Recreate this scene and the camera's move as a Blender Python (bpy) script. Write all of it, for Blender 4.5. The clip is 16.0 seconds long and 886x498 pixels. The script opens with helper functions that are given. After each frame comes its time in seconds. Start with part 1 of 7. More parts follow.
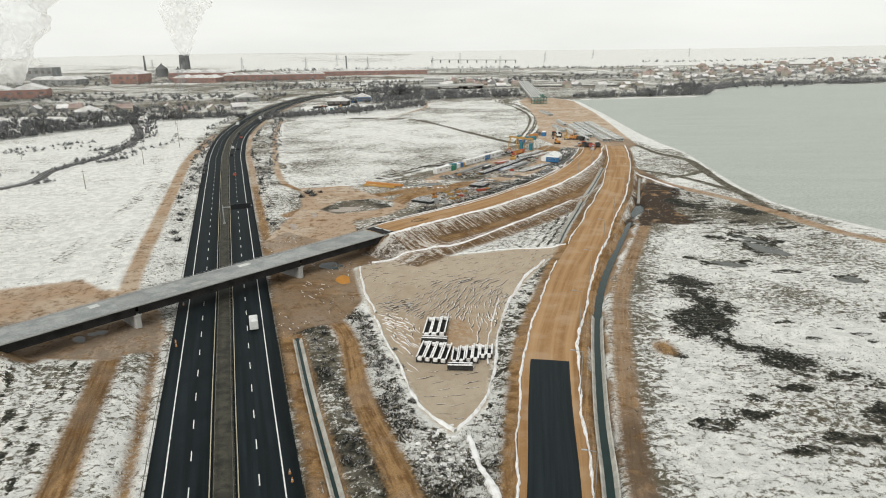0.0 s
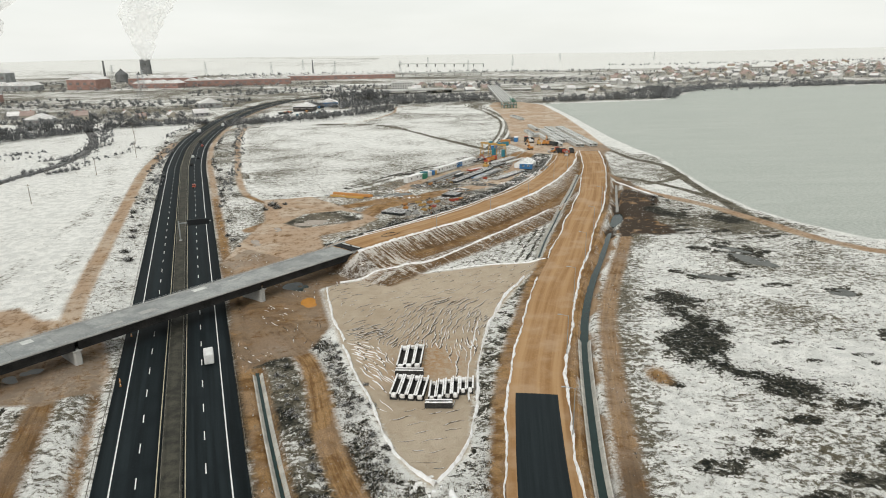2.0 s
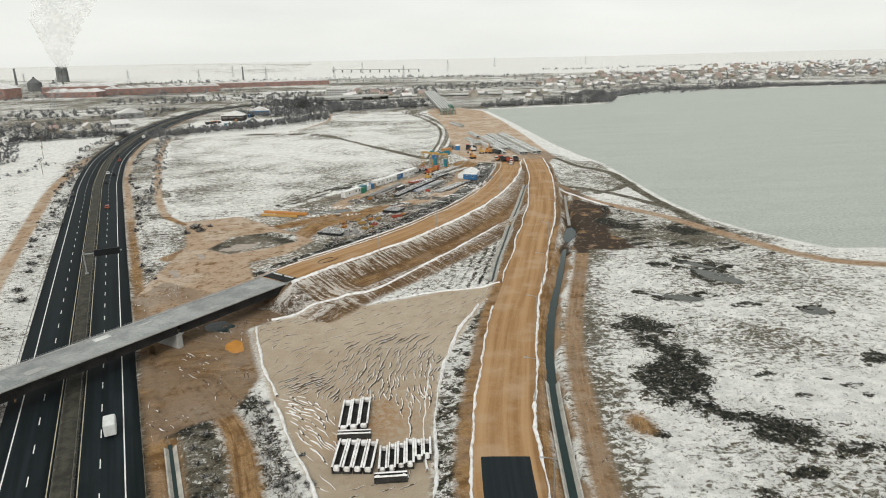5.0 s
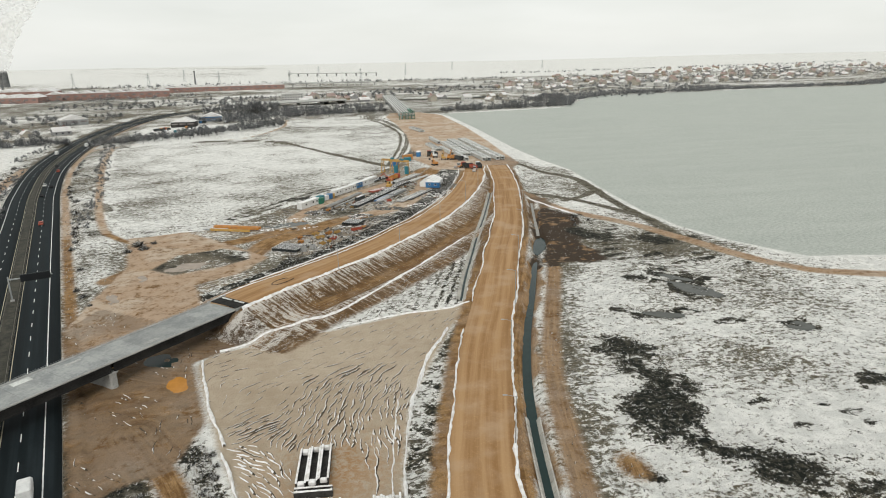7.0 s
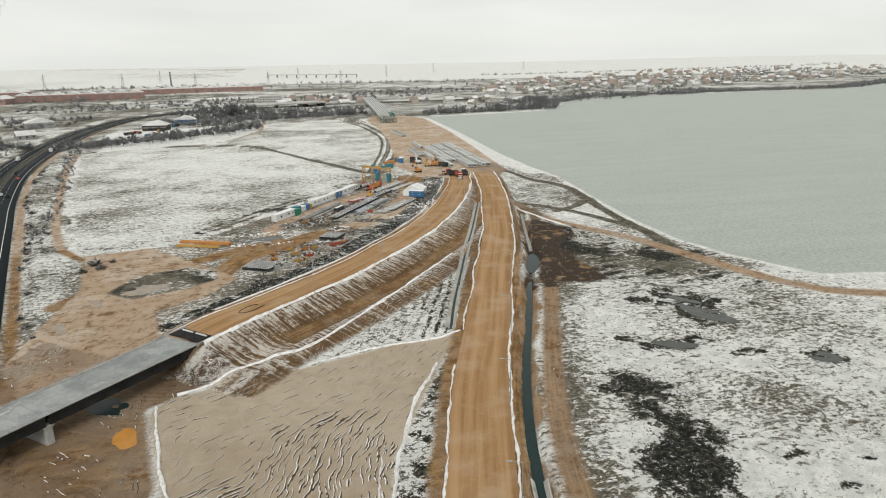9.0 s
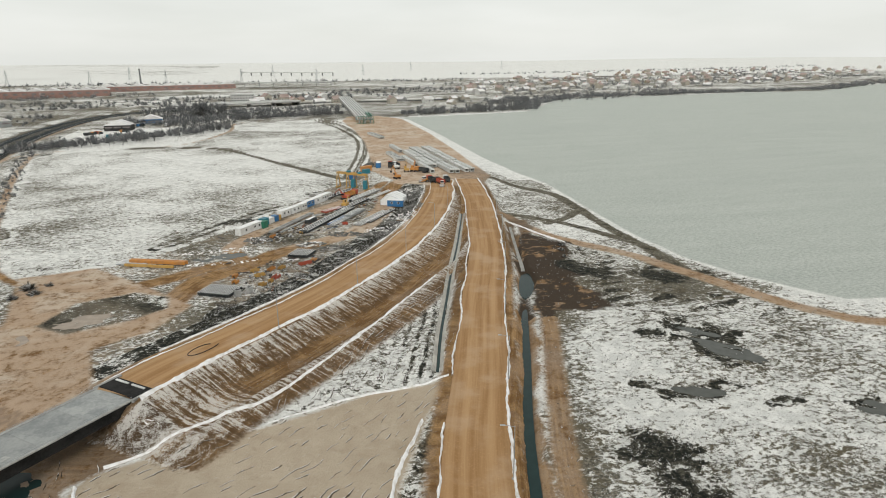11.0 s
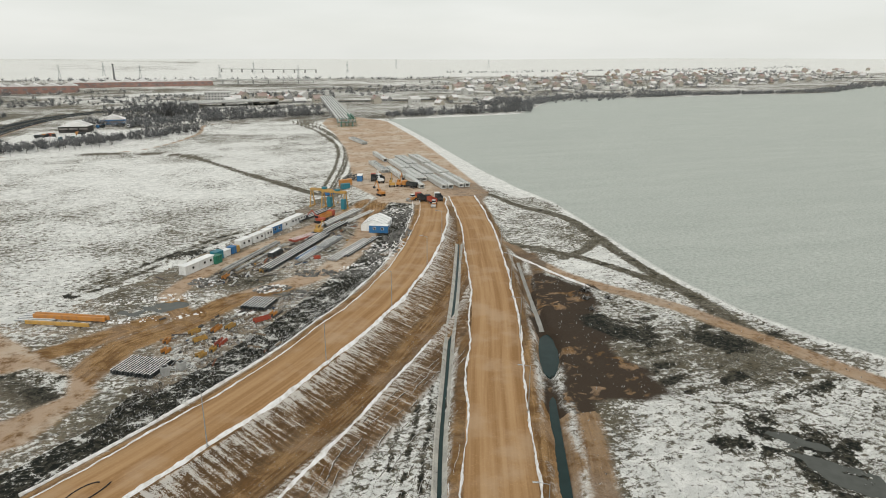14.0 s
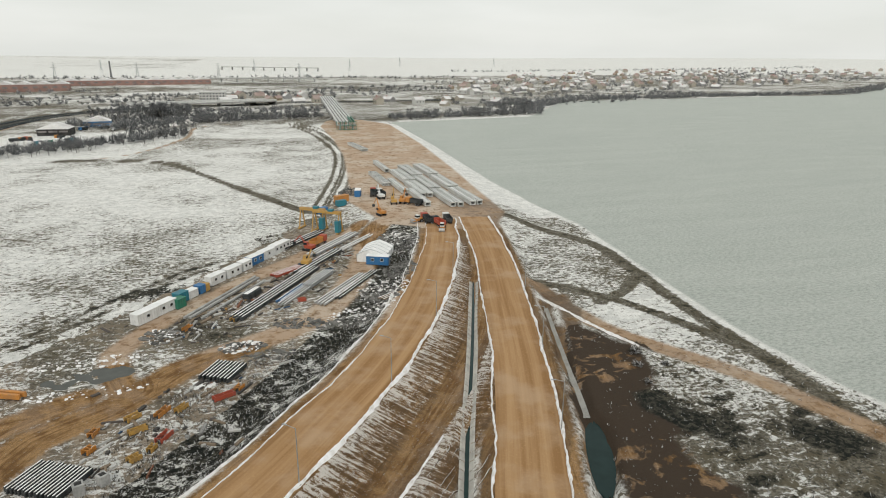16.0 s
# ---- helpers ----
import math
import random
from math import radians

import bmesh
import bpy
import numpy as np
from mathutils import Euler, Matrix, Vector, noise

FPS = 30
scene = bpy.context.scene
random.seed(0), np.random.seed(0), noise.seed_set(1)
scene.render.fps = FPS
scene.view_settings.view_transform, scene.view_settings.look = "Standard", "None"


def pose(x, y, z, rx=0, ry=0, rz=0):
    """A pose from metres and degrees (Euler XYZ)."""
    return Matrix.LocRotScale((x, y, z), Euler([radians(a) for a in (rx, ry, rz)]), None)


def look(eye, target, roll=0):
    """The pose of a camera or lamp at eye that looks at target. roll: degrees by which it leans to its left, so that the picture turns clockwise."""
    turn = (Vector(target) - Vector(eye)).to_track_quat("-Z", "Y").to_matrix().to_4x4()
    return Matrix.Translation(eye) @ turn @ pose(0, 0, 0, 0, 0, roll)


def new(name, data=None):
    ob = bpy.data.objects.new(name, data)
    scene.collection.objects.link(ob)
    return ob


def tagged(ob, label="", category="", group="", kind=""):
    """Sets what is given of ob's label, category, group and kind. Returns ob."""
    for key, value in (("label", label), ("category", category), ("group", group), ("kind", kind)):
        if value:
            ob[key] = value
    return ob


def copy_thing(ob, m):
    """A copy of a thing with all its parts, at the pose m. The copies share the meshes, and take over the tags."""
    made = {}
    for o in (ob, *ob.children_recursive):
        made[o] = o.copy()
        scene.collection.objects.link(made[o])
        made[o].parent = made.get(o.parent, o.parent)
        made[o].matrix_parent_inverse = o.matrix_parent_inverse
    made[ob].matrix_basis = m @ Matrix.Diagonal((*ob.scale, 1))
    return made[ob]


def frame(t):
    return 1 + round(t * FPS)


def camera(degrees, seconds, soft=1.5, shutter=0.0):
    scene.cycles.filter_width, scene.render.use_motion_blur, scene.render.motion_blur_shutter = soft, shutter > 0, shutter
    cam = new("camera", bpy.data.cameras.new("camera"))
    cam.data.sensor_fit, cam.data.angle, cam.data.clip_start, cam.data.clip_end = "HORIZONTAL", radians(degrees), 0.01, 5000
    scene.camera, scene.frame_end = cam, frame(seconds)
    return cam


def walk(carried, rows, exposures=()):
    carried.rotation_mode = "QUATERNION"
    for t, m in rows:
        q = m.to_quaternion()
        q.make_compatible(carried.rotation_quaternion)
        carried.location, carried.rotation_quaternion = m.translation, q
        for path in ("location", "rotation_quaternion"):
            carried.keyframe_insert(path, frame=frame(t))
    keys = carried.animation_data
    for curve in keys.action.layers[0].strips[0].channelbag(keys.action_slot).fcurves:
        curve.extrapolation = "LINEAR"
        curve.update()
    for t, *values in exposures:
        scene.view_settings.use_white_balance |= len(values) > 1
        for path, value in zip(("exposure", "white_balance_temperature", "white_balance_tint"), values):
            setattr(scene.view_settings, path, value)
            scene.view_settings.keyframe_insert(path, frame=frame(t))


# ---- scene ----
import collections

cam = camera(68.3, 16.0, soft=1.0)
METRES, EYE, TILT, LEAN, TURN = 174.0, 64.0, 0.0, 0.0, 0.0
ROWS = [
    (0.0, 0.0, 0.0, 0.0, -0.22, -17.53, 0.71),
    (0.5, -0.0012, 0.019, 0.0001, -0.72, -17.47, 0.73),
    (1.0, -0.0022, 0.0381, 0.0001, -1.3, -17.41, 0.77),
    (1.5, -0.003, 0.0574, 0.0001, -2.03, -17.35, 0.8),
    (2.0, -0.0035, 0.0766, 0.0001, -2.96, -17.26, 0.84),
    (2.5, -0.0041, 0.0958, 0.0, -3.91, -17.21, 0.88),
    (3.0, -0.0044, 0.1149, -0.0, -4.89, -17.15, 0.92),
    (3.5, -0.0044, 0.134, 0.0001, -5.85, -17.09, 0.96),
    (4.0, -0.004, 0.1532, -0.0, -6.76, -17.03, 1.0),
    (6.5, 0.0012, 0.2495, -0.0003, -11.2, -16.77, 1.11),
    (7.0, 0.0032, 0.2695, -0.0005, -12.1, -16.71, 1.11),
    (7.5, 0.0057, 0.2918, -0.0004, -12.56, -16.67, 1.1),
    (8.0, 0.0089, 0.3166, -0.0004, -12.88, -16.61, 1.07),
    (8.5, 0.0123, 0.3435, -0.0003, -13.22, -16.6, 1.01),
    (9.0, 0.0168, 0.3718, -0.0003, -13.73, -16.6, 0.91),
    (11.5, 0.0472, 0.5444, -0.0019, -16.23, -16.76, 0.3),
    (12.0, 0.0554, 0.5852, -0.0018, -16.82, -16.81, 0.18),
    (12.5, 0.0646, 0.6286, -0.0019, -17.04, -16.85, 0.07),
    (13.0, 0.0746, 0.673, -0.0019, -16.98, -16.89, -0.02),
    (13.5, 0.0855, 0.7202, -0.002, -16.94, -16.9, -0.09),
    (14.0, 0.0971, 0.7694, -0.002, -16.87, -16.9, -0.13),
    (14.5, 0.1095, 0.8199, -0.0015, -16.79, -16.93, -0.18),
    (15.0, 0.1214, 0.8729, -0.001, -16.73, -16.97, -0.24),
    (15.5, 0.1346, 0.928, -0.0011, -16.65, -16.99, -0.31),
    (16.0, 0.1475, 0.9848, -0.0012, -16.56, -17.03, -0.36),
]
walk(cam, [(t, pose(0, 0, EYE, TILT, LEAN, TURN) @ pose(METRES * x, METRES * y, METRES * z, 90 + pitch, roll, yaw)) for t, x, y, z, yaw, pitch, roll in ROWS],
     [(0.0, 0.10), (8.0, 0.0), (16.0, -0.07)])

# ---- light and sky: a bright overcast winter day ----
SUN_EL, SUN_ROT = radians(32), radians(200)
world = bpy.data.worlds.new("overcast_sky")
scene.world = world
world.use_nodes = True
wt = world.node_tree
wt.nodes.clear()
w_out = wt.nodes.new("ShaderNodeOutputWorld")
w_bg = wt.nodes.new("ShaderNodeBackground")
w_sky = wt.nodes.new("ShaderNodeTexSky")
w_sky.sky_type, w_sky.sun_disc, w_sky.sun_elevation, w_sky.sun_rotation = "NISHITA", False, SUN_EL, SUN_ROT
w_dim = wt.nodes.new("ShaderNodeVectorMath")
w_dim.operation = "SCALE"
w_dim.inputs["Scale"].default_value = 0.1
w_co = wt.nodes.new("ShaderNodeTexCoord")
w_map = wt.nodes.new("ShaderNodeMapping")
w_map.inputs["Scale"].default_value = (2.0, 2.0, 9.0)
w_no = wt.nodes.new("ShaderNodeTexNoise")
w_no.inputs["Scale"].default_value, w_no.inputs["Detail"].default_value = 1.6, 4.0
w_ramp = wt.nodes.new("ShaderNodeValToRGB")
w_ramp.color_ramp.elements[0].position, w_ramp.color_ramp.elements[0].color = 0.3, (0.80, 0.815, 0.775, 1)
w_ramp.color_ramp.elements[1].position, w_ramp.color_ramp.elements[1].color = 0.7, (0.90, 0.91, 0.875, 1)
w_mix = wt.nodes.new("ShaderNodeMixRGB")
w_mix.inputs[0].default_value = 0.93
for a, b in ((w_sky.outputs[0], w_dim.inputs[0]), (w_dim.outputs[0], w_mix.inputs[1]), (w_co.outputs["Generated"], w_map.inputs[0]),
             (w_map.outputs[0], w_no.inputs["Vector"]), (w_no.outputs[0], w_ramp.inputs[0]), (w_ramp.outputs[0], w_mix.inputs[2]),
             (w_mix.outputs[0], w_bg.inputs[0]), (w_bg.outputs[0], w_out.inputs[0])):
    wt.links.new(a, b)
w_bg.inputs[1].default_value = 1.0
sun_data = bpy.data.lights.new("sun", "SUN")
sun_data.energy, sun_data.angle, sun_data.color = 1.3, radians(20), (1.0, 0.95, 0.88)
sun = new("sun", sun_data)
sun.matrix_world = look((0, 0, 300), (0 + 120 * math.sin(0.5), 140, 300 - 110))

# ---- materials ----


class Nodes:
    """A small builder of node materials."""

    def __init__(self, name, rough=0.9, metal=0.0, spec=0.3):
        self.mat = bpy.data.materials.new(name)
        self.mat.use_nodes = True
        self.t = self.mat.node_tree
        self.bsdf = self.t.nodes["Principled BSDF"]
        self.bsdf.inputs["Roughness"].default_value = rough
        self.bsdf.inputs["Metallic"].default_value = metal
        self.bsdf.inputs["Specular IOR Level"].default_value = spec
        self.pos = None

    def put(self, socket, v):
        if isinstance(v, bpy.types.NodeSocket):
            self.t.links.new(v, socket)
        elif isinstance(v, tuple) and len(v) == 3 and socket.type == "RGBA":
            socket.default_value = (*v, 1)
        else:
            socket.default_value = v

    def position(self):
        if self.pos is None:
            self.pos = self.t.nodes.new("ShaderNodeNewGeometry").outputs["Position"]
        return self.pos

    def stretch(self, vec, scale, turn=0.0):
        n = self.t.nodes.new("ShaderNodeMapping")
        n.inputs["Scale"].default_value = scale
        n.inputs["Rotation"].default_value = (0, 0, turn)
        self.put(n.inputs[0], vec)
        return n.outputs[0]

    def noise(self, scale, detail=4.0, vec=None, rough=0.55, warp=0.0):
        n = self.t.nodes.new("ShaderNodeTexNoise")
        n.inputs["Scale"].default_value, n.inputs["Detail"].default_value = scale, detail
        n.inputs["Roughness"].default_value, n.inputs["Distortion"].default_value = rough, warp
        self.put(n.inputs["Vector"], vec if vec is not None else self.position())
        return n.outputs[0]

    def attr(self, name, out="Fac"):
        n = self.t.nodes.new("ShaderNodeAttribute")
        n.attribute_name = name
        return n.outputs[out]

    def math(self, op, a, b=0.0, clamp=False):
        n = self.t.nodes.new("ShaderNodeMath")
        n.operation, n.use_clamp = op, clamp
        self.put(n.inputs[0], a)
        self.put(n.inputs[1], b)
        return n.outputs[0]

    def step(self, v, lo, hi):
        n = self.t.nodes.new("ShaderNodeMapRange")
        n.interpolation_type = "SMOOTHSTEP"
        self.put(n.inputs["Value"], v)
        n.inputs["From Min"].default_value, n.inputs["From Max"].default_value = lo, hi
        return n.outputs[0]

    def mix(self, fac, a, b):
        n = self.t.nodes.new("ShaderNodeMixRGB")
        self.put(n.inputs[0], fac)
        self.put(n.inputs[1], a)
        self.put(n.inputs[2], b)
        return n.outputs[0]

    def random(self):
        return self.t.nodes.new("ShaderNodeObjectInfo").outputs["Random"]

    def island(self):
        return self.t.nodes.new("ShaderNodeNewGeometry").outputs["Random Per Island"]

    def done(self, colour, bump=None, strength=0.4, dist=0.1, rough=None):
        self.put(self.bsdf.inputs["Base Color"], colour)
        if rough is not None:
            self.put(self.bsdf.inputs["Roughness"], rough)
        if bump is not None:
            n = self.t.nodes.new("ShaderNodeBump")
            n.inputs["Strength"].default_value, n.inputs["Distance"].default_value = strength, dist
            self.put(n.inputs["Height"], bump)
            self.t.links.new(n.outputs[0], self.bsdf.inputs["Normal"])
        return self.mat


def plain(name, a, b, scale=1.0, rough=0.85, metal=0.0, bump=0.2, dist=0.03, vary=0.0):
    """A mottled surface between two colours, at two scales."""
    m = Nodes(name, rough, metal)
    big, fine = m.noise(scale * 0.35, 3), m.noise(scale * 3, 5)
    col = m.mix(m.step(m.math("ADD", m.math("MULTIPLY", big, 0.6), m.math("MULTIPLY", fine, 0.4)), 0.35, 0.65), a, b)
    if vary:
        col = m.mix(m.math("MULTIPLY", m.random(), vary), col, tuple(c * 0.45 for c in b))
    return m.done(col, fine, bump, dist)


SNOW = (0.80, 0.80, 0.80)


def make_ground_material():
    m = Nodes("winter_ground", 0.95, 0, 0.15)
    n_big, n_mid, n_fine = m.noise(0.035, 4), m.noise(0.3, 5, warp=0.6), m.noise(1.7, 8, rough=0.75)
    n_tiny = m.noise(5.0, 4, rough=0.75)
    n_clump = m.noise(0.95, 6, rough=0.7, warp=0.5)
    n_wide = m.noise(0.006, 4, m.stretch(m.position(), (1, 2.2, 1), 0.3))
    # frozen grass and earth
    grass = m.mix(m.step(n_fine, 0.42, 0.58), (0.06, 0.056, 0.042), (0.22, 0.20, 0.16))
    grass = m.mix(m.step(n_mid, 0.46, 0.58), grass, (0.12, 0.105, 0.072))
    # dark boggy scrub
    veg = m.attr("veg")
    bog = m.mix(m.step(n_clump, 0.45, 0.62), (0.010, 0.012, 0.010), (0.07, 0.066, 0.05))
    vfac = m.step(m.math("ADD", veg, m.math("MULTIPLY", m.math("SUBTRACT", m.math("ADD", n_mid, n_fine), 1.0), 1.5)), 0.35, 0.7)
    col = m.mix(vfac, grass, bog)
    # rubble and churned yard earth
    yard = m.mix(m.step(m.math("ADD", m.math("MULTIPLY", n_mid, 0.5), m.math("MULTIPLY", n_fine, 0.5)), 0.44, 0.56), (0.14, 0.118, 0.09), (0.29, 0.24, 0.18))
    col = m.mix(m.step(m.attr("yard"), 0.3, 0.7), col, yard)
    # thin snow lying in patches
    drift = m.noise(0.6, 6, m.stretch(m.position(), (0.62, 1.3, 1), 0.35), 0.7, 0.9)
    cover = m.math("ADD", m.math("ADD", m.math("MULTIPLY", n_big, 0.3), m.math("MULTIPLY", drift, 0.5)), m.math("ADD", m.math("MULTIPLY", n_clump, 0.5), m.math("MULTIPLY", n_wide, 0.25)))
    cover = m.math("ADD", cover, m.math("MULTIPLY", m.math("SUBTRACT", n_tiny, 0.5), 0.3))
    cover = m.math("ADD", m.math("MULTIPLY", m.math("SUBTRACT", cover, 0.775), 2.4), 0.7)
    lie = m.math("SUBTRACT", m.math("ADD", cover, m.attr("snow")), m.math("MULTIPLY", vfac, 0.42))
    sfac = m.step(lie, 1.13, 1.29)
    snow = m.mix(m.step(n_mid, 0.4, 0.6), (0.67, 0.675, 0.65), (0.82, 0.82, 0.79))
    snow = m.mix(m.math("MULTIPLY", m.step(n_tiny, 0.5, 0.62), 0.5), snow, (0.33, 0.315, 0.28))
    # the sown field, dusted with frost in long strips
    rows = m.noise(0.05, 4, m.stretch(m.position(), (0.3, 2.0, 1), 0.12), 0.6)
    crop = m.mix(m.step(rows, 0.25, 0.8), (0.375, 0.41, 0.38), (0.46, 0.495, 0.46))
    crop = m.mix(m.math("MULTIPLY", m.step(n_fine, 0.48, 0.6), 0.35), crop, (0.62, 0.63, 0.615))
    crop = m.mix(m.math("MULTIPLY", m.step(m.math("ADD", m.math("MULTIPLY", n_tiny, 0.5), m.math("MULTIPLY", n_fine, 0.5)), 0.48, 0.56), 0.6), crop, (0.27, 0.29, 0.25))
    strip = m.step(m.noise(0.012, 3, m.stretch(m.position(), (0.35, 2.0, 1), -0.1)), 0.52, 0.62)
    crop = m.mix(m.math("MULTIPLY", strip, 0.3), crop, (0.36, 0.39, 0.365))
    clod = m.noise(0.75, 7, m.stretch(m.position(), (1.0, 1.8, 1), 0.1), 0.8)
    crop = m.mix(m.math("MULTIPLY", m.step(clod, 0.47, 0.54), 0.42), crop, (0.62, 0.64, 0.60))
    crop = m.mix(m.math("MULTIPLY", m.step(clod, 0.47, 0.40), 0.35), crop, (0.27, 0.29, 0.255))
    edge = m.math("MULTIPLY", m.math("SUBTRACT", n_fine, 0.5), 3.0)
    cfac = m.step(m.math("ADD", m.attr("crop"), edge), 0.7, -0.7)
    col = m.mix(sfac, col, snow)
    col = m.mix(cfac, col, crop)
    # grey frozen mud
    mudc = m.mix(m.step(m.math("ADD", m.math("MULTIPLY", n_mid, 0.4), m.math("MULTIPLY", n_big, 0.6)), 0.3, 0.7), (0.38, 0.305, 0.22), (0.50, 0.425, 0.33))
    mudc = m.mix(m.math("MULTIPLY", m.attr("wet"), m.step(m.math("ADD", n_big, n_clump), 0.9, 1.15)), mudc, (0.36, 0.21, 0.10))
    mudc = m.mix(m.math("MULTIPLY", m.step(n_clump, 0.57, 0.7), 0.22), mudc, (0.62, 0.60, 0.56))
    mudc = m.mix(m.math("MULTIPLY", m.step(n_clump, 0.42, 0.34), 0.22), mudc, (0.20, 0.155, 0.105))
    col = m.mix(m.step(m.math("ADD", m.attr("mud"), edge), 0.8, -0.8), col, mudc)
    # orange-brown earth of tracks and cut slopes
    lane = m.noise(1.0, 5, m.stretch(m.attr("along", "Vector"), (0.05, 1.1, 1)), 0.65)
    dirt = m.mix(m.step(m.math("ADD", m.math("MULTIPLY", lane, 0.6), m.math("MULTIPLY", n_mid, 0.4)), 0.42, 0.58), (0.175, 0.094, 0.034), (0.375, 0.23, 0.105))
    wet = m.step(m.noise(0.09, 5), 0.5, 0.58)
    dirt = m.mix(m.math("MULTIPLY", wet, 0.4), dirt, (0.36, 0.26, 0.18))
    dirt = m.mix(m.math("MULTIPLY", m.step(n_tiny, 0.48, 0.6), 0.5), dirt, (0.085, 0.05, 0.028))
    dust = m.math("MULTIPLY", m.step(n_fine, 0.57, 0.66), 0.35)
    dirt = m.mix(dust, dirt, (0.62, 0.58, 0.54))
    dfac = m.step(m.math("ADD", m.attr("dirt"), m.math("MULTIPLY", edge, 1.2)), 1.0, -1.0)
    pale = m.math("MULTIPLY", m.attr("pale"), m.step(m.math("ADD", n_mid, n_clump), 0.7, 1.1))
    dirt = m.mix(pale, dirt, m.mix(m.step(m.noise(0.06, 4), 0.45, 0.6), (0.46, 0.345, 0.25), (0.53, 0.44, 0.35)))
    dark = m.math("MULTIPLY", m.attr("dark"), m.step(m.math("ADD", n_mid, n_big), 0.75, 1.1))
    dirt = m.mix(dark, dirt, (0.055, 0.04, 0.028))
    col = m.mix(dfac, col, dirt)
    # snow caught in the rills of the embankment
    rill = m.noise(1.0, 3, m.stretch(m.attr("along", "Vector"), (1.25, 0.1, 1)), 0.6, 0.25)
    rills = m.math("ADD", rill, m.math("ADD", m.math("MULTIPLY", m.math("SUBTRACT", n_clump, 0.5), 0.7), m.math("MULTIPLY", m.math("SUBTRACT", n_tiny, 0.5), 0.9)))
    rfac = m.step(m.math("ADD", rills, m.math("MULTIPLY", m.math("SUBTRACT", m.attr("slope"), 1.0), 0.6)), 0.52, 0.60)
    cut = m.math("MULTIPLY", m.step(rills, 0.49, 0.43), m.step(m.attr("slope"), 0.2, 0.7))
    col = m.mix(m.math("MULTIPLY", cut, 0.6), col, (0.075, 0.046, 0.022))
    col = m.mix(m.math("MULTIPLY", rfac, 0.78), col, (0.68, 0.66, 0.62))
    relief = m.math("ADD", m.math("ADD", m.math("MULTIPLY", n_fine, 0.8), m.math("MULTIPLY", n_tiny, 0.25)), m.math("MULTIPLY", n_mid, 0.9))
    return m.done(col, relief, 0.9, 0.5)


def make_road_material(name, a, b, c, streak=0.9, rough=0.9, spec=0.2, bump=0.3, shine=None):
    """A road surface: mottled, with streaks that run along its length (UV x across, y along, in metres)."""
    m = Nodes(name, rough, 0, spec)
    uv = m.attr("UVMap", "Vector")
    lane = m.noise(streak, 4, m.stretch(uv, (1, 0.025, 1)), 0.6)
    patch, fine = m.noise(0.12, 4), m.noise(2.4, 5, rough=0.65)
    col = m.mix(m.step(lane, 0.33, 0.68), a, b)
    col = m.mix(m.math("MULTIPLY", m.step(patch, 0.45, 0.7), 0.6), col, c)
    col = m.mix(m.math("MULTIPLY", m.step(fine, 0.5, 0.8), 0.3), col, tuple(min(1, v * 1.5) for v in b))
    return m.done(col, m.math("ADD", fine, lane), bump, 0.05, shine and m.math("ADD", shine, m.math("MULTIPLY", lane, 0.35)))


M_GROUND = make_ground_material()
M_ASPHALT = make_road_material("worn_asphalt", (0.0055, 0.009, 0.0105), (0.017, 0.024, 0.027), (0.009, 0.013, 0.0155), 0.7, 0.7, 0.08, 0.1, 0.55)
M_FRESH = make_road_material("fresh_asphalt", (0.006, 0.011, 0.013), (0.014, 0.021, 0.024), (0.009, 0.014, 0.017), 1.2, 0.7, 0.15, 0.1)
M_HAUL = make_road_material("compacted_earth", (0.26, 0.142, 0.058), (0.40, 0.25, 0.125), (0.43, 0.305, 0.195), 0.55)
M_MEDIAN = plain("median_earth", (0.022, 0.023, 0.018), (0.07, 0.066, 0.05), 1.5)
M_PAINT = plain("road_paint", (0.62, 0.63, 0.62), (0.80, 0.80, 0.78), 2.0, 0.6)
M_YPAINT = plain("median_edge_paint", (0.32, 0.29, 0.20), (0.5, 0.46, 0.34), 2.0, 0.6)
M_CONC = plain("raw_concrete", (0.27, 0.275, 0.265), (0.44, 0.44, 0.425), 0.8, 0.85, 0, 0.25, 0.02, 0.3)
M_DECK = plain("deck_concrete", (0.21, 0.225, 0.225), (0.36, 0.37, 0.36), 0.7, 0.75, 0, 0.2, 0.01, 0.35)
M_PRECAST = plain("frosted_precast_concrete", (0.46, 0.475, 0.455), (0.70, 0.71, 0.69), 0.9, 0.8, 0, 0.2, 0.01, 0.3)
M_LINING = plain("pale_lining_concrete", (0.33, 0.32, 0.29), (0.52, 0.50, 0.45), 1.2, 0.85, 0, 0.2, 0.01, 0.3)
# Dark concrete; in hollows such as the troughs it also carries the shade.
M_DARKCONC = plain("dark_and_shade_concrete", (0.018, 0.018, 0.018), (0.06, 0.058, 0.054), 1.0)
# Near-black tone carries the shade on the girders and in the end gap.
M_GIRDER = plain("shade_black_concrete", (0.006, 0.006, 0.006), (0.022, 0.021, 0.02), 1.0, 0.95)
M_STEEL = plain("galvanised_steel", (0.30, 0.32, 0.33), (0.46, 0.48, 0.48), 3.0, 0.5, 0.7)
M_GUARD = plain("weathered_guardrail", (0.20, 0.19, 0.165), (0.36, 0.34, 0.29), 2.0, 0.6, 0.4)


def make_snow_material():
    m = Nodes("old_snow", 0.9, 0, 0.2)
    mid, fine = m.noise(0.7, 5), m.noise(4, 4)
    col = m.mix(m.step(mid, 0.3, 0.6), (0.62, 0.60, 0.57), (0.85, 0.85, 0.85))
    return m.done(m.mix(m.math("MULTIPLY", m.step(fine, 0.6, 0.8), 0.35), col, (0.40, 0.34, 0.27)), m.math("ADD", mid, fine), 0.6, 0.2)


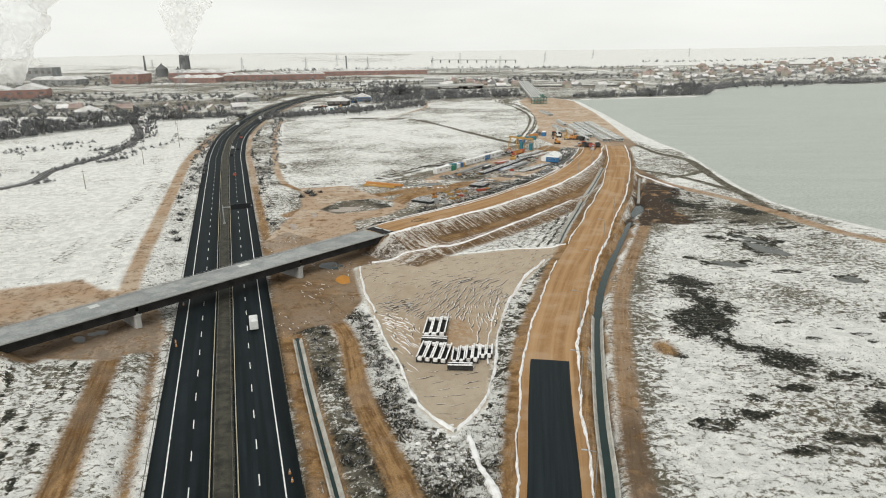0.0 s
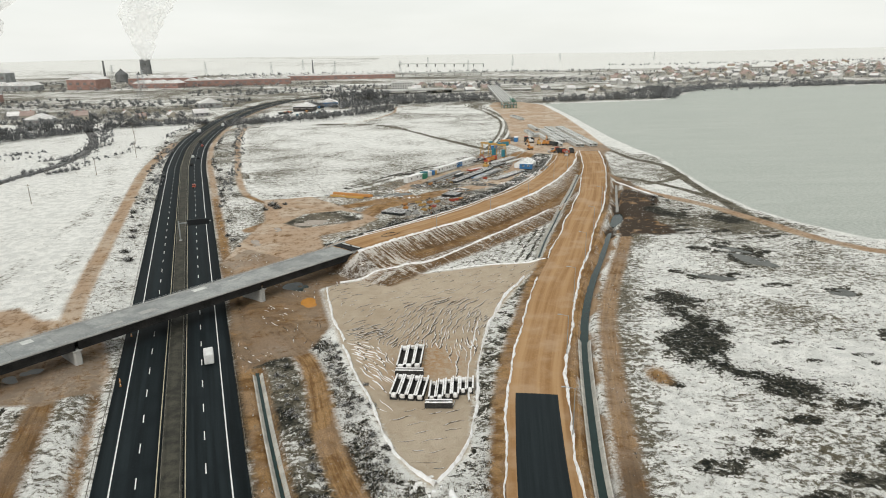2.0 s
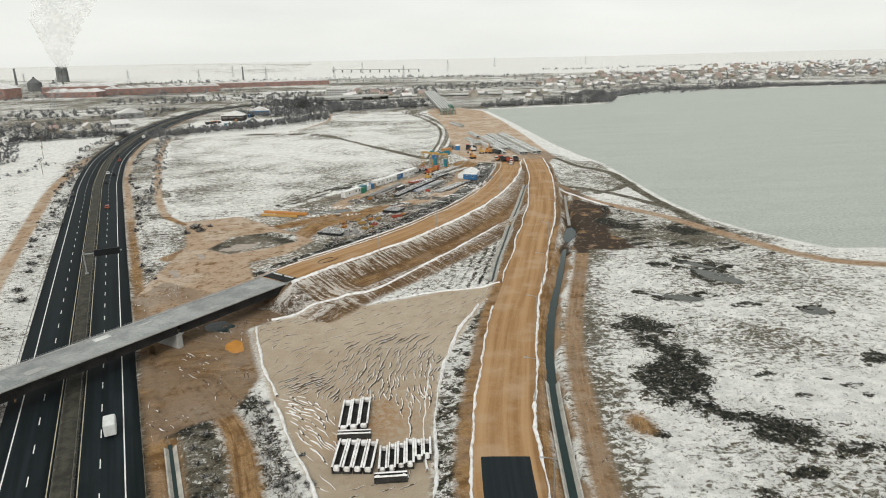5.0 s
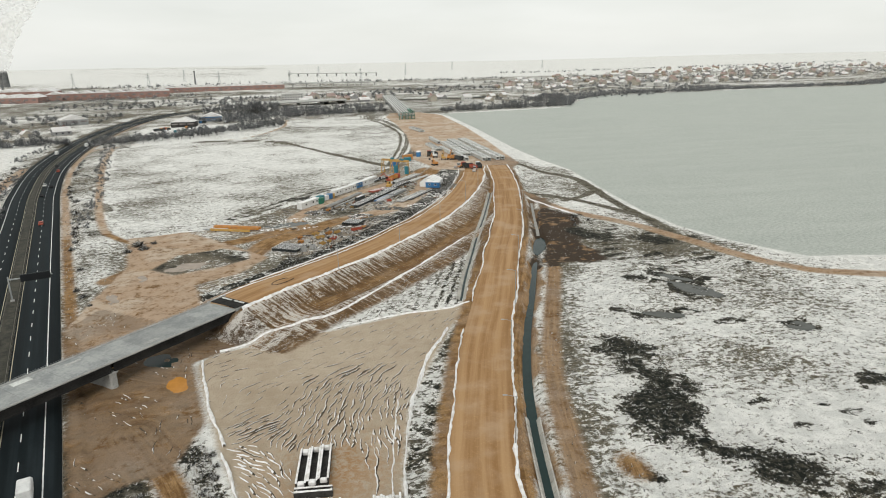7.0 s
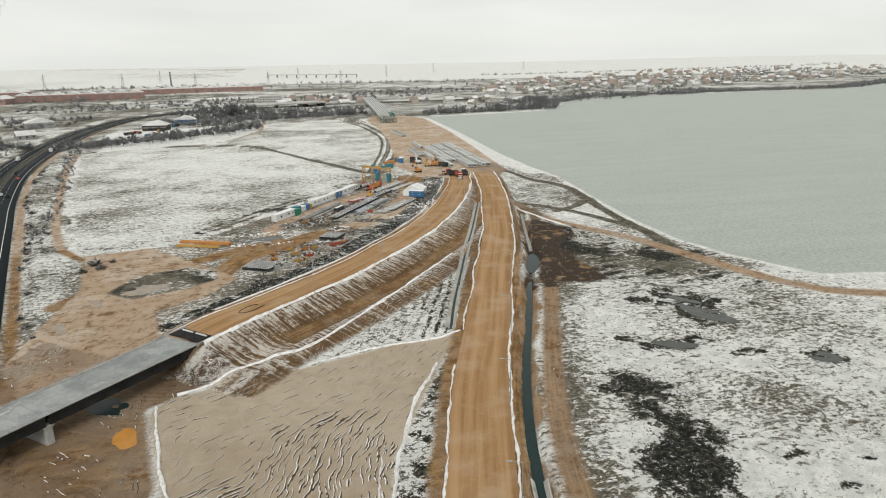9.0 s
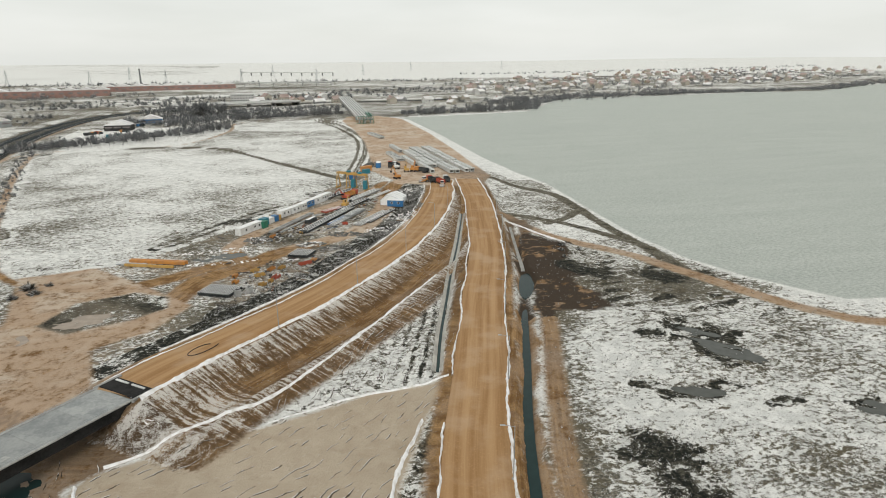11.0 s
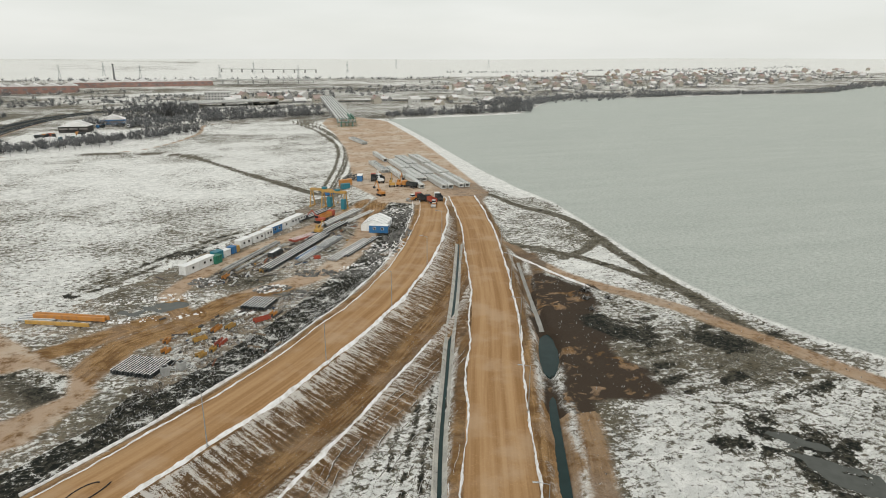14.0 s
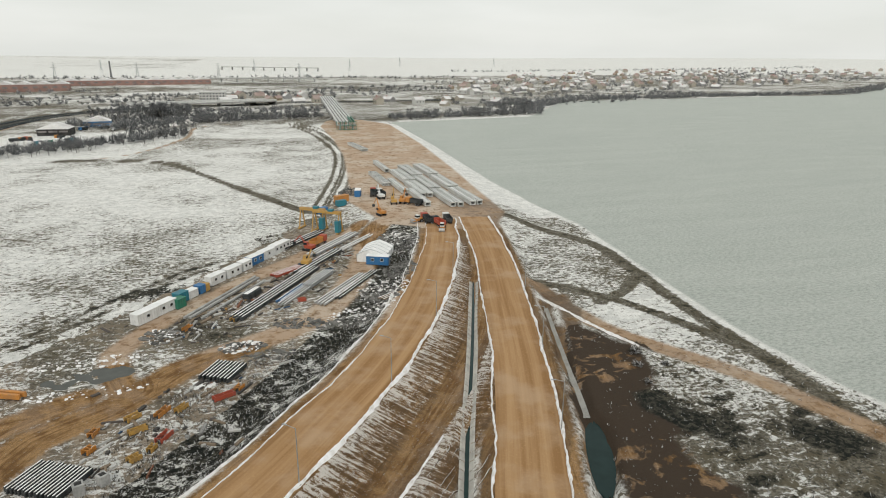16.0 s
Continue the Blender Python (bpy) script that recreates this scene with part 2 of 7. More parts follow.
M_SNOW = make_snow_material()


def make_water_material(name, colour):
    m = Nodes(name, 0.2, 0, 0.1)
    return m.done(m.mix(m.noise(0.5, 3), colour, tuple(v * 1.9 for v in colour)), m.noise(1.5, 3), 0.08, 0.02)


M_WATER = make_water_material("ditch_water", (0.010, 0.022, 0.021))
M_POND = make_water_material("muddy_ice", (0.055, 0.058, 0.052))
M_PUDDLE = make_water_material("milky_puddle", (0.20, 0.165, 0.13))
M_ICE = plain("grey_ditch_ice", (0.20, 0.20, 0.18), (0.32, 0.315, 0.29), 0.8, 0.5)
M_RUST = make_water_material("rusty_puddle", (0.32, 0.15, 0.035))

# ---- plan: lines of roads, ditches and tracks ----


def spline(points, gap=4.0):
    """A smooth line through the points, with about one vertex every gap metres."""
    p = [np.array(q, float) for q in points]
    p = [2 * p[0] - p[1]] + p + [2 * p[-1] - p[-2]]
    out = []
    for i in range(1, len(p) - 2):
        n = max(1, int(np.linalg.norm(p[i + 1] - p[i]) / gap))
        for k in range(n):
            u = k / n
            out.append(0.5 * (2 * p[i] + (p[i + 1] - p[i - 1]) * u + (2 * p[i - 1] - 5 * p[i] + 4 * p[i + 1] - p[i + 2]) * u * u
                              + (3 * p[i] - p[i - 1] - 3 * p[i + 1] + p[i + 2]) * u ** 3))
    out.append(p[-2])
    return np.array(out)


def lengths(line):
    return np.concatenate([[0], np.cumsum(np.linalg.norm(np.diff(line[:, :2], axis=0), axis=1))])


def normals(line):
    """Unit vectors to the right of a line."""
    d = np.gradient(line[:, :2], axis=0)
    d /= np.linalg.norm(d, axis=1)[:, None]
    return np.stack([d[:, 1], -d[:, 0]], 1)


def nearest(x, y, line, reach):
    """Distance to a line, signed offset to its right, and length along it; far is where it is out of reach."""
    dist, lat, along = np.full(x.shape, 1e3), np.full(x.shape, 1e3), np.zeros(x.shape)
    lo, hi = line[:, :2].min(0) - reach, line[:, :2].max(0) + reach
    pick = np.nonzero((x > lo[0]) & (x < hi[0]) & (y > lo[1]) & (y < hi[1]))[0]
    if not len(pick):
        return dist, lat, along
    px, py, s = x[pick], y[pick], lengths(line)
    bd, bl, ba = dist[pick], lat[pick], along[pick]
    for i in range(len(line) - 1):
        a, d = line[i, :2], line[i + 1, :2] - line[i, :2]
        n = np.linalg.norm(d)
        if n < 1e-6:
            continue
        d = d / n
        rx, ry = px - a[0], py - a[1]
        u = np.clip(rx * d[0] + ry * d[1], 0, n)
        dd = np.hypot(rx - u * d[0], ry - u * d[1])
        side = rx * d[1] - ry * d[0]
        better = dd < bd
        bd = np.where(better, dd, bd)
        bl = np.where(better, np.sign(side) * dd, bl)
        ba = np.where(better, s[i] + u, ba)
    dist[pick], lat[pick], along[pick] = bd, bl, ba
    return dist, lat, along


def area(x, y, corners, reach=30):
    """Signed distance to an outline, negative inside."""
    c = np.array(corners, float)
    d, _, _ = nearest(x, y, np.vstack([c, c[:1]]), reach)
    inside = np.zeros(x.shape, bool)
    for i in range(len(c)):
        (ax, ay), (bx, by) = c[i - 1], c[i]
        if ay != by:
            inside ^= ((ay > y) != (by > y)) & (x < (bx - ax) * (y - ay) / (by - ay) + ax)
    return np.where(inside, -d, d)


def wobble(x, y, size, seed=0.0):
    """Cheap smooth noise of about -1 to 1."""
    a, b = x / size + seed * 3.1, y / size + seed * 1.7
    return (np.sin(a + 1.3 * np.sin(b * 0.9 + seed)) + np.sin(b * 1.1 + 1.7 * np.sin(a * 0.8)) + np.sin((a + b) * 1.9 + seed)) / 3


MOTORWAY = spline([(-14, 20), (-33.3, 82), (-42.8, 112), (-62.5, 175), (-74.5, 213), (-96.5, 283), (-118, 352), (-136, 411), (-156, 491), (-169, 575), (-177, 670),
                   (-176, 790), (-160, 880), (-118, 945), (-40, 985), (80, 1010), (300, 1030)], 5)
HAUL = spline([(2, 20), (12, 62), (15.8, 80), (19.5, 107), (23.7, 131), (32.5, 162), (38.2, 180), (46, 201), (53.5, 222), (62.2, 246), (75, 280), (90, 330), (100, 369), (106, 400)], 4)
RAMP = spline([(-22.2, 206), (-13.8, 216.2), (4.1, 233.7), (22.8, 254.3), (36.7, 273.0), (46.8, 287.3), (59.9, 309.9), (73.1, 339.1), (84.8, 371.6), (93, 400)], 4)
DITCH = spline([(20, 60), (24.6, 82), (28.9, 107), (38.0, 149), (47.5, 179), (59, 208), (73, 244), (81.5, 265), (88, 287), (96.5, 315)], 5)
MIDDITCH = spline([(38.6, 207), (44.6, 226), (52.9, 249.4), (58.5, 265.2), (68.3, 291.5), (83.5, 334.2)], 5)
SIDE = spline([(27, 60), (29, 80), (33, 102), (40, 134), (50, 170), (75, 233), (88, 277), (97, 300), (103.5, 320)], 6)
SERVICE_L = spline([(-53, 60), (-58.9, 82), (-64.4, 100), (-72, 126), (-89, 175), (-97, 201), (-121, 284), (-146, 371), (-160, 435), (-172, 500)], 6)
SERVICE_R = spline([(0, 62), (-5.8, 81), (-10.2, 94), (-16, 110.5), (-23, 138.7), (-34, 160)], 6)
TRACK_R = spline([(100, 330), (104, 300), (113, 282), (121, 268), (127, 248), (140, 212), (158, 197.6), (220, 180), (320, 160)], 6)
TRACK_B = spline([(112, 408), (121, 398), (136, 366), (135.5, 339), (131, 300), (130, 268), (128, 250)], 6)
TRACK_C = spline([(102, 332), (108, 326), (118, 312), (124.4, 296), (128.6, 283)], 6)
TRACK_D = spline([(112, 314), (123, 320), (131, 328)], 6)
FIELD_TRACK = spline([(-110, 600), (-80, 597), (-47, 590), (-18, 572), (14, 504), (46, 436), (56, 428)], 8)
FIELD_EDGE = spline([(-172, 540), (-140, 588), (-110, 600), (-52, 607), (-18, 680), (-14, 750), (20, 782), (68, 790)], 8)
FIELD_BOW = spline([(54, 436), (70, 500), (80, 560), (82, 610), (78, 690), (66, 770)], 8)
FIELD_SIDE = spline([(-62, 292), (-76, 310), (-92, 360), (-106, 415), (-126, 500), (-140, 580)], 8)
YARD_TRACK = spline([(-48, 235), (-34, 244), (-26, 254), (-19, 268), (-13, 283), (-2.5, 290), (8.3, 303), (17.2, 309), (30, 316), (38.3, 323), (51, 346), (58, 366), (66, 394), (80, 412)], 6)
YARD_WEST = spline([(-60, 250), (-40, 275), (-20, 288), (-8, 296)], 6)
YARD_LOOP = spline([(-1, 297), (-4.5, 307), (-5.5, 315), (-2.8, 321), (3.2, 333), (12.2, 343.5), (22.5, 357), (36.4, 371), (52, 392), (64, 406)], 6)
FIELD_RUT = spline([(-30, 322), (-21.6, 332.4), (-9.2, 347.9), (4.8, 366), (30, 385)], 6)
RAIL = spline([(-290, 260), (-211, 306), (-213, 358), (-209, 416), (-232, 505), (-290, 620), (-345, 745), (-420, 850)], 8)
CDITCH_R = spline([(-10, 62), (-15.9, 81), (-21.5, 98), (-27, 115), (-34.3, 139)], 6)
CDITCH_L = spline([(-42, 60), (-48.7, 81.7), (-56.6, 107.5), (-66.3, 137)], 6)
DARK = spline([(68, 174), (69, 164), (65, 153), (63, 145), (62, 137), (68, 127), (73, 122), (82, 115), (92, 104)], 6)

DECK_A, DECK_B = np.array((-95.3, 128.4)), np.array((-22.2, 206.0))
DECK_DIR = (DECK_B - DECK_A) / np.linalg.norm(DECK_B - DECK_A)
DECK_LEN = float(np.linalg.norm(DECK_B - DECK_A))
DECK_N = np.array((DECK_DIR[1], -DECK_DIR[0]))
DECK_Z, MOTOR_Z = 5.0, -1.0
APPROACH = np.array([DECK_A - DECK_DIR * d for d in (130, 90, 60, 30, 0)])

MIRE = [(66.7, 174), (74, 170), (69.4, 158), (71.4, 148.5), (68, 141), (64, 136), (67, 130), (73, 128), (77, 122), (75, 118), (70, 118), (66, 123), (61, 131), (57, 136), (55, 142), (57, 148), (62, 153), (63, 162)]
CHURN = [(98, 299), (105.4, 287), (105.5, 278), (95, 268), (92, 254), (92, 242), (93, 228), (70, 232), (82, 257), (84, 270)]
SCRUB = [(-7, 266), (-3, 270), (7, 291), (20, 302), (36, 307), (48, 320), (61, 352), (68, 372), (78, 378), (60, 332), (42, 303), (30, 286), (18, 270), (6, 257), (-6, 240), (-14, 240)]
BOGS = [(80.5, 142, 3, 1), (83, 132.5, 3.4, 1.4), (92, 138, 2, 1.2), (94.7, 134.7, 2.6, 1.2), (95, 131, 2, 1), (90, 128.6, 1.6, 1), (108, 144, 4, 3), (63, 170, 5, 3), (99, 177, 4, 1.6), (47, 99, 5, 2.2), (55, 102.5, 5, 2),
        (58, 107.6, 2, 1.4), (67, 111, 4, 1.8), (81, 116, 5, 2), (78, 101, 4, 4.5), (69, 94.5, 6, 2), (60, 91, 5, 1.6), (50, 127, 2.4, 2.6), (102, 204, 6.5, 14), (86, 185, 9, 3.6), (113, 170, 5, 4.5), (76, 190, 3, 2), (92, 212, 6, 3)]
MUD_NORTH = [(-10, 191), (14, 209), (38, 243), (56, 266), (62, 262), (51, 232), (40, 205), (24, 203)]
PONDS = [(103.5, 203, 4.6, 12.5, 0.2), (85, 185, 6, 2.6, -0.3), (113, 170.5, 3.6, 3.4, 0.2), (-10, 305, 10, 4.2, 0.25), (-39, 259, 8, 4.6, 0.1), (-29, 177.5, 2.4, 4.2, 0.2), (66, 150, 2.6, 6, 0.1),
         (78.3, 254, 2.5, 11, -0.4), (-55, 232, 2, 7, 0.3), (-51, 250, 1.6, 4, 0.2), (-34, 190, 4, 5, 0.6), (34, 106, 2.2, 1.2, 0.1), (80, 116, 3, 1.5, 0.3), (-84, 141, 5, 3, 0.7)]
MUD = [(-26, 184), (-18, 150), (-4, 104.5), (1, 97), (7.5, 106), (11.5, 134), (16.5, 158), (32, 190), (40, 202), (24, 202), (3, 195), (-24, 189)]
CROP = [(150, 760), (147, 600), (142, 480), (142, 420), (145, 390), (140.5, 347), (135, 292), (136, 262), (141, 240), (154, 216), (230, 200), (500, 150), (1600, 100), (1900, 1250),
        (1130, 1098), (921, 986), (602, 965), (420, 955), (297, 778)]
SNOWFIELD = [(-68, 302), (-101, 407), (-134, 560), (-122, 590), (-50, 600), (-14, 690), (-8, 748), (68, 780), (80, 640), (78, 560), (66, 490), (48, 430), (26, 392), (-4, 345), (-36, 308)]
YARD = [(-62, 300), (-34, 306), (-5, 342), (28, 392), (52, 432), (78, 480), (98, 480), (98, 400), (84, 390), (66, 340), (44, 296), (26, 270), (-2, 238), (-18, 220), (-40, 226), (-62, 262)]
APRON = [(72, 400), (64, 440), (70, 475), (80, 560), (84, 640), (84, 720), (96, 770), (122, 770), (142, 725), (138, 600), (130, 500), (124, 440), (121, 405), (110, 385), (88, 388)]
WESTYARD = [(-62, 215), (-58, 262), (-66, 300), (-46, 304), (-30, 284), (-14, 262), (-22, 246), (-34, 240), (-30, 222), (-24, 214), (-36, 200), (-52, 196)]
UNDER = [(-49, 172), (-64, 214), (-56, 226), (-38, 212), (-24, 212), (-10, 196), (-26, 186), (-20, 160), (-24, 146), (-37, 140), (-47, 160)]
ISLAND = [(-50, 258), (-44, 272), (-30, 277), (-21, 271), (-20, 262), (-28, 255), (-42, 251)]
FIELD_RUTS = [spline([(-118, 181), (-127, 230), (-133, 273), (-143, 315), (-156, 357), (-172, 392), (-189, 450), (-186, 478)], 8), spline([(-212.8, 309), (-213.5, 375), (-225, 429), (-258, 517), (-274, 566), (-271, 587)], 8), spline([(-98, 176), (-109, 213), (-122, 270), (-136, 315)], 8)]
LEFTYARD = [(-135, 166), (-124, 171), (-105, 179), (-95, 170), (-84, 169), (-73, 156), (-65, 140), (-65, 133), (-73, 127), (-89, 128), (-99, 131), (-130, 136)]


def rise(v, a, b):
    u = np.clip((v - a) / (b - a), 0, 1)
    return u * u * (3 - 2 * u)


def haul_z(y):
    return np.interp(y, [0, 170, 260, 400, 3000], [0.5, 0.6, 1.5, 2.5, 2.5])


def ramp_z(s):
    return np.interp(s, [0, 60, 150, 240], [5.0, 4.2, 3.3, 2.6])


def land(x, y):
    """Height of the ground, and the lines' offsets that its materials need."""
    z = 0.18 * wobble(x, y, 9, 1) + 0.10 * wobble(x, y, 3.1, 2) + 0.5 * wobble(x, y, 60, 3) * rise(np.hypot(x, y - 200), 200, 500)
    dm, lm, sm = nearest(x, y, MOTORWAY, 40)
    z = np.where(dm < 40, z + (MOTOR_Z - 0.25 - z) * (1 - rise(dm, 12.5, 20)), z)
    dh, lh, sh = nearest(x, y, HAUL, 30)
    zh = haul_z(y) - 0.12
    z = np.where(dh < 30, z + (np.maximum(zh, z) - z) * (1 - rise(dh, 7.0, 11.5)), z)
    dr, lr, sr = nearest(x, y, RAMP, 45)
    zr = ramp_z(sr)
    width = np.interp(sr, [0, 130, 200], [1.0, 1.0, 0.35])
    lat = np.where(lr > 6.3, 6.3 + (lr - 6.3) / width, lr)
    prof = np.interp(lat, [-14, -7.2, 6.3, 13.5, 15, 18.4, 19.6, 20.6, 26], [0, 1, 1, 0.34, 0.28, 0.27, 0.36, 0.34, 0])
    bank = (zr - 0.12) * prof
    ends = (x + 22.2) * DECK_DIR[0] + (y - 206) * DECK_DIR[1]
    bank = bank * rise(ends, -7, 0.5)
    z = np.where((dr < 45) & (bank > z) & (bank > 0.03), bank, z)
    da, la, sa = nearest(x, y, APPROACH, 30)
    back = (x - DECK_A[0]) * DECK_DIR[0] + (y - DECK_A[1]) * DECK_DIR[1]
    top = np.interp(sa, [0, 130], [1.5, DECK_Z - 0.15]) * (1 - rise(da, 6.5, 15)) * (1 - rise(back, -4, 4))
    z = np.maximum(z, np.where((da < 30) & (top > 0.03), top, -9))
    ap = area(x, y, APRON, 40)
    z = np.where(ap < 15, np.maximum(z, 2.4 * (1 - rise(ap, 0, 16))), z)
    for line, w, deep in ((DITCH, 0.8, 1.1), (MIDDITCH, 0.4, 0.7), (CDITCH_R, 0.4, 0.7), (CDITCH_L, 0.4, 0.6)):
        d, _, _ = nearest(x, y, line, 8)
        d = d * (1 + 0.28 * wobble(x, y, 2.1, w * 7)) if line is DITCH else d
        z = np.where(d < 8, z - deep * (1 - rise(d, w, w + 1.6)), z)
    for cx, cy, rx, ry, turn in PONDS:
        u, v = (x - cx) * math.cos(turn) + (y - cy) * math.sin(turn), (y - cy) * math.cos(turn) - (x - cx) * math.sin(turn)
        q = np.hypot(u / rx, v / ry)
        z = z - (1.3 if ry == 11 else 0.0) * (1 - rise(q, 0.7, 1.2))
        z = z - (0.36 + 0.24 * wobble(x, y, 1.0, cx) + 0.24 * wobble(x, y, 2.3, cy)) * (1 - rise(q, 0.55, 1.3))
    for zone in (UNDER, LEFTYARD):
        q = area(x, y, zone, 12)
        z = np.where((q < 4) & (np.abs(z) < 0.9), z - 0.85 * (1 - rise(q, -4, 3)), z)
    far = np.hypot(x - 200, y)
    z = z + 9 * rise(far, 2300, 4600) + 6 * wobble(x, y, 700, 5) * rise(far, 1900, 3600)
    return z, dict(dm=dm, lm=lm, sm=sm, dh=dh, lh=lh, dr=dr, lr=lr, sr=sr, lat=lat, ends=ends, da=da, ap=ap)


def height(x, y):
    return float(land(np.array([float(x)]), np.array([float(y)]))[0][0])


def axis(lo, hi, a, b, gap, grow):
    """Grid lines: even between a and b, wider and wider outside."""
    mid = list(np.arange(a, b + gap / 2, gap))
    left, right, g, v = [], [], gap, mid[0]
    while v > lo:
        g *= grow
        v -= g
        left.append(max(v, lo))
    g, v = gap, mid[-1]
    while v < hi:
        g *= grow
        v += g
        right.append(min(v, hi))
    return np.array(left[::-1] + mid + right)


def mesh_from(name, verts, faces, material, smooth=False):
    me = bpy.data.meshes.new(name)
    me.from_pydata([tuple(v) for v in verts], [], [tuple(f) for f in faces])
    me.materials.append(material)
    if smooth:
        me.polygons.foreach_set("use_smooth", [True] * len(me.polygons))
    me.update()
    return me


def build_ground():
    gx, gy = axis(-3600, 4300, -105, 150, 0.75, 1.042), axis(-400, 4600, 72, 420, 0.75, 1.042)
    x, y = [a.ravel() for a in np.meshgrid(gx, gy)]
    z, f = land(x, y)
    w, h = len(gx), len(gy)
    me = bpy.data.meshes.new("ground")
    me.vertices.add(w * h)
    me.vertices.foreach_set("co", np.stack([x, y, z], 1).ravel())
    i = (np.arange(h - 1)[:, None] * w + np.arange(w - 1)[None, :]).ravel()
    quads = np.stack([i, i + 1, i + 1 + w, i + w], 1).ravel()
    me.loops.add(len(quads))
    me.loops.foreach_set("vertex_index", quads)
    me.polygons.add(len(i))
    me.polygons.foreach_set("loop_start", np.arange(0, len(quads), 4))
    me.polygons.foreach_set("use_smooth", np.ones(len(i), bool))
    me.update(calc_edges=True)
    me.validate()
    me.materials.append(M_GROUND)

    def store(name, values):
        me.attributes.new(name, "FLOAT", "POINT").data.foreach_set("value", values.astype(np.float32))

    def near(line, half, reach=25):
        return nearest(x, y, line, reach)[0] - half

    mud = area(x, y, MUD)
    crop = area(x, y, CROP)
    rag = 4.0 * wobble(x, y, 7, 1) + 2.5 * wobble(x, y, 2.7, 4)
    field = area(x, y, SNOWFIELD) + np.where(y < 480, rag, 0)
    yard = area(x, y, YARD) + 0.5 * rag
    dirt = np.minimum.reduce([near(SIDE, 2.2), near(SERVICE_L, 2.6), near(SERVICE_R, 2.3), near(TRACK_R, 2.8), near(FIELD_SIDE, 1.6), near(YARD_TRACK, 4.4), near(YARD_LOOP, 3.2), area(x, y, CHURN) + 0.6 * rag,
                              near(YARD_WEST, 3.8), f["ap"], area(x, y, WESTYARD), area(x, y, UNDER) + 1, area(x, y, LEFTYARD), (np.hypot((x - 48) / 3.5, (y - 129) / 5.5) - 1) * 3 + 1, near(CDITCH_R, 1.5), near(CDITCH_L, 0.9), near(DITCH, 2.2) + 0.4 * rag, near(FIELD_EDGE, 1.6),
                              np.where((f["dr"] < 40) & (f["lat"] > 0) & (f["ends"] > -6), np.abs(f["lat"] - 12.5) - 13, 99), f["dh"] - 8.2, np.abs(f["lm"] - 14) - 1.6, np.abs(f["da"]) - 8.5,
                              np.where((f["lr"] < 0) & (f["ends"] > 0), f["dr"] - 7.5, 99)])
    island = area(x, y, ISLAND)
    dirt = np.maximum(dirt, -island)
    north = (area(x, y, MUD_NORTH) < 1) & (f["lat"] > 25.5)
    mire = area(x, y, MIRE) + 2.2 * wobble(x, y, 5, 2) + 1.0 * wobble(x, y, 1.6, 5)
    veg = np.maximum(np.clip(1 - near(DARK, 0) / 9, 0, 1) * (0.40 + 0.3 * wobble(x, y, 5, 3)), 0.85 * rise(-mire, -8, 5))
    for cx, cy, rx, ry in BOGS:
        q = np.hypot((x - cx) / rx, (y - cy) / ry) + 0.4 * wobble(x, y, 3.1, cx) + 0.3 * wobble(x, y, 1.3, cy)
        veg = np.maximum(veg, np.clip(1.7 - q, 0, 1) ** 1.3 * 0.62)
    east = (f["lh"] > 12) & (x < 150) & (y < 300) & (crop > 0) | ((x > 85) & (y < 300) & (crop > 0))
    veg = np.maximum(veg, np.where(east, 0.04 + 0.18 * wobble(x, y, 9, 4), 0))
    veg = np.maximum(veg, np.clip(1.25 - np.hypot((x - 97) / 15, (y - 262) / 24), 0, 1) * (0.72 + 0.45 * wobble(x, y, 7, 3)))
    veg = np.maximum(veg, np.clip(1.2 - np.hypot((x - 116) / 14, (y - 248) / 18), 0, 1) * (0.5 + 0.5 * wobble(x, y, 6, 8)))
    veg = np.maximum(veg, np.clip(1 - np.abs(np.abs(f["lm"]) - 18) / 5, 0, 1) * np.where(f["lm"] > 0, 0.36, 0.16) * (y < 480))
    right_of_service = nearest(x, y, SERVICE_R, 25)
    veg = np.maximum(veg, np.where((right_of_service[0] < 25) & (mud > 1.5) & (y < 165) & (x < 12), 0.5 + 0.3 * wobble(x, y, 5, 1), 0))
    veg = np.maximum(veg, np.where((f["lh"] < -7) & (f["lh"] > -24) & (mud > 0.5) & (y < 200) & (x > -2), 0.42, 0))
    veg = np.maximum(veg, np.where((yard < 0) & (field > 0), 0.18 + 0.35 * wobble(x, y, 10, 2), 0))
    veg = np.maximum(veg, np.where((f["lr"] < -8) & (f["lr"] > -22) & (f["sr"] > 8), 0.62 + 0.22 * wobble(x, y, 4, 2), 0))
    veg = np.maximum(veg, np.clip(1 - np.hypot((x - 4) / 30, (y - 352) / 9), 0, 1) * 0.9)
    ruts = np.minimum.reduce([np.abs(np.abs(nearest(x, y, line, 12)[1]) - gap) - half for line, gap, half in
                              ((FIELD_TRACK, 0.9, 0.7), (FIELD_BOW, 0.9, 0.3), (TRACK_B, 0.9, 0.7), (TRACK_C, 0.9, 0.5), (TRACK_D, 0.9, 0.3), (FIELD_BOW, 5, 0.3))])
    worn = np.clip(1 - ruts / 1.1, 0, 1)
    faint = np.minimum.reduce([np.abs(np.abs(nearest(x, y, line, 12)[1]) - 1.2) - 0.4 for line in FIELD_RUTS])
    worn = np.maximum(worn, 0.42 * np.clip(1 - faint / 1.4, 0, 1))
    veg = np.maximum(veg, worn * 0.40)
    veg = np.maximum(veg, np.clip(1 - np.abs(field) / 26, 0, 1) * (0.18 + 0.35 * wobble(x, y, 8, 5)) * (y > 290) * (y < 425))
    snow = np.full(x.shape, 0.74)
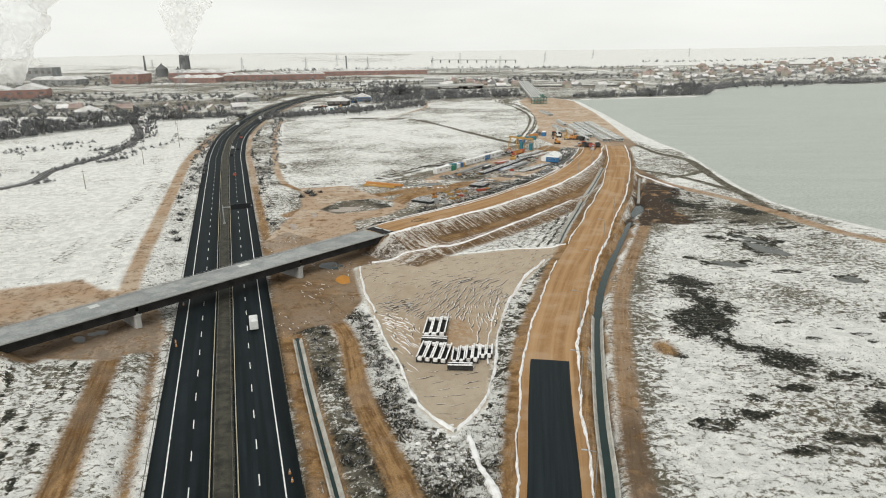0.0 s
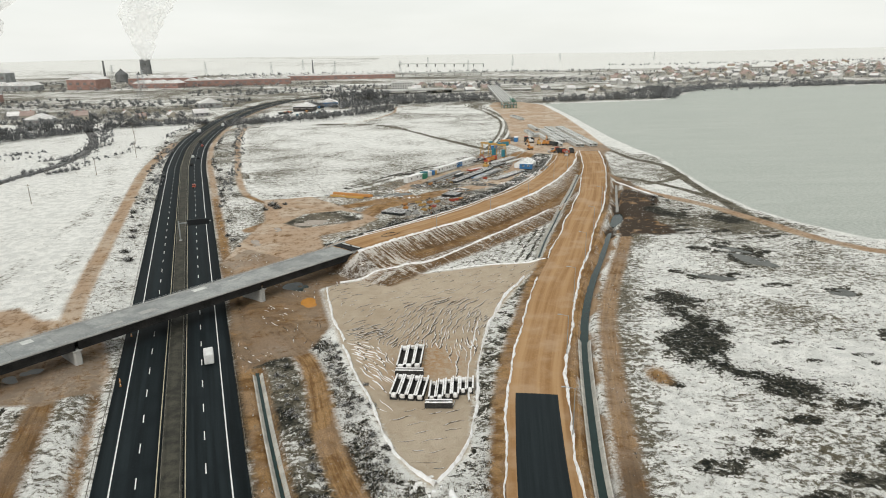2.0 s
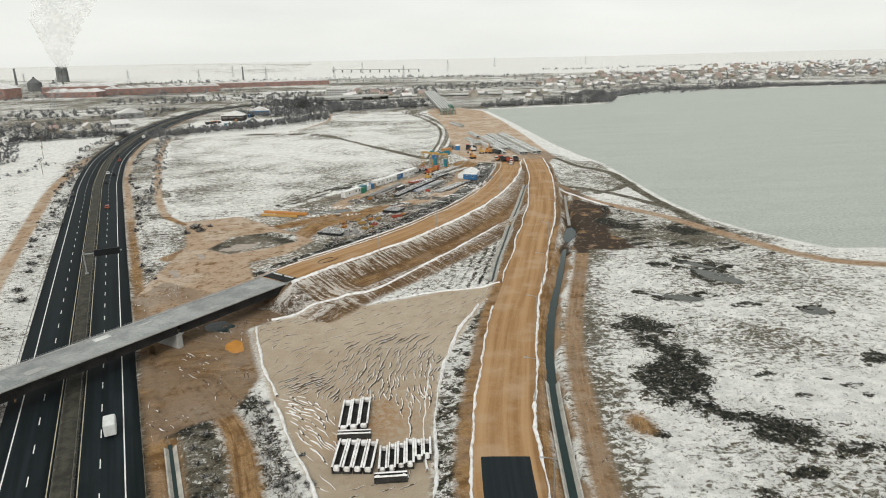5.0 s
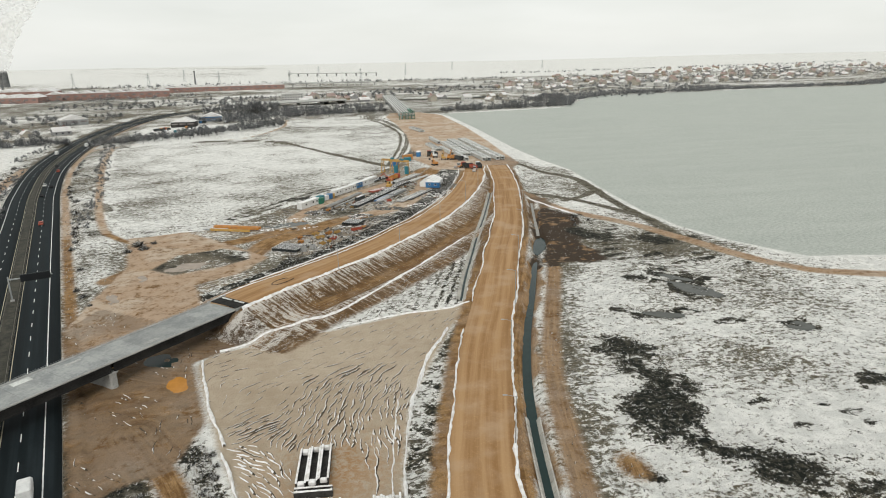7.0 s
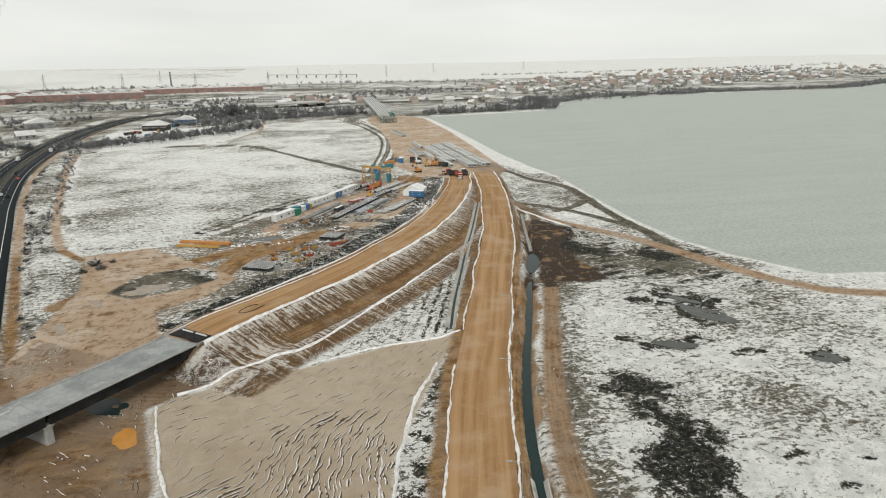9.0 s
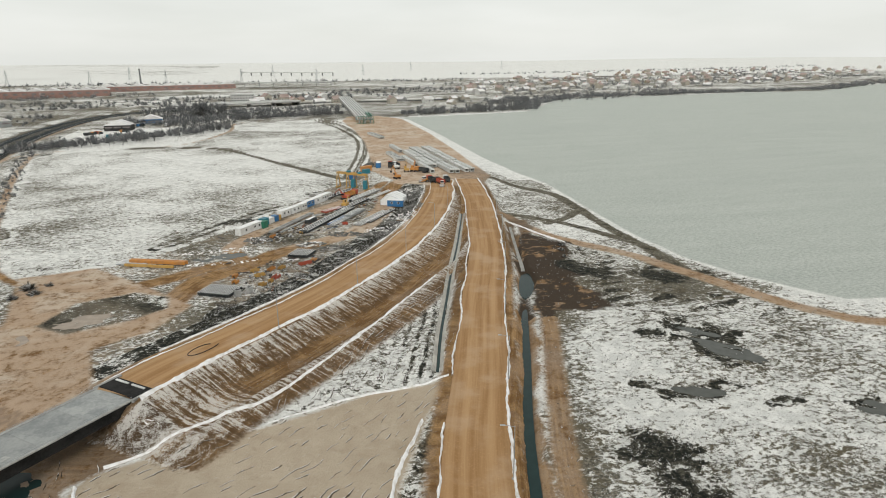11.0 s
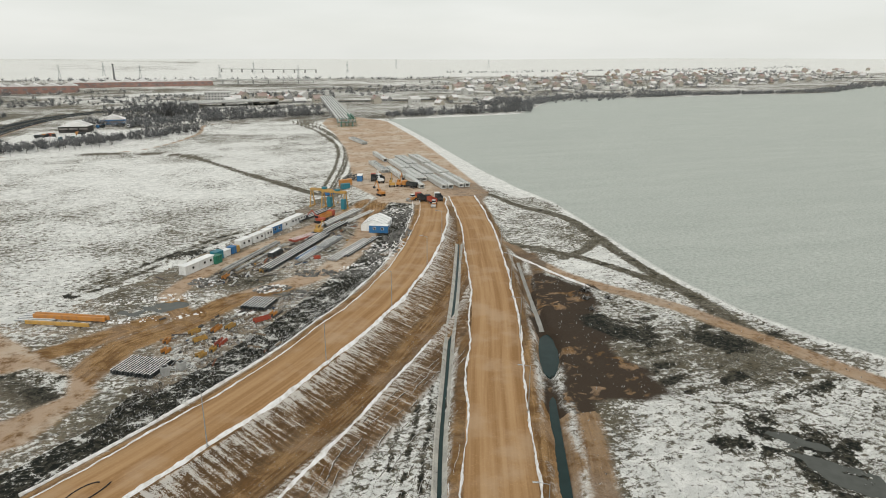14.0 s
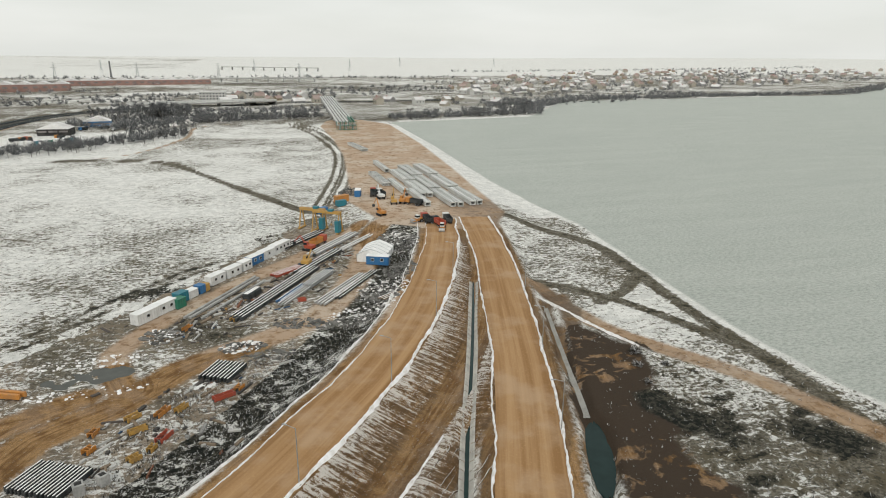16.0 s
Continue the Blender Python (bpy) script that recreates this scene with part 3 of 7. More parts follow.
    snow = np.where((y > 740) & (y < 1750) & (crop > 0), 0.50 + 0.10 * wobble(x, y, 60, 9), snow)
    snow = np.where((y > 640) & (x < -150), 0.46 + 0.10 * wobble(x, y, 60, 9), snow)
    snow = np.where((x > 20) & (y < 420) & (crop > 0), 0.61, snow)
    snow = np.where((x > 60) & (y > 225) & (y < 420) & (crop > 0), 0.52 + 0.1 * wobble(x, y, 20, 1), snow)
    snow = np.where((f["lh"] < -7) & (f["lh"] > -24) & (y < 200) & (x > -2), 0.60, snow)
    snow = np.where((right_of_service[0] < 25) & (y < 165) & (x < 12), 0.70, snow)
    snow = np.where(field < 0, 0.58 + 0.11 * rise(-field, 4, 90) + 0.05 * wobble(x, y, 45, 2), snow)
    snow = np.where((f["dm"] < 24) & (f["dm"] > 10), np.where(f["lm"] > 0, 0.47, 0.58), snow)
    bank = (f["lm"] > 20) & (f["lm"] < 42) & (y > 215) & (y < 640) & (field > 2)
    snow = np.where(bank, 0.48, snow)
    veg = np.where(bank, np.maximum(veg, 0.25 + 0.3 * wobble(x, y, 6, 1)), veg)
    snow = np.where((yard < 0) & (field > 0), 0.43, snow)
    moor = np.clip(1.4 - np.hypot((x - 112) / 26, (y - 236) / 40), 0, 1) * (crop > 0) * (f["lh"] > 14)
    snow = snow - 0.05 * moor
    veg = np.maximum(veg, np.clip(1.6 * moor, 0, 1) * (0.30 + 0.42 * wobble(x * 0.5 + y, y * 1.5 - x, 4, 6)))
    apart = np.clip(1.3 - np.hypot((x - 122) / 17, (y - 335) / 62), 0, 1) * (crop > 0) * (x > 102)
    snow = snow + 0.03 * np.clip(2 * apart, 0, 1) - 0.05 * wobble(x, y, 6, 2) * apart
    snow = np.where(north, 0.60, snow)
    veg = np.where(north, 0.30 + 0.38 * np.sin(f["lh"] * 2.4 + 1.2 * wobble(x, y, 8, 2)) * rise(f["lh"], -26, -10), veg)
    scrub = area(x, y, SCRUB) + 0.4 * rag
    veg = np.where(scrub < 0, 0.75 + 0.25 * wobble(x, y, 3, 4), veg)
    snow = np.where(scrub < 0, 0.76 + 0.1 * wobble(x, y, 6, 3), snow)
    off = nearest(x, y, SIDE, 12)
    snow = np.where((off[0] < 9) & (off[1] > 0), 0.36 + 0.024 * off[0], snow)
    left = nearest(x, y, SERVICE_L, 45)
    combed = (left[1] < -3) & (left[1] > -34) & (y < 127)
    veg = np.where(combed, 0.24 + 0.40 * np.sin(left[1] * 1.7 + 1.4 * wobble(left[2], left[1] * 2, 16, 2)) * (0.65 + 0.35 * wobble(left[2], left[1] * 3, 13, 5)) + 0.1 * wobble(x, y, 5, 1), veg)
    churned = np.clip(1 - np.abs(np.abs(nearest(x, y, FIELD_RUT, 14)[1]) - 2.2) / 2.4, 0, 1) * (0.55 + 0.4 * wobble(x, y, 3, 2))
    veg = np.maximum(veg, churned)
    snow = snow - 0.15 * churned
    snow = np.where((f["lr"] < -8) & (f["lr"] > -22) & (f["sr"] > 4), 0.70, snow)
    snow = np.where((f["lm"] < -24) & (y < 640), 0.76, snow)
    snow = np.where((f["lm"] < -24) & (y < 125), 0.63 + 0.1 * wobble(x, y, 12, 7), snow)
    verge = np.clip(1 - np.abs(crop - 7) / 9, 0, 1) * (y > 400) * (y < 790)
    snow = snow + 0.3 * verge
    snow = snow + 0.25 * np.clip(1 - np.abs(crop - 1) / 2.5, 0, 1) * (y < 420)
    snow = snow + np.where(y > 1750, 0.35 + 0.32 * wobble(x, y, 330, 6), 0)
    snow = np.where((f["dm"] < 14) & (y > 500), 0.2, snow)
    veg = np.maximum(veg, np.where((y > 760) & (y < 1500) & (crop > 0), 0.16 + 0.3 * wobble(x, y, 90, 2), 0))
    veg = np.where(island < 0, 0.45 + 0.2 * wobble(x, y, 4, 2), veg)
    snow = np.where(island < 0, 0.45 + 0.2 * wobble(x, y, 9, 3), snow)
    snow = snow - 0.4 * worn
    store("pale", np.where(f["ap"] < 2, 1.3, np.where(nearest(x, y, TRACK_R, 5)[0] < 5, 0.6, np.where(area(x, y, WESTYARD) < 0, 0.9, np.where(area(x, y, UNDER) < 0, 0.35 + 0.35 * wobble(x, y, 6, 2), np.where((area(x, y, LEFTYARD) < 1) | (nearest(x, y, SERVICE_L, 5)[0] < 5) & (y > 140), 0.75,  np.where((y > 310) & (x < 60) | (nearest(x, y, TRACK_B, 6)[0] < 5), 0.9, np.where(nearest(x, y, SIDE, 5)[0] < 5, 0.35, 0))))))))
    # UNDER: wet mud, its tone also holding the shade below the bridge
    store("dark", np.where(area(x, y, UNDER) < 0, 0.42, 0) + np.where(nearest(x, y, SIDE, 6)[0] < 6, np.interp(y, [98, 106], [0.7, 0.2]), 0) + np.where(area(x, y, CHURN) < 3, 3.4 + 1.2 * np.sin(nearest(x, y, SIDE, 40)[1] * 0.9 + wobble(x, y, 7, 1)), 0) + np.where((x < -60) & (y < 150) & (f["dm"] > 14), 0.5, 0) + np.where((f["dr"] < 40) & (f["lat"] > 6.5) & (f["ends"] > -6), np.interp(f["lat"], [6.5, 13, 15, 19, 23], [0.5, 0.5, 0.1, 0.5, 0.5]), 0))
    store("mud", np.clip(mud, -20, 20))
    store("wet", np.clip(1.2 - np.hypot((x - 1) / 14, (y - 143) / 20), 0, 1))
    store("crop", np.clip(crop, -20, 20))
    store("dirt", np.clip(dirt, -20, 20))
    store("veg", veg)
    store("snow", snow)
    store("yard", np.where((yard < 0) & (field > 0) & ~((f["lr"] < -8) & (f["lr"] > -22) & (f["sr"] > 8)), 0.6 + 0.5 * wobble(x, y, 13, 8), 0.0))
    slope = np.where((f["dr"] < 45) & (f["ends"] > -4) & (f["sr"] < 200), np.interp(f["lat"], [5.5, 6.2, 7.6, 9, 12.5, 14.5, 18, 19, 20.5, 22, 25, 26.5], [0, 1.2, 1.12, 1, 0.9, 0.2, 0.15, 1.15, 1.1, 0.9, 0.8, 0]), 0)
    slope = np.maximum(slope, np.where((f["dr"] < 27) & (f["ends"] < 3) & (f["ends"] > -7), 0.9 * np.interp(f["lr"], [0, 6, 24, 26], [0, 1, 1, 0]), 0))
    slope = np.maximum(slope, np.where((f["dr"] < 40) & (f["ends"] > -7) & (f["sr"] < 26), np.interp(f["lat"], [6, 7, 23, 26], [0, 1.04, 1.04, 0]) * rise(26 - f["sr"], 0, 12), 0))
    store("slope", slope)
    u, v = x * 3.0, y * 0.3
    for line, reach in ((SERVICE_L, 6), (SERVICE_R, 6), (SIDE, 20), (TRACK_R, 6), (TRACK_B, 6), (YARD_TRACK, 8), (YARD_LOOP, 6)):
        d, lat, along = nearest(x, y, line, reach)
        u, v = np.where(d < reach, along, u), np.where(d < reach, lat, v)
    u, v = np.where(f["dr"] < 30, f["sr"], u), np.where(f["dr"] < 30, f["lr"], v)
    co = np.stack([u, v, np.zeros_like(x)], 1).astype(np.float32)
    me.attributes.new("along", "FLOAT_VECTOR", "POINT").data.foreach_set("vector", co.ravel())
    return tagged(new("ground", me), "snow-dusted winter plain of fields, scrub and churned earth", "ground", kind="structure")


ground = build_ground()


def strip(name, line, offsets, material, z_of, step=None, smooth=True):
    """A ribbon along a line: offsets are (across, up) pairs; z_of gives the height for each vertex of the line."""
    if step:
        line = spline(line, step)
    n, s = normals(line), lengths(line)
    verts, uvs = [], []
    for i in range(len(line)):
        base = z_of(line[i], s[i])
        for across, up in offsets:
            verts.append((line[i, 0] + n[i, 0] * across, line[i, 1] + n[i, 1] * across, base + up))
            uvs.append((across, s[i]))
    k = len(offsets)
    faces = [(i * k + j + 1, i * k + j, (i + 1) * k + j, (i + 1) * k + j + 1) for i in range(len(line) - 1) for j in range(k - 1)]
    me = mesh_from(name, verts, [f[::-1] for f in faces], material, smooth)
    layer = me.uv_layers.new(name="UVMap")
    order = np.zeros(len(me.loops), int)
    me.loops.foreach_get("vertex_index", order)
    layer.data.foreach_set("uv", np.array(uvs, np.float32)[order].ravel())
    return me


def structure(name, me, label, category):
    return tagged(new(name, me), label, category, kind="structure")


def part(name, bm, material, parent, label=""):
    """Links a bmesh (or a mesh) as one mesh object under a thing or a part."""
    if isinstance(bm, bmesh.types.BMesh):
        me = bpy.data.meshes.new(name)
        bm.to_mesh(me)
        bm.free()
        me.materials.append(material)
    else:
        me = bm
    ob = new(name, me)
    ob.parent = parent
    if label:
        ob["label"] = label
    return ob


def box(bm, cx, cy, cz, sx, sy, sz, turn=0.0, bevel=0.0):
    """A box with its centre and sizes, turned about z (radians), edges chamfered."""
    made = bmesh.ops.create_cube(bm, size=1.0, matrix=Matrix.Translation((cx, cy, cz)) @ Matrix.Rotation(turn, 4, "Z") @ Matrix.Diagonal((sx, sy, sz, 1)))
    if bevel:
        edges = {e for v in made["verts"] for e in v.link_edges}
        bmesh.ops.bevel(bm, geom=list(edges), offset=bevel, segments=1, affect="EDGES")
    return bm


def rod(bm, a, b, r, r2=None, sides=8):
    """A round bar from a to b."""
    a, b = Vector(a), Vector(b)
    m = Matrix.Translation((a + b) / 2) @ (b - a).to_track_quat("Z", "Y").to_matrix().to_4x4()
    bmesh.ops.create_cone(bm, cap_ends=True, segments=sides, radius1=r, radius2=r if r2 is None else r2, depth=(b - a).length, matrix=m)
    return bm


def empty(name, m, label, category, group=""):
    ob = new(name)
    ob.matrix_world = m
    return tagged(ob, label, category, group)


# ---- motorway ----
flat = lambda p, s: MOTOR_Z
CARRIAGE = [(-11.7, -0.3), (-11.6, 0.0), (-6.5, 0.1), (-1.75, 0.0), (-1.7, -0.3)]
structure("road_west", strip("road_west", MOTORWAY, CARRIAGE, M_ASPHALT, flat), "dark worn asphalt carriageway of the motorway", "road")
structure("road_east", strip("road_east", MOTORWAY, [(-a, u) for a, u in CARRIAGE[::-1]], M_ASPHALT, flat), "dark worn asphalt carriageway of the motorway", "road")
structure("median", strip("median", MOTORWAY, [(-1.7, -0.1), (-1.4, 0.06), (0, 0.12), (1.4, 0.06), (1.7, -0.1)], M_MEDIAN, flat), "brown earth strip between the carriageways", "median")
for off, w, mat in ((-8.9, 0.11, M_PAINT), (9.0, 0.11, M_PAINT), (-2.15, 0.09, M_YPAINT), (2.15, 0.09, M_YPAINT)):
    h = 0.06 if abs(off) > 5 else 0.03
    structure("edge_line", strip("edge_line", MOTORWAY, [(off - w, h + 0.004), (off + w, h + 0.004)], mat, flat), "white painted edge line on the asphalt", "road marking")


def along_line(line, s):
    """Place and heading on a line at a length along it."""
    t = lengths(line)
    x, y = np.interp(s, t, line[:, 0]), np.interp(s, t, line[:, 1])
    x2, y2 = np.interp(s + 0.5, t, line[:, 0]), np.interp(s + 0.5, t, line[:, 1])
    return x, y, math.atan2(y2 - y, x2 - x)


def build_dashes():
    me = mesh_from("lane_dash", [(0, -0.09, 0), (3, -0.09, 0), (3, 0.09, 0), (0, 0.09, 0)], [(0, 1, 2, 3)], M_PAINT)
    first = float(nearest(np.array([-29.1]), np.array([86.8]), MOTORWAY, 30)[2][0]) - 1.5 - 30.15
    for side in (-5.15, 5.3):
        for k in range(76):
            x, y, a = along_line(MOTORWAY, first + k * 10.05)
            ob = tagged(new("lane_dash", me), "white painted lane dash on the asphalt", "road marking", "dashes between the motorway lanes", "structure")
            ob.matrix_world = Matrix.Translation((x + math.sin(a) * side, y - math.cos(a) * side, MOTOR_Z + 0.104)) @ Matrix.Rotation(a, 4, "Z")


build_dashes()

# ---- new roads ----
EDGE = [(-5.9, -0.5), (-5.6, 0.0), (-2.8, 0.07), (0, 0.11), (2.8, 0.07), (5.6, 0.0), (5.9, -0.5)]
structure("road_main", strip("road_main", HAUL, EDGE, M_HAUL, lambda p, s: float(haul_z(p[1]))), "orange-brown compacted earth roadbed under construction", "road")
structure("road_ramp", strip("road_ramp", RAMP, [(a * 0.98, u) for a, u in EDGE], M_HAUL, lambda p, s: float(ramp_z(s))), "orange-brown compacted earth ramp on an embankment", "road")
paved = HAUL[(HAUL[:, 1] < 126.5)]
structure("road_paved", strip("road_paved", paved, [(-4.0, 0.02), (-3.9, 0.16), (0, 0.2), (3.9, 0.16), (4.0, 0.02)], M_FRESH, lambda p, s: float(haul_z(p[1]))), "fresh black asphalt laid on the new roadbed", "road")


def bed_level(line):
    """Smoothed height of a ditch's bed along its line, as a function of length."""
    z = land(line[:, 0], line[:, 1])[0]
    z = np.convolve(np.pad(z, 3, mode="edge"), np.ones(7) / 7, "valid")
    t = lengths(line)
    return lambda s: float(np.interp(s, t, z))


BEDS = {name: bed_level(line) for name, line in (("side", DITCH), ("middle", MIDDITCH), ("right", CDITCH_R), ("left", CDITCH_L))}
structure("ditch_ice", strip("ditch_ice", DITCH[DITCH[:, 1] > 262], [(-0.7, 0), (0.7, 0)], M_ICE, lambda p, s: height(p[0], p[1]) + 0.16), "pale grey ice in the head of a drainage ditch", "ice")
structure("ditch_water", strip("ditch_water", DITCH[DITCH[:, 1] < 268], [(-0.95, 0), (0.95, 0)], M_WATER, lambda p, s: BEDS["side"](s) + 0.24), "dark standing water in a drainage ditch", "water")
structure("middle_ditch_water", strip("middle_ditch_water", MIDDITCH, [(-0.4, 0), (0.4, 0)], M_WATER, lambda p, s: BEDS["middle"](s) + 0.14), "dark shallow water in a narrow lined ditch", "water")
structure("verge_ditch_water", strip("verge_ditch_water", CDITCH_R, [(-0.4, 0), (0.4, 0)], M_WATER, lambda p, s: BEDS["right"](s) + 0.14), "dark water at the bottom of a verge ditch", "water")


def lining(name, line, inner, outer, low, high, size, label, bed):
    """Concrete slabs lining both sides of a ditch, each slab a part of it."""
    root = tagged(new(name), label, "ditch lining", kind="structure")
    total = lengths(line)[-1]
    me = mesh_from("slab", [(-size / 2 + 0.03, inner, low), (size / 2 - 0.03, inner, low), (size / 2 - 0.03, outer, high), (-size / 2 + 0.03, outer, high), (size / 2 - 0.03, outer + 0.25, high), (-size / 2 + 0.03, outer + 0.25, high),
                            (size / 2 - 0.03, outer + 0.25, high - 0.3), (-size / 2 + 0.03, outer + 0.25, high - 0.3)], [(0, 1, 2, 3), (3, 2, 4, 5), (5, 4, 6, 7)], M_LINING)
    for k in range(int(total / size)):
        x, y, a = along_line(line, (k + 0.5) * size)
        for flip in (0, math.pi):
            ob = new("slab", me)
            ob.parent = root
            ob.matrix_world = Matrix.Translation((x, y, bed((k + 0.5) * size))) @ Matrix.Rotation(a + flip, 4, "Z")
    return root


lining("ditch_lining", CDITCH_R, 0.25, 0.8, 0.06, 0.72, 2.4, "pale concrete slabs lining a verge ditch", BEDS["right"])
lining("middle_ditch_lining", MIDDITCH, 0.25, 1.0, 0.06, 0.66, 2.4, "pale concrete slabs lining a ditch between the roads", BEDS["middle"])
lining("side_ditch_lining", DITCH[DITCH[:, 1] < 150], 0.55, 1.15, 0.1, 0.95, 2.6, "pale concrete slabs lining the drainage ditch", BEDS["side"])


def pond(index, material, label):
    cx, cy, rx, ry, turn = PONDS[index]
    pts = []
    for k in range(40):
        a = k * math.tau / 40
        rag = 0.45 if index in (5, 10) else 1.0
        r = 1.12 + rag * (0.2 * math.sin(2 * a + index) + 0.14 * math.sin(5 * a + 2 * index) + 0.1 * math.sin(11 * a + 3 * index))
        u, v = rx * r * math.cos(a), ry * r * math.sin(a)
        pts.append((cx + u * math.cos(turn) - v * math.sin(turn), cy + u * math.sin(turn) + v * math.cos(turn)))
    xs, ys = np.array([p[0] for p in pts]), np.array([p[1] for p in pts])
    level = float(np.median(land(xs, ys)[0])) - 0.2
    if index == 7:
        level = BEDS["side"](float(np.interp(cy, DITCH[:, 1], lengths(DITCH)))) + 0.42
    me = mesh_from("pond", [(x, y, level) for x, y in pts], [tuple(range(40))], material)
    structure("pond", me, label, "water")


for k in (4, 8, 9):
    pond(k, M_PUDDLE, "shallow milky brown puddle in the earth yard")
for k in (0, 1, 2, 3, 13):
    pond(k, M_POND, "shallow pool of grey frozen meltwater on the ground")
for k in (10,):
    pond(k, M_WATER, "shallow pool of dark water on boggy ground")
pond(7, M_WATER, "dark teal water where the drainage ditch widens")
pond(5, M_RUST, "shallow pool of rust-orange water beside the mud")

def windrow(line, offset, wide, tall, seed, z_of, label="dirty snow ploughed into a low bank along the road"):
    """A ragged bank of snow along a line."""
    fine = spline(line, 0.8)
    n, s = normals(fine), lengths(fine)
    rng = np.random.RandomState(seed)
    k = np.ones(5) / 5
    jit = np.convolve(rng.rand(len(fine) + 4), k, "valid")
    sway = np.convolve(rng.rand(len(fine) + 14) - 0.5, np.ones(15) / 15, "valid")[:len(fine)]
    verts = []
    for i in range(len(fine)):
        half = wide * (0.22 + 1.35 * max(0.0, jit[i] - 0.22) + 0.6 * (rng.rand() - 0.5) * jit[i])
        up = tall * (0.5 + jit[i] + 0.5 * rng.rand())
        base, c = z_of(fine[i], s[i]), offset + sway[i] * 3.0
        for across, u in ((-half, -0.25), (-half * 0.45, up * 0.8), (half * 0.3, up), (half, -0.25)):
            verts.append((fine[i, 0] + n[i, 0] * (c + across), fine[i, 1] + n[i, 1] * (c + across), base + u))
    faces = [(i * 4 + j, i * 4 + j + 1, i * 4 + j + 5, i * 4 + j + 4) for i in range(len(fine) - 1) for j in range(3)]
    return tagged(new("snow_bank", mesh_from("snow_bank", verts, faces, M_SNOW, True)), label, "snow bank", "snow banks along the new roads", "stuff")


on_haul, on_ramp = (lambda p, s: float(haul_z(p[1]))), (lambda p, s: float(ramp_z(s)))
on_land = lambda p, s: height(p[0], p[1])
windrow(HAUL[(HAUL[:, 1] > 50) & (HAUL[:, 1] < 187)], -5.75, 0.42, 0.35, 1, on_haul)
windrow(HAUL[(HAUL[:, 1] > 200)], -5.75, 0.42, 0.35, 2, on_haul)
windrow(HAUL[(HAUL[:, 1] > 50)], 5.75, 0.5, 0.4, 3, on_haul)
windrow(RAMP, 5.7, 0.6, 0.4, 4, on_ramp)
windrow(RAMP, -5.3, 0.2, 0.2, 5, on_ramp)
TOE = spline([(-22, 191), (-12.7, 194), (1.2, 201.2), (13.5, 212.4), (29.3, 232.1), (53.5, 263.5)], 4)
windrow(TOE, 0, 0.5, 0.4, 7, lambda p, s: height(p[0], p[1]))
windrow(spline([(4, 196), (20, 201), (34, 202), (40, 203)], 4), 0, 0.35, 0.25, 9, lambda p, s: height(p[0], p[1]))
windrow(spline([(-25, 186), (-22, 168), (-17, 150)], 4), 0, 0.6, 0.4, 10, lambda p, s: height(p[0], p[1]))
windrow(spline([(-17, 148), (-10, 124), (-4, 106), (2, 98)], 4), 0, 0.5, 0.5, 11, lambda p, s: height(p[0], p[1]))
windrow(spline([(2, 98), (7.5, 107), (10.5, 122), (12, 135), (16.5, 157), (24, 176), (31, 189)], 4), 0, 0.55, 0.5, 12, lambda p, s: height(p[0], p[1]))
windrow(spline([(10.5, 122), (11.2, 135), (15.6, 158)], 4), -1.2, 0.3, 0.35, 13, lambda p, s: height(p[0], p[1]))
windrow(spline([(4, 96), (5, 90), (8, 78)], 4), 0, 1.2, 0.4, 14, lambda p, s: height(p[0], p[1]))
windrow(spline([(98, 322), (101, 312), (105, 296), (108, 288)], 4), 1.5, 0.5, 0.5, 15, lambda p, s: height(p[0], p[1]))
windrow(RAMP[4:], -8.2, 0.3, 0.25, 6, lambda p, s: height(*(p[:2])) - 0.3)

# ---- bridge over the motorway ----


def deck_point(s, across, z):
    p = DECK_A + DECK_DIR * s + DECK_N * across
    return float(p[0]), float(p[1]), z


DECK_TURN = math.atan2(DECK_DIR[1], DECK_DIR[0])


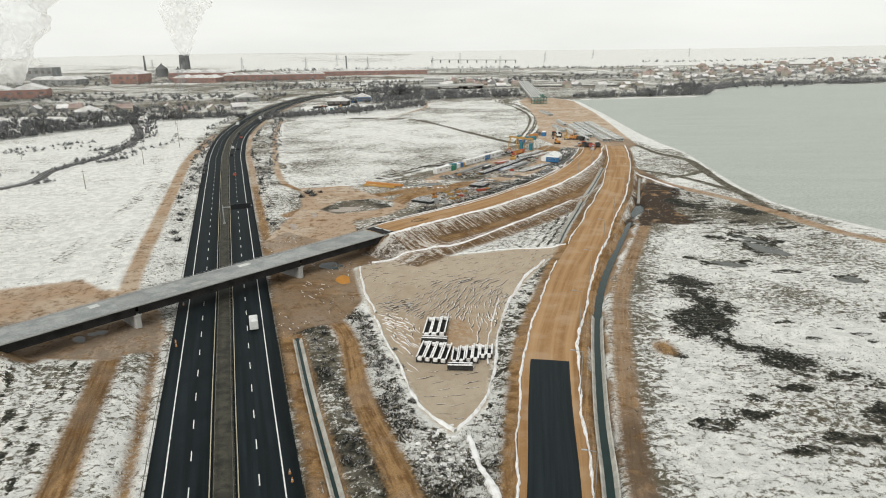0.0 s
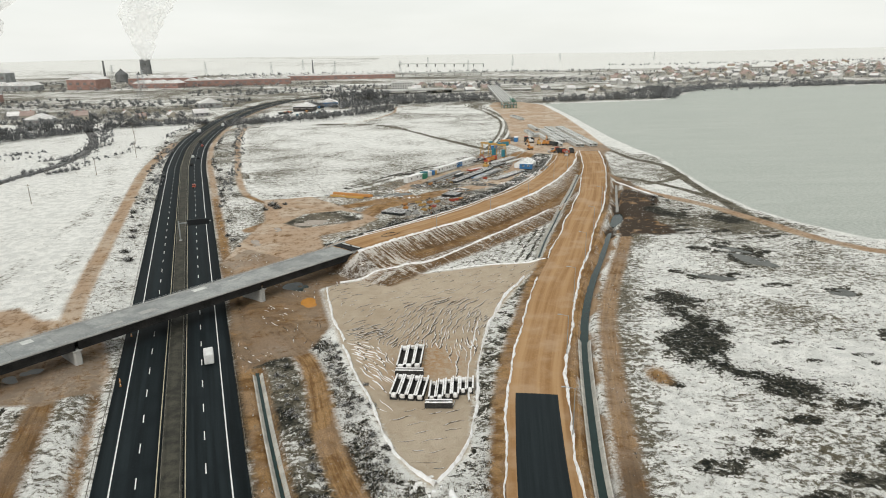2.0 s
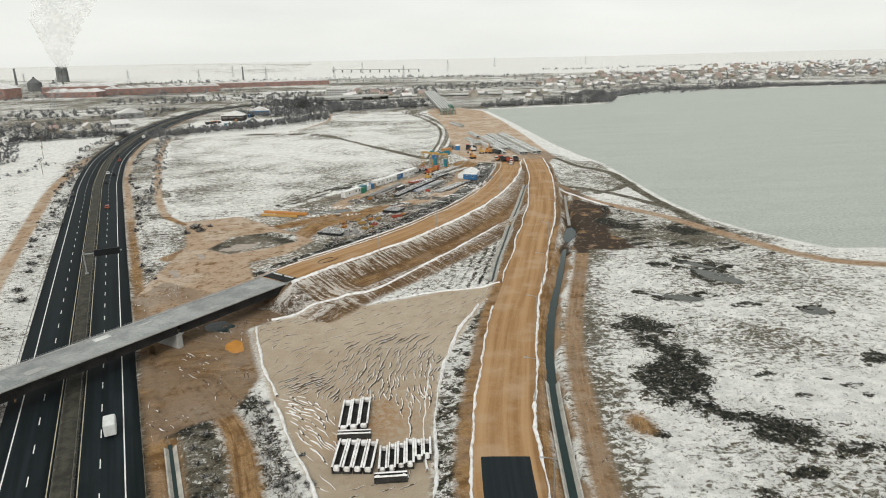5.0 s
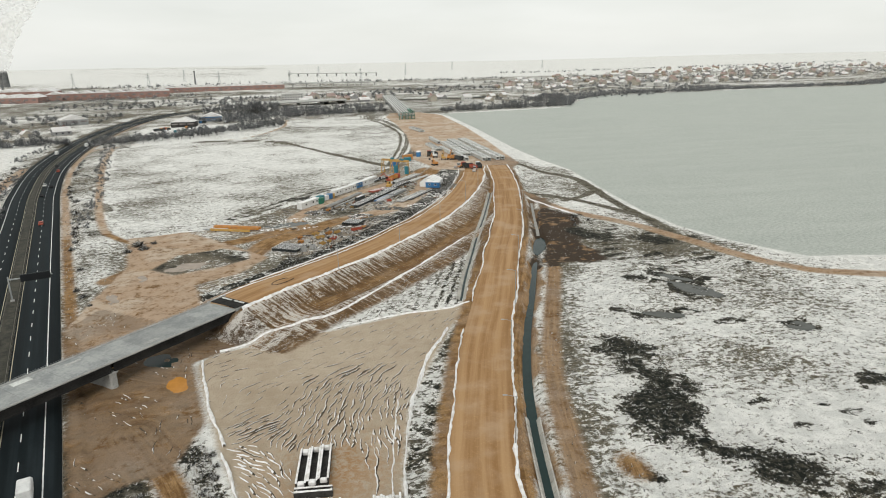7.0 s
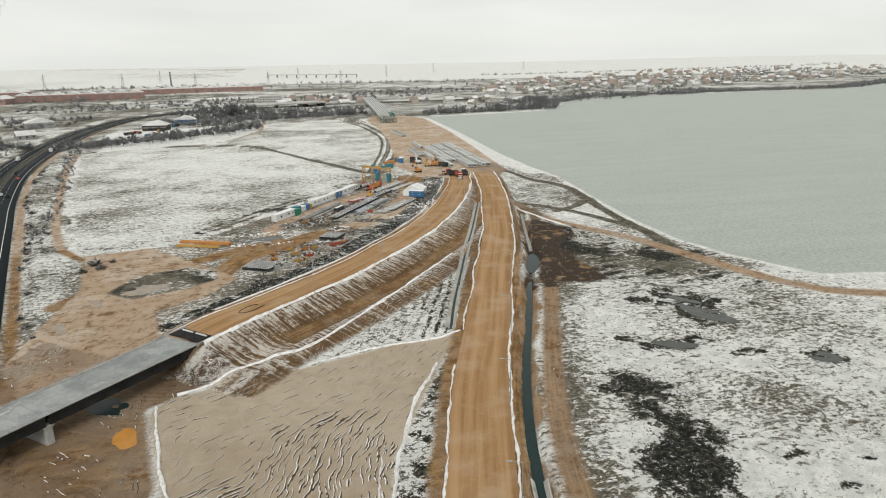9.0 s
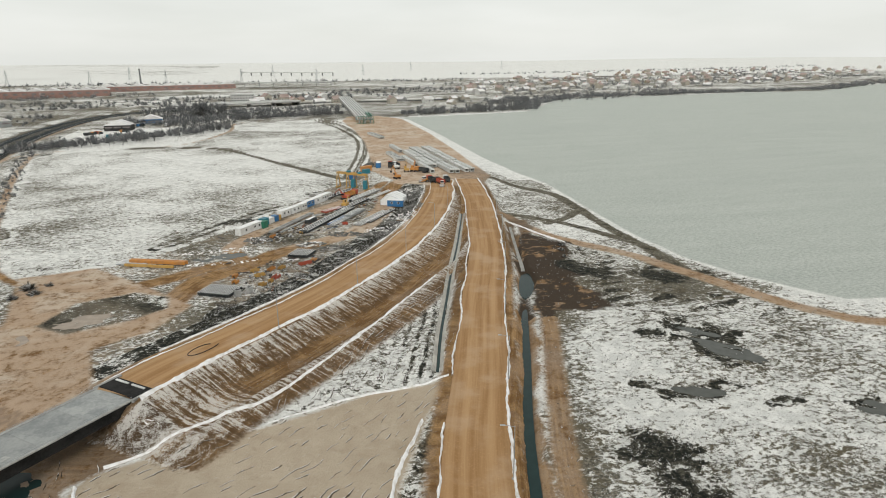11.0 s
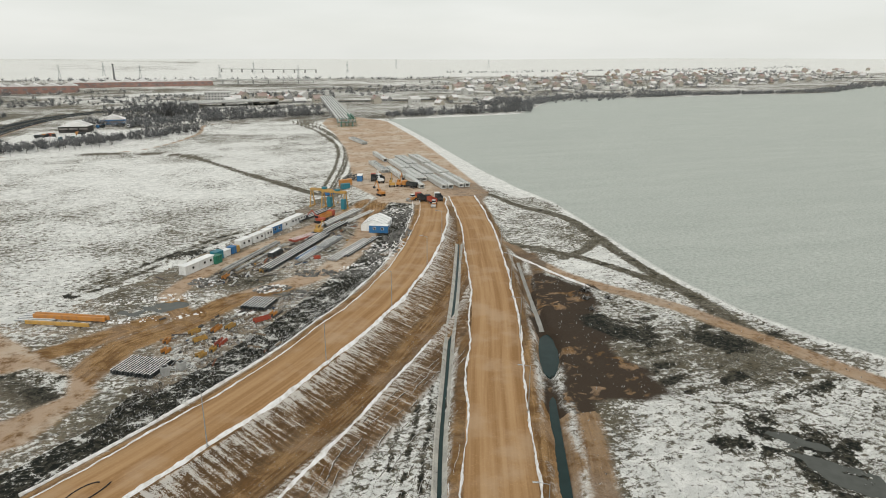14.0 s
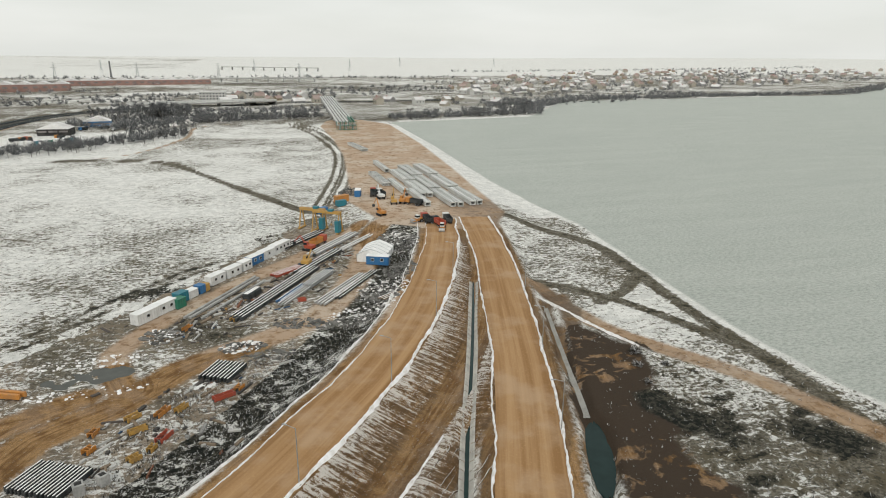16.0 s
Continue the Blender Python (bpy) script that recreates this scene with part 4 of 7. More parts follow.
def build_bridge():
    root = empty("road_bridge", Matrix.Translation((*DECK_A, 0)), "unfinished grey concrete road bridge across the motorway", "bridge")
    inv = root.matrix_world.inverted()
    start, end = -34.0, DECK_LEN

    def add(name, bm, mat, label=""):
        bm.transform(inv)
        return part(name, bm, mat, root, label)

    count = 17
    size = (end - start) / count
    for k in range(count):
        c = deck_point(start + (k + 0.5) * size, 0, DECK_Z - 0.13)
        add("deck_slab", box(bmesh.new(), *c, size - 0.03, 9.2, 0.26, DECK_TURN, 0.02), M_DECK)
    for side in (-4.72, 4.72):
        bm = bmesh.new()
        box(bm, *deck_point((start + end) / 2, side, DECK_Z), end - start, 0.5, 0.3, DECK_TURN, 0.04)
        add("edge_kerb", bm, M_CONC, "raised concrete kerb with stub bars")
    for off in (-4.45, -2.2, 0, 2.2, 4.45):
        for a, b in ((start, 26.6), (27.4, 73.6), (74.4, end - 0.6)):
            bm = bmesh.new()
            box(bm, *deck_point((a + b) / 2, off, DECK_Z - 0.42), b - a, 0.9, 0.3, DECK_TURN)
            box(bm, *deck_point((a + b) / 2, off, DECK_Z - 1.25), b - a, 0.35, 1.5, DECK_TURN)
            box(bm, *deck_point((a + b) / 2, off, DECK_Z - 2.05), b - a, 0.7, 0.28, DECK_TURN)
            # the deck's shade is put into the girder colour
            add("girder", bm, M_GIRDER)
    for s in (27.0, 74.0):
        bm = bmesh.new()
        box(bm, *deck_point(s, 0, 0.4), 1.6, 9.2, 4.4, DECK_TURN, 0.3)
        add("pier", bm, M_CONC, "pale concrete wall pier")
        bm = bmesh.new()
        box(bm, *deck_point(s, 0, DECK_Z - 2.4), 2.0, 9.6, 0.45, DECK_TURN, 0.08)
        add("pier_cap", bm, M_CONC)
    bm = bmesh.new()
    box(bm, *deck_point(end + 0.3, 0, 2.0), 1.8, 10.2, 5.0, DECK_TURN, 0.05)
    add("abutment", bm, M_CONC, "concrete abutment wall at the embankment")
    for side in (-5.1, 5.1):
        bm = bmesh.new()
        box(bm, *deck_point(end + 2.4, side, 4.1), 5.6, 0.5, 2.4, DECK_TURN, 0.05)
        add("wing_wall", bm, M_CONC)
    # flat near-black slab laid over the fill, painted as a shaded pit
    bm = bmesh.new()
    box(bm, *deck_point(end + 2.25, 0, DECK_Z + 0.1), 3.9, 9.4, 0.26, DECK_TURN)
    add("gap_shade_slab", bm, M_GIRDER, "near-black slab standing in for the shaded gap behind the abutment")
    for across in (-2.4, 2.0):
        bm = bmesh.new()
        box(bm, *deck_point(end + 3.4, across, DECK_Z + 0.3), 0.4, 3.4, 0.3, DECK_TURN, 0.03)
        add("formwork_beam", bm, M_PRECAST)
    for k in range(44):
        for side in (-4.72, 4.72):
            if (k * 7 + int(side)) % 5 == 0:
                continue
            bm = bmesh.new()
            rod(bm, deck_point(start + 1.5 + k * 3.15, side, DECK_Z + 0.1), deck_point(start + 1.5 + k * 3.15, side, DECK_Z + 0.55), 0.04, sides=5)
            add("stub_bar", bm, M_STEEL)
    for side in (-4.72, 4.72):
        for up in (0.3, 0.52):
            add("guard_cable", rod(bmesh.new(), deck_point(start, side, DECK_Z + up), deck_point(end, side, DECK_Z + up), 0.025, sides=5), M_STEEL)
    rng = random.Random(4)
    for k in range(9):
        c = deck_point(start + 20 + k * 12 + rng.uniform(-3, 3), rng.uniform(-3.6, 3.6), DECK_Z + 0.03)
        add("slab_patch", box(bmesh.new(), *c, rng.uniform(1.5, 5), rng.uniform(0.8, 2.2), 0.07, DECK_TURN, 0.01), M_CONC if k % 3 else M_PRECAST, "paler cast patch on the deck")
    return root


build_bridge()

# ---- more materials ----


def paint(name, colour, rough=0.5, dirt=0.5):
    """Painted metal with grime and faded patches."""
    m = Nodes(name, rough, 0, 0.4)
    n, f = m.noise(0.8, 4), m.noise(5, 4)
    col = m.mix(m.math("MULTIPLY", m.step(n, 0.4, 0.75), dirt), colour, tuple(0.5 * c + 0.06 for c in colour))
    col = m.mix(m.math("MULTIPLY", m.step(f, 0.6, 0.8), dirt), col, (0.12, 0.09, 0.07))
    return m.done(col, f, 0.1, 0.01)


M_WHITE = paint("white_paint", (0.66, 0.67, 0.66))
M_BLUE = paint("blue_paint", (0.03, 0.15, 0.34))
M_TEAL = paint("teal_paint", (0.02, 0.17, 0.22))
M_GREEN = paint("green_paint", (0.02, 0.16, 0.10))
M_ORANGE = paint("orange_paint", (0.50, 0.22, 0.05), dirt=0.8)
M_YELLOW = paint("yellow_paint", (0.47, 0.28, 0.07), dirt=0.8)
M_RED = paint("faded_red_paint", (0.38, 0.075, 0.04))
M_BLACK = paint("black_rubber", (0.015, 0.015, 0.016), 0.8, 0.2)
M_TARP = plain("white_tarpaulin", (0.70, 0.71, 0.70), (0.84, 0.84, 0.83), 0.6, 0.6)
M_GLASS = Nodes("dark_window_glass", 0.08, 0, 0.6).done((0.015, 0.02, 0.025))
M_DARKSTEEL = plain("dark_formwork_steel", (0.022, 0.028, 0.03), (0.085, 0.09, 0.09), 1.5, 0.6, 0.3)
M_RUBBLE = plain("broken_stone", (0.055, 0.055, 0.052), (0.22, 0.215, 0.20), 1.3)
M_MUDRIDGE = plain("frozen_mud_clods", (0.035, 0.028, 0.02), (0.12, 0.092, 0.062), 1.6)
M_WOOD = plain("weathered_timber", (0.12, 0.09, 0.06), (0.26, 0.20, 0.14), 2.0)
M_LED = Nodes("dark_sign_panel", 0.4, 0, 0.3).done((0.012, 0.014, 0.016))


def tuft_material(name, a, b, frost):
    m = Nodes(name, 0.95, 0, 0.1)
    r = m.island()
    col = m.mix(r, a, b)
    return m.done(m.mix(m.step(m.math("FRACT", m.math("MULTIPLY", r, 7.3)), 1.0 - frost, 1.04 - frost), col, (0.58, 0.585, 0.58)))


M_TUFT = tuft_material("frosted_dead_grass", (0.07, 0.062, 0.045), (0.25, 0.215, 0.155), 0.5)
M_BUSH = tuft_material("bare_shrub_twigs", (0.022, 0.023, 0.022), (0.10, 0.09, 0.074), 0.33)
# Grey of the far twigs stands in for distance haze; pale flecks are frost.
M_TWIG = tuft_material("haze_grey_frosted_twigs", (0.085, 0.092, 0.096), (0.20, 0.205, 0.208), 0.14)
M_BARK = plain("grey_bark", (0.05, 0.046, 0.042), (0.13, 0.12, 0.11), 3.0)


def thing(name, x, y, turn, label, category, group="", z=None, mesh=None):
    """A top-level thing standing on the ground at x, y, turned about z (degrees)."""
    ob = new(name, mesh)
    ob.matrix_world = Matrix.Translation((x, y, height(x, y) - 0.05 if z is None else z)) @ Matrix.Rotation(radians(turn), 4, "Z")
    return tagged(ob, label, category, group)


# ---- cabins and containers ----


def cabin(x, y, turn, long, wide, tall, mat, label, windows=2, name="site_cabin", category="cabin", snowy=True):
    root = thing(name, x, y, turn, label, category, "site cabins and containers round the yard")
    bm = bmesh.new()
    folds = int(long / 0.4) * 2
    edge = [(-long / 2 + k * long / folds, wide / 2 - (0.07 if k % 4 in (1, 2) else 0)) for k in range(folds + 1)]
    ring = edge + [(px, -py) for px, py in edge[::-1]]
    low, high = [bm.verts.new((px, py, 0.15)) for px, py in ring], [bm.verts.new((px, py, tall + 0.15)) for px, py in ring]
    for k in range(len(ring)):
        n = (k + 1) % len(ring)
        bm.faces.new((low[n], low[k], high[k], high[n]))
    bm.faces.new(high[::-1])
    bmesh.ops.recalc_face_normals(bm, faces=bm.faces)
    part("body", bm, mat, root)
    part("roof", box(bmesh.new(), 0, 0, tall + 0.2, long + 0.16, wide + 0.16, 0.14, 0, 0.04), M_TARP if snowy else mat, root, "flat roof under a film of snow" if snowy else "")
    for k in (-1, 1):
        part("skid", box(bmesh.new(), 0, k * wide * 0.35, 0.08, long, 0.2, 0.22), M_DARKSTEEL, root)
    for k in range(windows):
        at = -long / 2 + (k + 0.7) * long / (windows + 0.4)
        for side in (-1, 1):
            w = part("window", box(bmesh.new(), at, side * (wide / 2 + 0.03), tall * 0.6 + 0.15, 1.0, 0.08, 0.9), M_WHITE, root)
            part("pane", box(bmesh.new(), at, side * (wide / 2 + 0.06), tall * 0.6 + 0.15, 0.8, 0.06, 0.7), M_GLASS, w)
    part("door", box(bmesh.new(), long / 2 + 0.02, 0, 1.15, 0.08, 0.95, 2.0), M_STEEL, root)
    return root


cabin(-1.6, 332.6, 51, 6.2, 2.6, 2.7, M_WHITE, "white metal site cabin standing beside the yard track", 1)
cabin(2.3, 337.4, 51, 6.2, 2.6, 2.7, M_WHITE, "white metal site cabin in line with another", 2)
cabin(5.6, 339.8, 51, 3.0, 2.4, 2.4, M_GREEN, "small dark green metal container beside the yard", 0, "container", "container", False)
cabin(5.8, 343.4, 51, 3.4, 2.4, 2.6, M_TEAL, "small dark teal container under a tarpaulin", 0, "container", "container", False)
cabin(8.0, 346.6, 51, 3.6, 2.2, 2.0, M_WHITE, "low white metal box beside the yard track", 0, "container", "container")
cabin(10.2, 349.6, 51, 2.2, 2.2, 2.2, M_BLUE, "small blue metal container", 0, "container", "container", False)
cabin(11.4, 351.2, 51, 1.6, 2.0, 2.0, M_YELLOW, "small yellow metal container", 0, "container", "container", False)
cabin(14.0, 356.5, 51, 6.0, 2.5, 2.6, M_WHITE, "white metal site cabin with snowy roof", 2)
cabin(18.4, 361.6, 51, 6.0, 2.5, 2.6, M_WHITE, "white metal site cabin with snowy roof", 2)
cabin(22.0, 366.4, 51, 4.0, 2.5, 2.7, M_WHITE, "short white metal site cabin with two windows", 2)
cabin(25.0, 371.4, 51, 6.0, 2.5, 2.6, M_BLUE, "bright blue metal site cabin", 2)
cabin(28.6, 376.6, 51, 6.0, 2.5, 2.6, M_WHITE, "white metal site cabin with snowy roof", 1)
cabin(33.0, 383.0, 53, 9.0, 2.6, 2.8, M_WHITE, "long white metal site cabin with a row of windows", 4)
cabin(61.5, 440.0, 25, 6.0, 2.5, 2.6, M_ORANGE, "orange metal shipping container beside an earth heap", 0, "container", "container", False)
cabin(70.0, 449.0, 75, 5.5, 2.5, 2.8, M_BLUE, "blue metal shipping container beside an earth heap", 0, "container", "container")
cabin(60.5, 434.0, 25, 4.0, 2.2, 2.2, M_TEAL, "dark teal metal container", 0, "container", "container", False)
cabin(52.5, 430.5, 25, 4.0, 2.2, 2.2, M_BLUE, "small blue metal container beside the field", 0, "container", "container", False)


def tent():
    root = thing("storage_tent", 62.2, 368.6, -25, "white storage tent with a snowy sagging roof", "tent")
    bm = bmesh.new()
    prof = [(-4.6, 0), (-4.6, 2.4), (-2.4, 3.5), (0, 4.3), (2.4, 3.5), (4.6, 2.4), (4.6, 0)]
    rows = []
    for k in range(9):
        y = -5.5 + k * 11 / 8
        sag = 0.12 if k % 2 else 0
        rows.append([bm.verts.new((px, y, pz - (sag if 0.1 < pz else 0))) for px, pz in prof])
    for a, b in zip(rows, rows[1:]):
        for j in range(len(prof) - 1):
            bm.faces.new((a[j], a[j + 1], b[j + 1], b[j]))
    bm.faces.new(rows[0])
    bm.faces.new(rows[-1][::-1])
    part("cover", bm, M_TARP, root)
    for k in range(5):
        bm = bmesh.new()
        y = -5.6 + k * 2.8
        for (ax, az), (bx, bz) in zip(prof, prof[1:]):
            rod(bm, (ax * 1.005, y, az), (bx * 1.005, y, bz + 0.02), 0.06, sides=5)
        part("frame_arch", bm, M_STEEL, root)


tent()
cabin(61.6, 361.2, -25, 7.0, 2.5, 2.7, M_BLUE, "bright blue site cabin with two white-framed windows", 2)

# ---- gantry cranes ----


def gantry(x, y, turn, span, label):
    root = thing("gantry_crane", x, y, turn, label, "gantry crane", "gantry cranes over the casting beds")
    tall = 7.5
    for k in (-0.6, 0.6):
        part("girder", box(bmesh.new(), 0, k, tall, span, 0.4, 0.9, 0, 0.04), M_YELLOW, root)
    for side in (-1, 1):
        for k in (-1, 1):
            bm = rod(bmesh.new(), (side * (span / 2 - 0.4), k * 2.0, 0.5), (side * (span / 2 - 0.4), k * 0.6, tall - 0.3), 0.24, sides=6)
            part("leg", bm, M_YELLOW, root)
        part("end_beam", box(bmesh.new(), side * (span / 2 - 0.4), 0, 0.45, 0.6, 5.0, 0.5), M_YELLOW, root)
        for k in (-2, 2):
            bm = bmesh.new()
            bmesh.ops.create_cone(bm, cap_ends=True, segments=14, radius1=0.3, radius2=0.3, depth=0.3, matrix=Matrix.Translation((side * (span / 2 - 0.4), k, 0.3)) @ Matrix.Rotation(math.pi / 2, 4, "Y"))
            part("wheel", bm, M_BLACK, root)
    trolley = part("trolley", box(bmesh.new(), span * 0.15, 0, tall + 0.8, 1.8, 1.8, 0.8, 0, 0.05), M_TEAL, root)
    part("hoist_cable", rod(bmesh.new(), (span * 0.15, 0, tall), (span * 0.15, 0, 3.2), 0.05, sides=5), M_DARKSTEEL, trolley)
    part("hook_block", box(bmesh.new(), span * 0.15, 0, 3.0, 0.5, 0.4, 0.7, 0, 0.06), M_YELLOW, trolley)
    part("control_cabin", box(bmesh.new(), span / 2 - 0.5, -1.5, 2.9, 1.6, 2.0, 4.2, 0, 0.06), M_TEAL, root, "tall teal control cabin")
    return root


gantry(51.0, 402.0, -35, 11.0, "yellow gantry crane with teal cabin over the yard")
gantry(46.5, 407.5, -35, 10.0, "yellow gantry crane beside another in the yard")

# ---- precast bridge beams on the apron ----


def beam_mesh(long, wide, tall, wall=0.22):
    """A hollow beam open at both ends, chamfered below, with a lipped top slab."""
    bm = bmesh.new()
    outer = [(-wide / 2, tall), (wide / 2, tall), (wide / 2, tall - 0.25), (wide * 0.42, tall - 0.45), (wide * 0.42, 0.0), (-wide * 0.42, 0.0), (-wide * 0.42, tall - 0.45), (-wide / 2, tall - 0.25)]
    inner = [(-wide * 0.42 + wall, tall - 0.4), (wide * 0.42 - wall, tall - 0.4), (wide * 0.42 - wall, tall - 0.45), (wide * 0.42 - wall, tall - 0.5), (wide * 0.42 - wall, wall), (-wide * 0.42 + wall, wall),
             (-wide * 0.42 + wall, tall - 0.5), (-wide * 0.42 + wall, tall - 0.45)]
    rings = []
    for y in (0, long):
        rings.append(([bm.verts.new((x, y, z)) for x, z in outer], [bm.verts.new((x, y, z)) for x, z in inner]))
    n = len(outer)
    for j in range(n):
        k = (j + 1) % n
        bm.faces.new((rings[0][0][j], rings[0][0][k], rings[1][0][k], rings[1][0][j]))
        bm.faces.new((rings[0][1][k], rings[0][1][j], rings[1][1][j], rings[1][1][k]))
        for r in (0, 1):
            bm.faces.new((rings[r][0][j], rings[r][1][j], rings[r][1][k], rings[r][0][k]))
    bmesh.ops.recalc_face_normals(bm, faces=bm.faces)
    me = bpy.data.meshes.new("beam_body")
    bm.to_mesh(me)
    bm.free()
    me.materials.append(M_PRECAST)
    return me


def beam(x, y, turn, me, long, wide, tall, label):
    root = thing("bridge_beam", x, y, turn, label, "concrete beam", "precast beams stored on the apron", 2.42)
    body = part("beam_body", me, None, root)
    body.location.z = 0.25
    for at in (1.2, long - 1.2):
        part("bearer", box(bmesh.new(), 0, at, 0.12, wide, 0.4, 0.3), M_WOOD, root)
    for k in (-1, 1):
        part("rebar_row", box(bmesh.new(), k * wide * 0.3, long / 2, tall + 0.27, 0.12, long - 0.8, 0.08), M_DARKSTEEL, root)


wide_beam, thin_beam = beam_mesh(28.6, 2.7, 1.9), beam_mesh(31.0, 1.15, 1.6, 0.14)
for col, row in ((103.6, 417.5), (106.7, 417.0), (112.3, 418.2), (115.4, 418.6), (103.4, 449.5), (106.5, 449.2), (112.2, 450.6), (115.3, 450.9), (96.6, 438), (99.6, 437.6), (94.0, 422 - 13), (96.6, 470), (99.7, 470),
                 (103.4, 481.8), (106.5, 481.5), (112.0, 483), (115.1, 483.2), (90.6, 447), (93.6, 500)):
    beam(col, row if row > 415 else 421, 1.5, wide_beam, 28.6, 2.7, 1.9, "pale precast concrete box beam lying on timber bearers")
for k in range(3):
    beam(84.9 + k * 1.35, 466, 2, thin_beam, 31, 1.15, 1.6, "narrow precast concrete beam lying on timber bearers")
    beam(94.0 + k * 1.35, 575, 8, thin_beam, 31, 1.15, 1.6, "narrow precast concrete beam lying on timber bearers")

# ---- machines ----


def wheel(parent, x, y, r=0.5, w=0.35):
    bm = bmesh.new()
    bmesh.ops.create_cone(bm, cap_ends=True, segments=16, radius1=r, radius2=r, depth=w, matrix=Matrix.Translation((x, y, r)) @ Matrix.Rotation(math.pi / 2, 4, "X"))
    t = part("wheel", bm, M_BLACK, parent)
    bm = bmesh.new()
    bmesh.ops.create_cone(bm, cap_ends=True, segments=12, radius1=r * 0.5, radius2=r * 0.5, depth=w + 0.04, matrix=Matrix.Translation((x, y, r)) @ Matrix.Rotation(math.pi / 2, 4, "X"))
    part("rim", bm, M_STEEL, t)


def excavator(x, y, turn, mat, label, lift=0.9):
    root = thing("excavator", x, y, turn, label, "excavator", "machines on the site")
    for k in (-1.1, 1.1):
        part("track", box(bmesh.new(), 0, k, 0.45, 3.8, 0.6, 0.9, 0, 0.25), M_BLACK, root)
    part("body", box(bmesh.new(), -0.5, 0, 1.6, 3.0, 2.5, 1.1, 0, 0.12), mat, root)
    cab = part("cab", box(bmesh.new(), 0.5, 0.7, 2.4, 1.5, 1.1, 1.6, 0, 0.1), mat, root)
    part("cab_window", box(bmesh.new(), 0.56, 0.72, 2.6, 1.45, 1.15, 0.8), M_GLASS, cab)
    top = (3.2, 0, 3.2 + 2.6 * lift)
    part("boom", rod(bmesh.new(), (0.8, 0, 1.9), top, 0.28, 0.2, 6), mat, root)
    tip = (5.6, 0, 1.6 + 1.5 * lift)
    part("stick", rod(bmesh.new(), top, tip, 0.2, 0.14, 6), mat, root)
    part("bucket", box(bmesh.new(), tip[0], 0, tip[2] - 0.5, 0.9, 1.1, 1.0, 0, 0.2), M_DARKSTEEL, root)


def truck(x, y, turn, mat, label, bed=M_DARKSTEEL):
    root = thing("dump_truck", x, y, turn, label, "truck", "machines on the site")
    part("chassis", box(bmesh.new(), 0, 0, 0.9, 7.4, 1.1, 0.4), M_BLACK, root)
    cab = part("cab", box(bmesh.new(), 2.8, 0, 2.0, 1.9, 2.4, 2.1, 0, 0.15), mat, root)
    part("windscreen", box(bmesh.new(), 3.75, 0, 2.4, 0.06, 2.0, 0.8), M_GLASS, cab)
    bm = box(bmesh.new(), -1.3, 0, 1.25, 5.0, 2.4, 0.2)
    for k in (-1.2, 1.2):
        box(bm, -1.3, k, 1.95, 5.0, 0.1, 1.3)
    box(bm, 1.2, 0, 2.05, 0.1, 2.4, 1.6)
    box(bm, -3.8, 0, 1.85, 0.1, 2.4, 1.1)
    part("dump_bed", bm, bed, root)
    for wx in (2.6, -1.6, -2.8):
        for wy in (-1.05, 1.05):
            wheel(root, wx, wy)


def roller(x, y, turn, label):
    root = thing("road_roller", x, y, turn, label, "road roller", "machines on the site")
    bm = bmesh.new()
    bmesh.ops.create_cone(bm, cap_ends=True, segments=20, radius1=0.75, radius2=0.75, depth=2.0, matrix=Matrix.Translation((1.8, 0, 0.75)) @ Matrix.Rotation(math.pi / 2, 4, "X"))
    part("drum", bm, M_STEEL, root)
    part("body", box(bmesh.new(), -0.9, 0, 1.3, 2.6, 1.7, 1.0, 0, 0.12), M_ORANGE, root)
    part("frame", box(bmesh.new(), 1.2, 0, 0.95, 2.6, 2.3, 0.25), M_ORANGE, root)
    cab = part("cab", box(bmesh.new(), -0.1, 0, 2.3, 1.3, 1.5, 1.3, 0, 0.08), M_WHITE, root)
    part("cab_window", box(bmesh.new(), -0.1, 0, 2.45, 1.34, 1.54, 0.7), M_GLASS, cab)
    for k in (-0.95, 0.95):
        wheel(root, -1.3, k, 0.7, 0.45)


excavator(78.5, 441, 100, M_WHITE, "white crawler excavator with its boom raised", 1.0)
excavator(81.8, 430, 80, M_YELLOW, "yellow crawler excavator with its boom raised", 1.1)
excavator(85.6, 430, 60, M_ORANGE, "orange crawler excavator with its boom raised", 1.0)
excavator(72.8, 412, 110, M_ORANGE, "orange crawler excavator near the yard", 1.2)
truck(79.5, 446, 95, M_WHITE, "white dump truck parked among machines")
truck(76.5, 448, 80, M_RED, "faded red dump truck parked among machines")
truck(89.4, 426, 130, M_ORANGE, "orange dump truck beside the beams")
truck(86.9, 397, 95, M_RED, "faded red dump truck near the road fork")
truck(89.6, 391, 100, M_DARKSTEEL, "dark dump truck near the road fork", M_RED)
truck(94.2, 395, 85, M_WHITE, "white dump truck near the road fork")
roller(88.8, 383.5, 250, "orange road roller on the earth ramp")
roller(83.5, 398, 200, "orange road roller near the road fork")
excavator(42.3, 381, 140, M_RED, "faded red crawler machine among beams", 0.6)
excavator(40.3, 365, 60, M_YELLOW, "yellow machine beside the casting beds", 0.4)
truck(46.0, 386, 50, M_RED, "faded red lorry among stored beams", M_ORANGE)

# ---- casting beds, pipes and stored beams in the yard ----


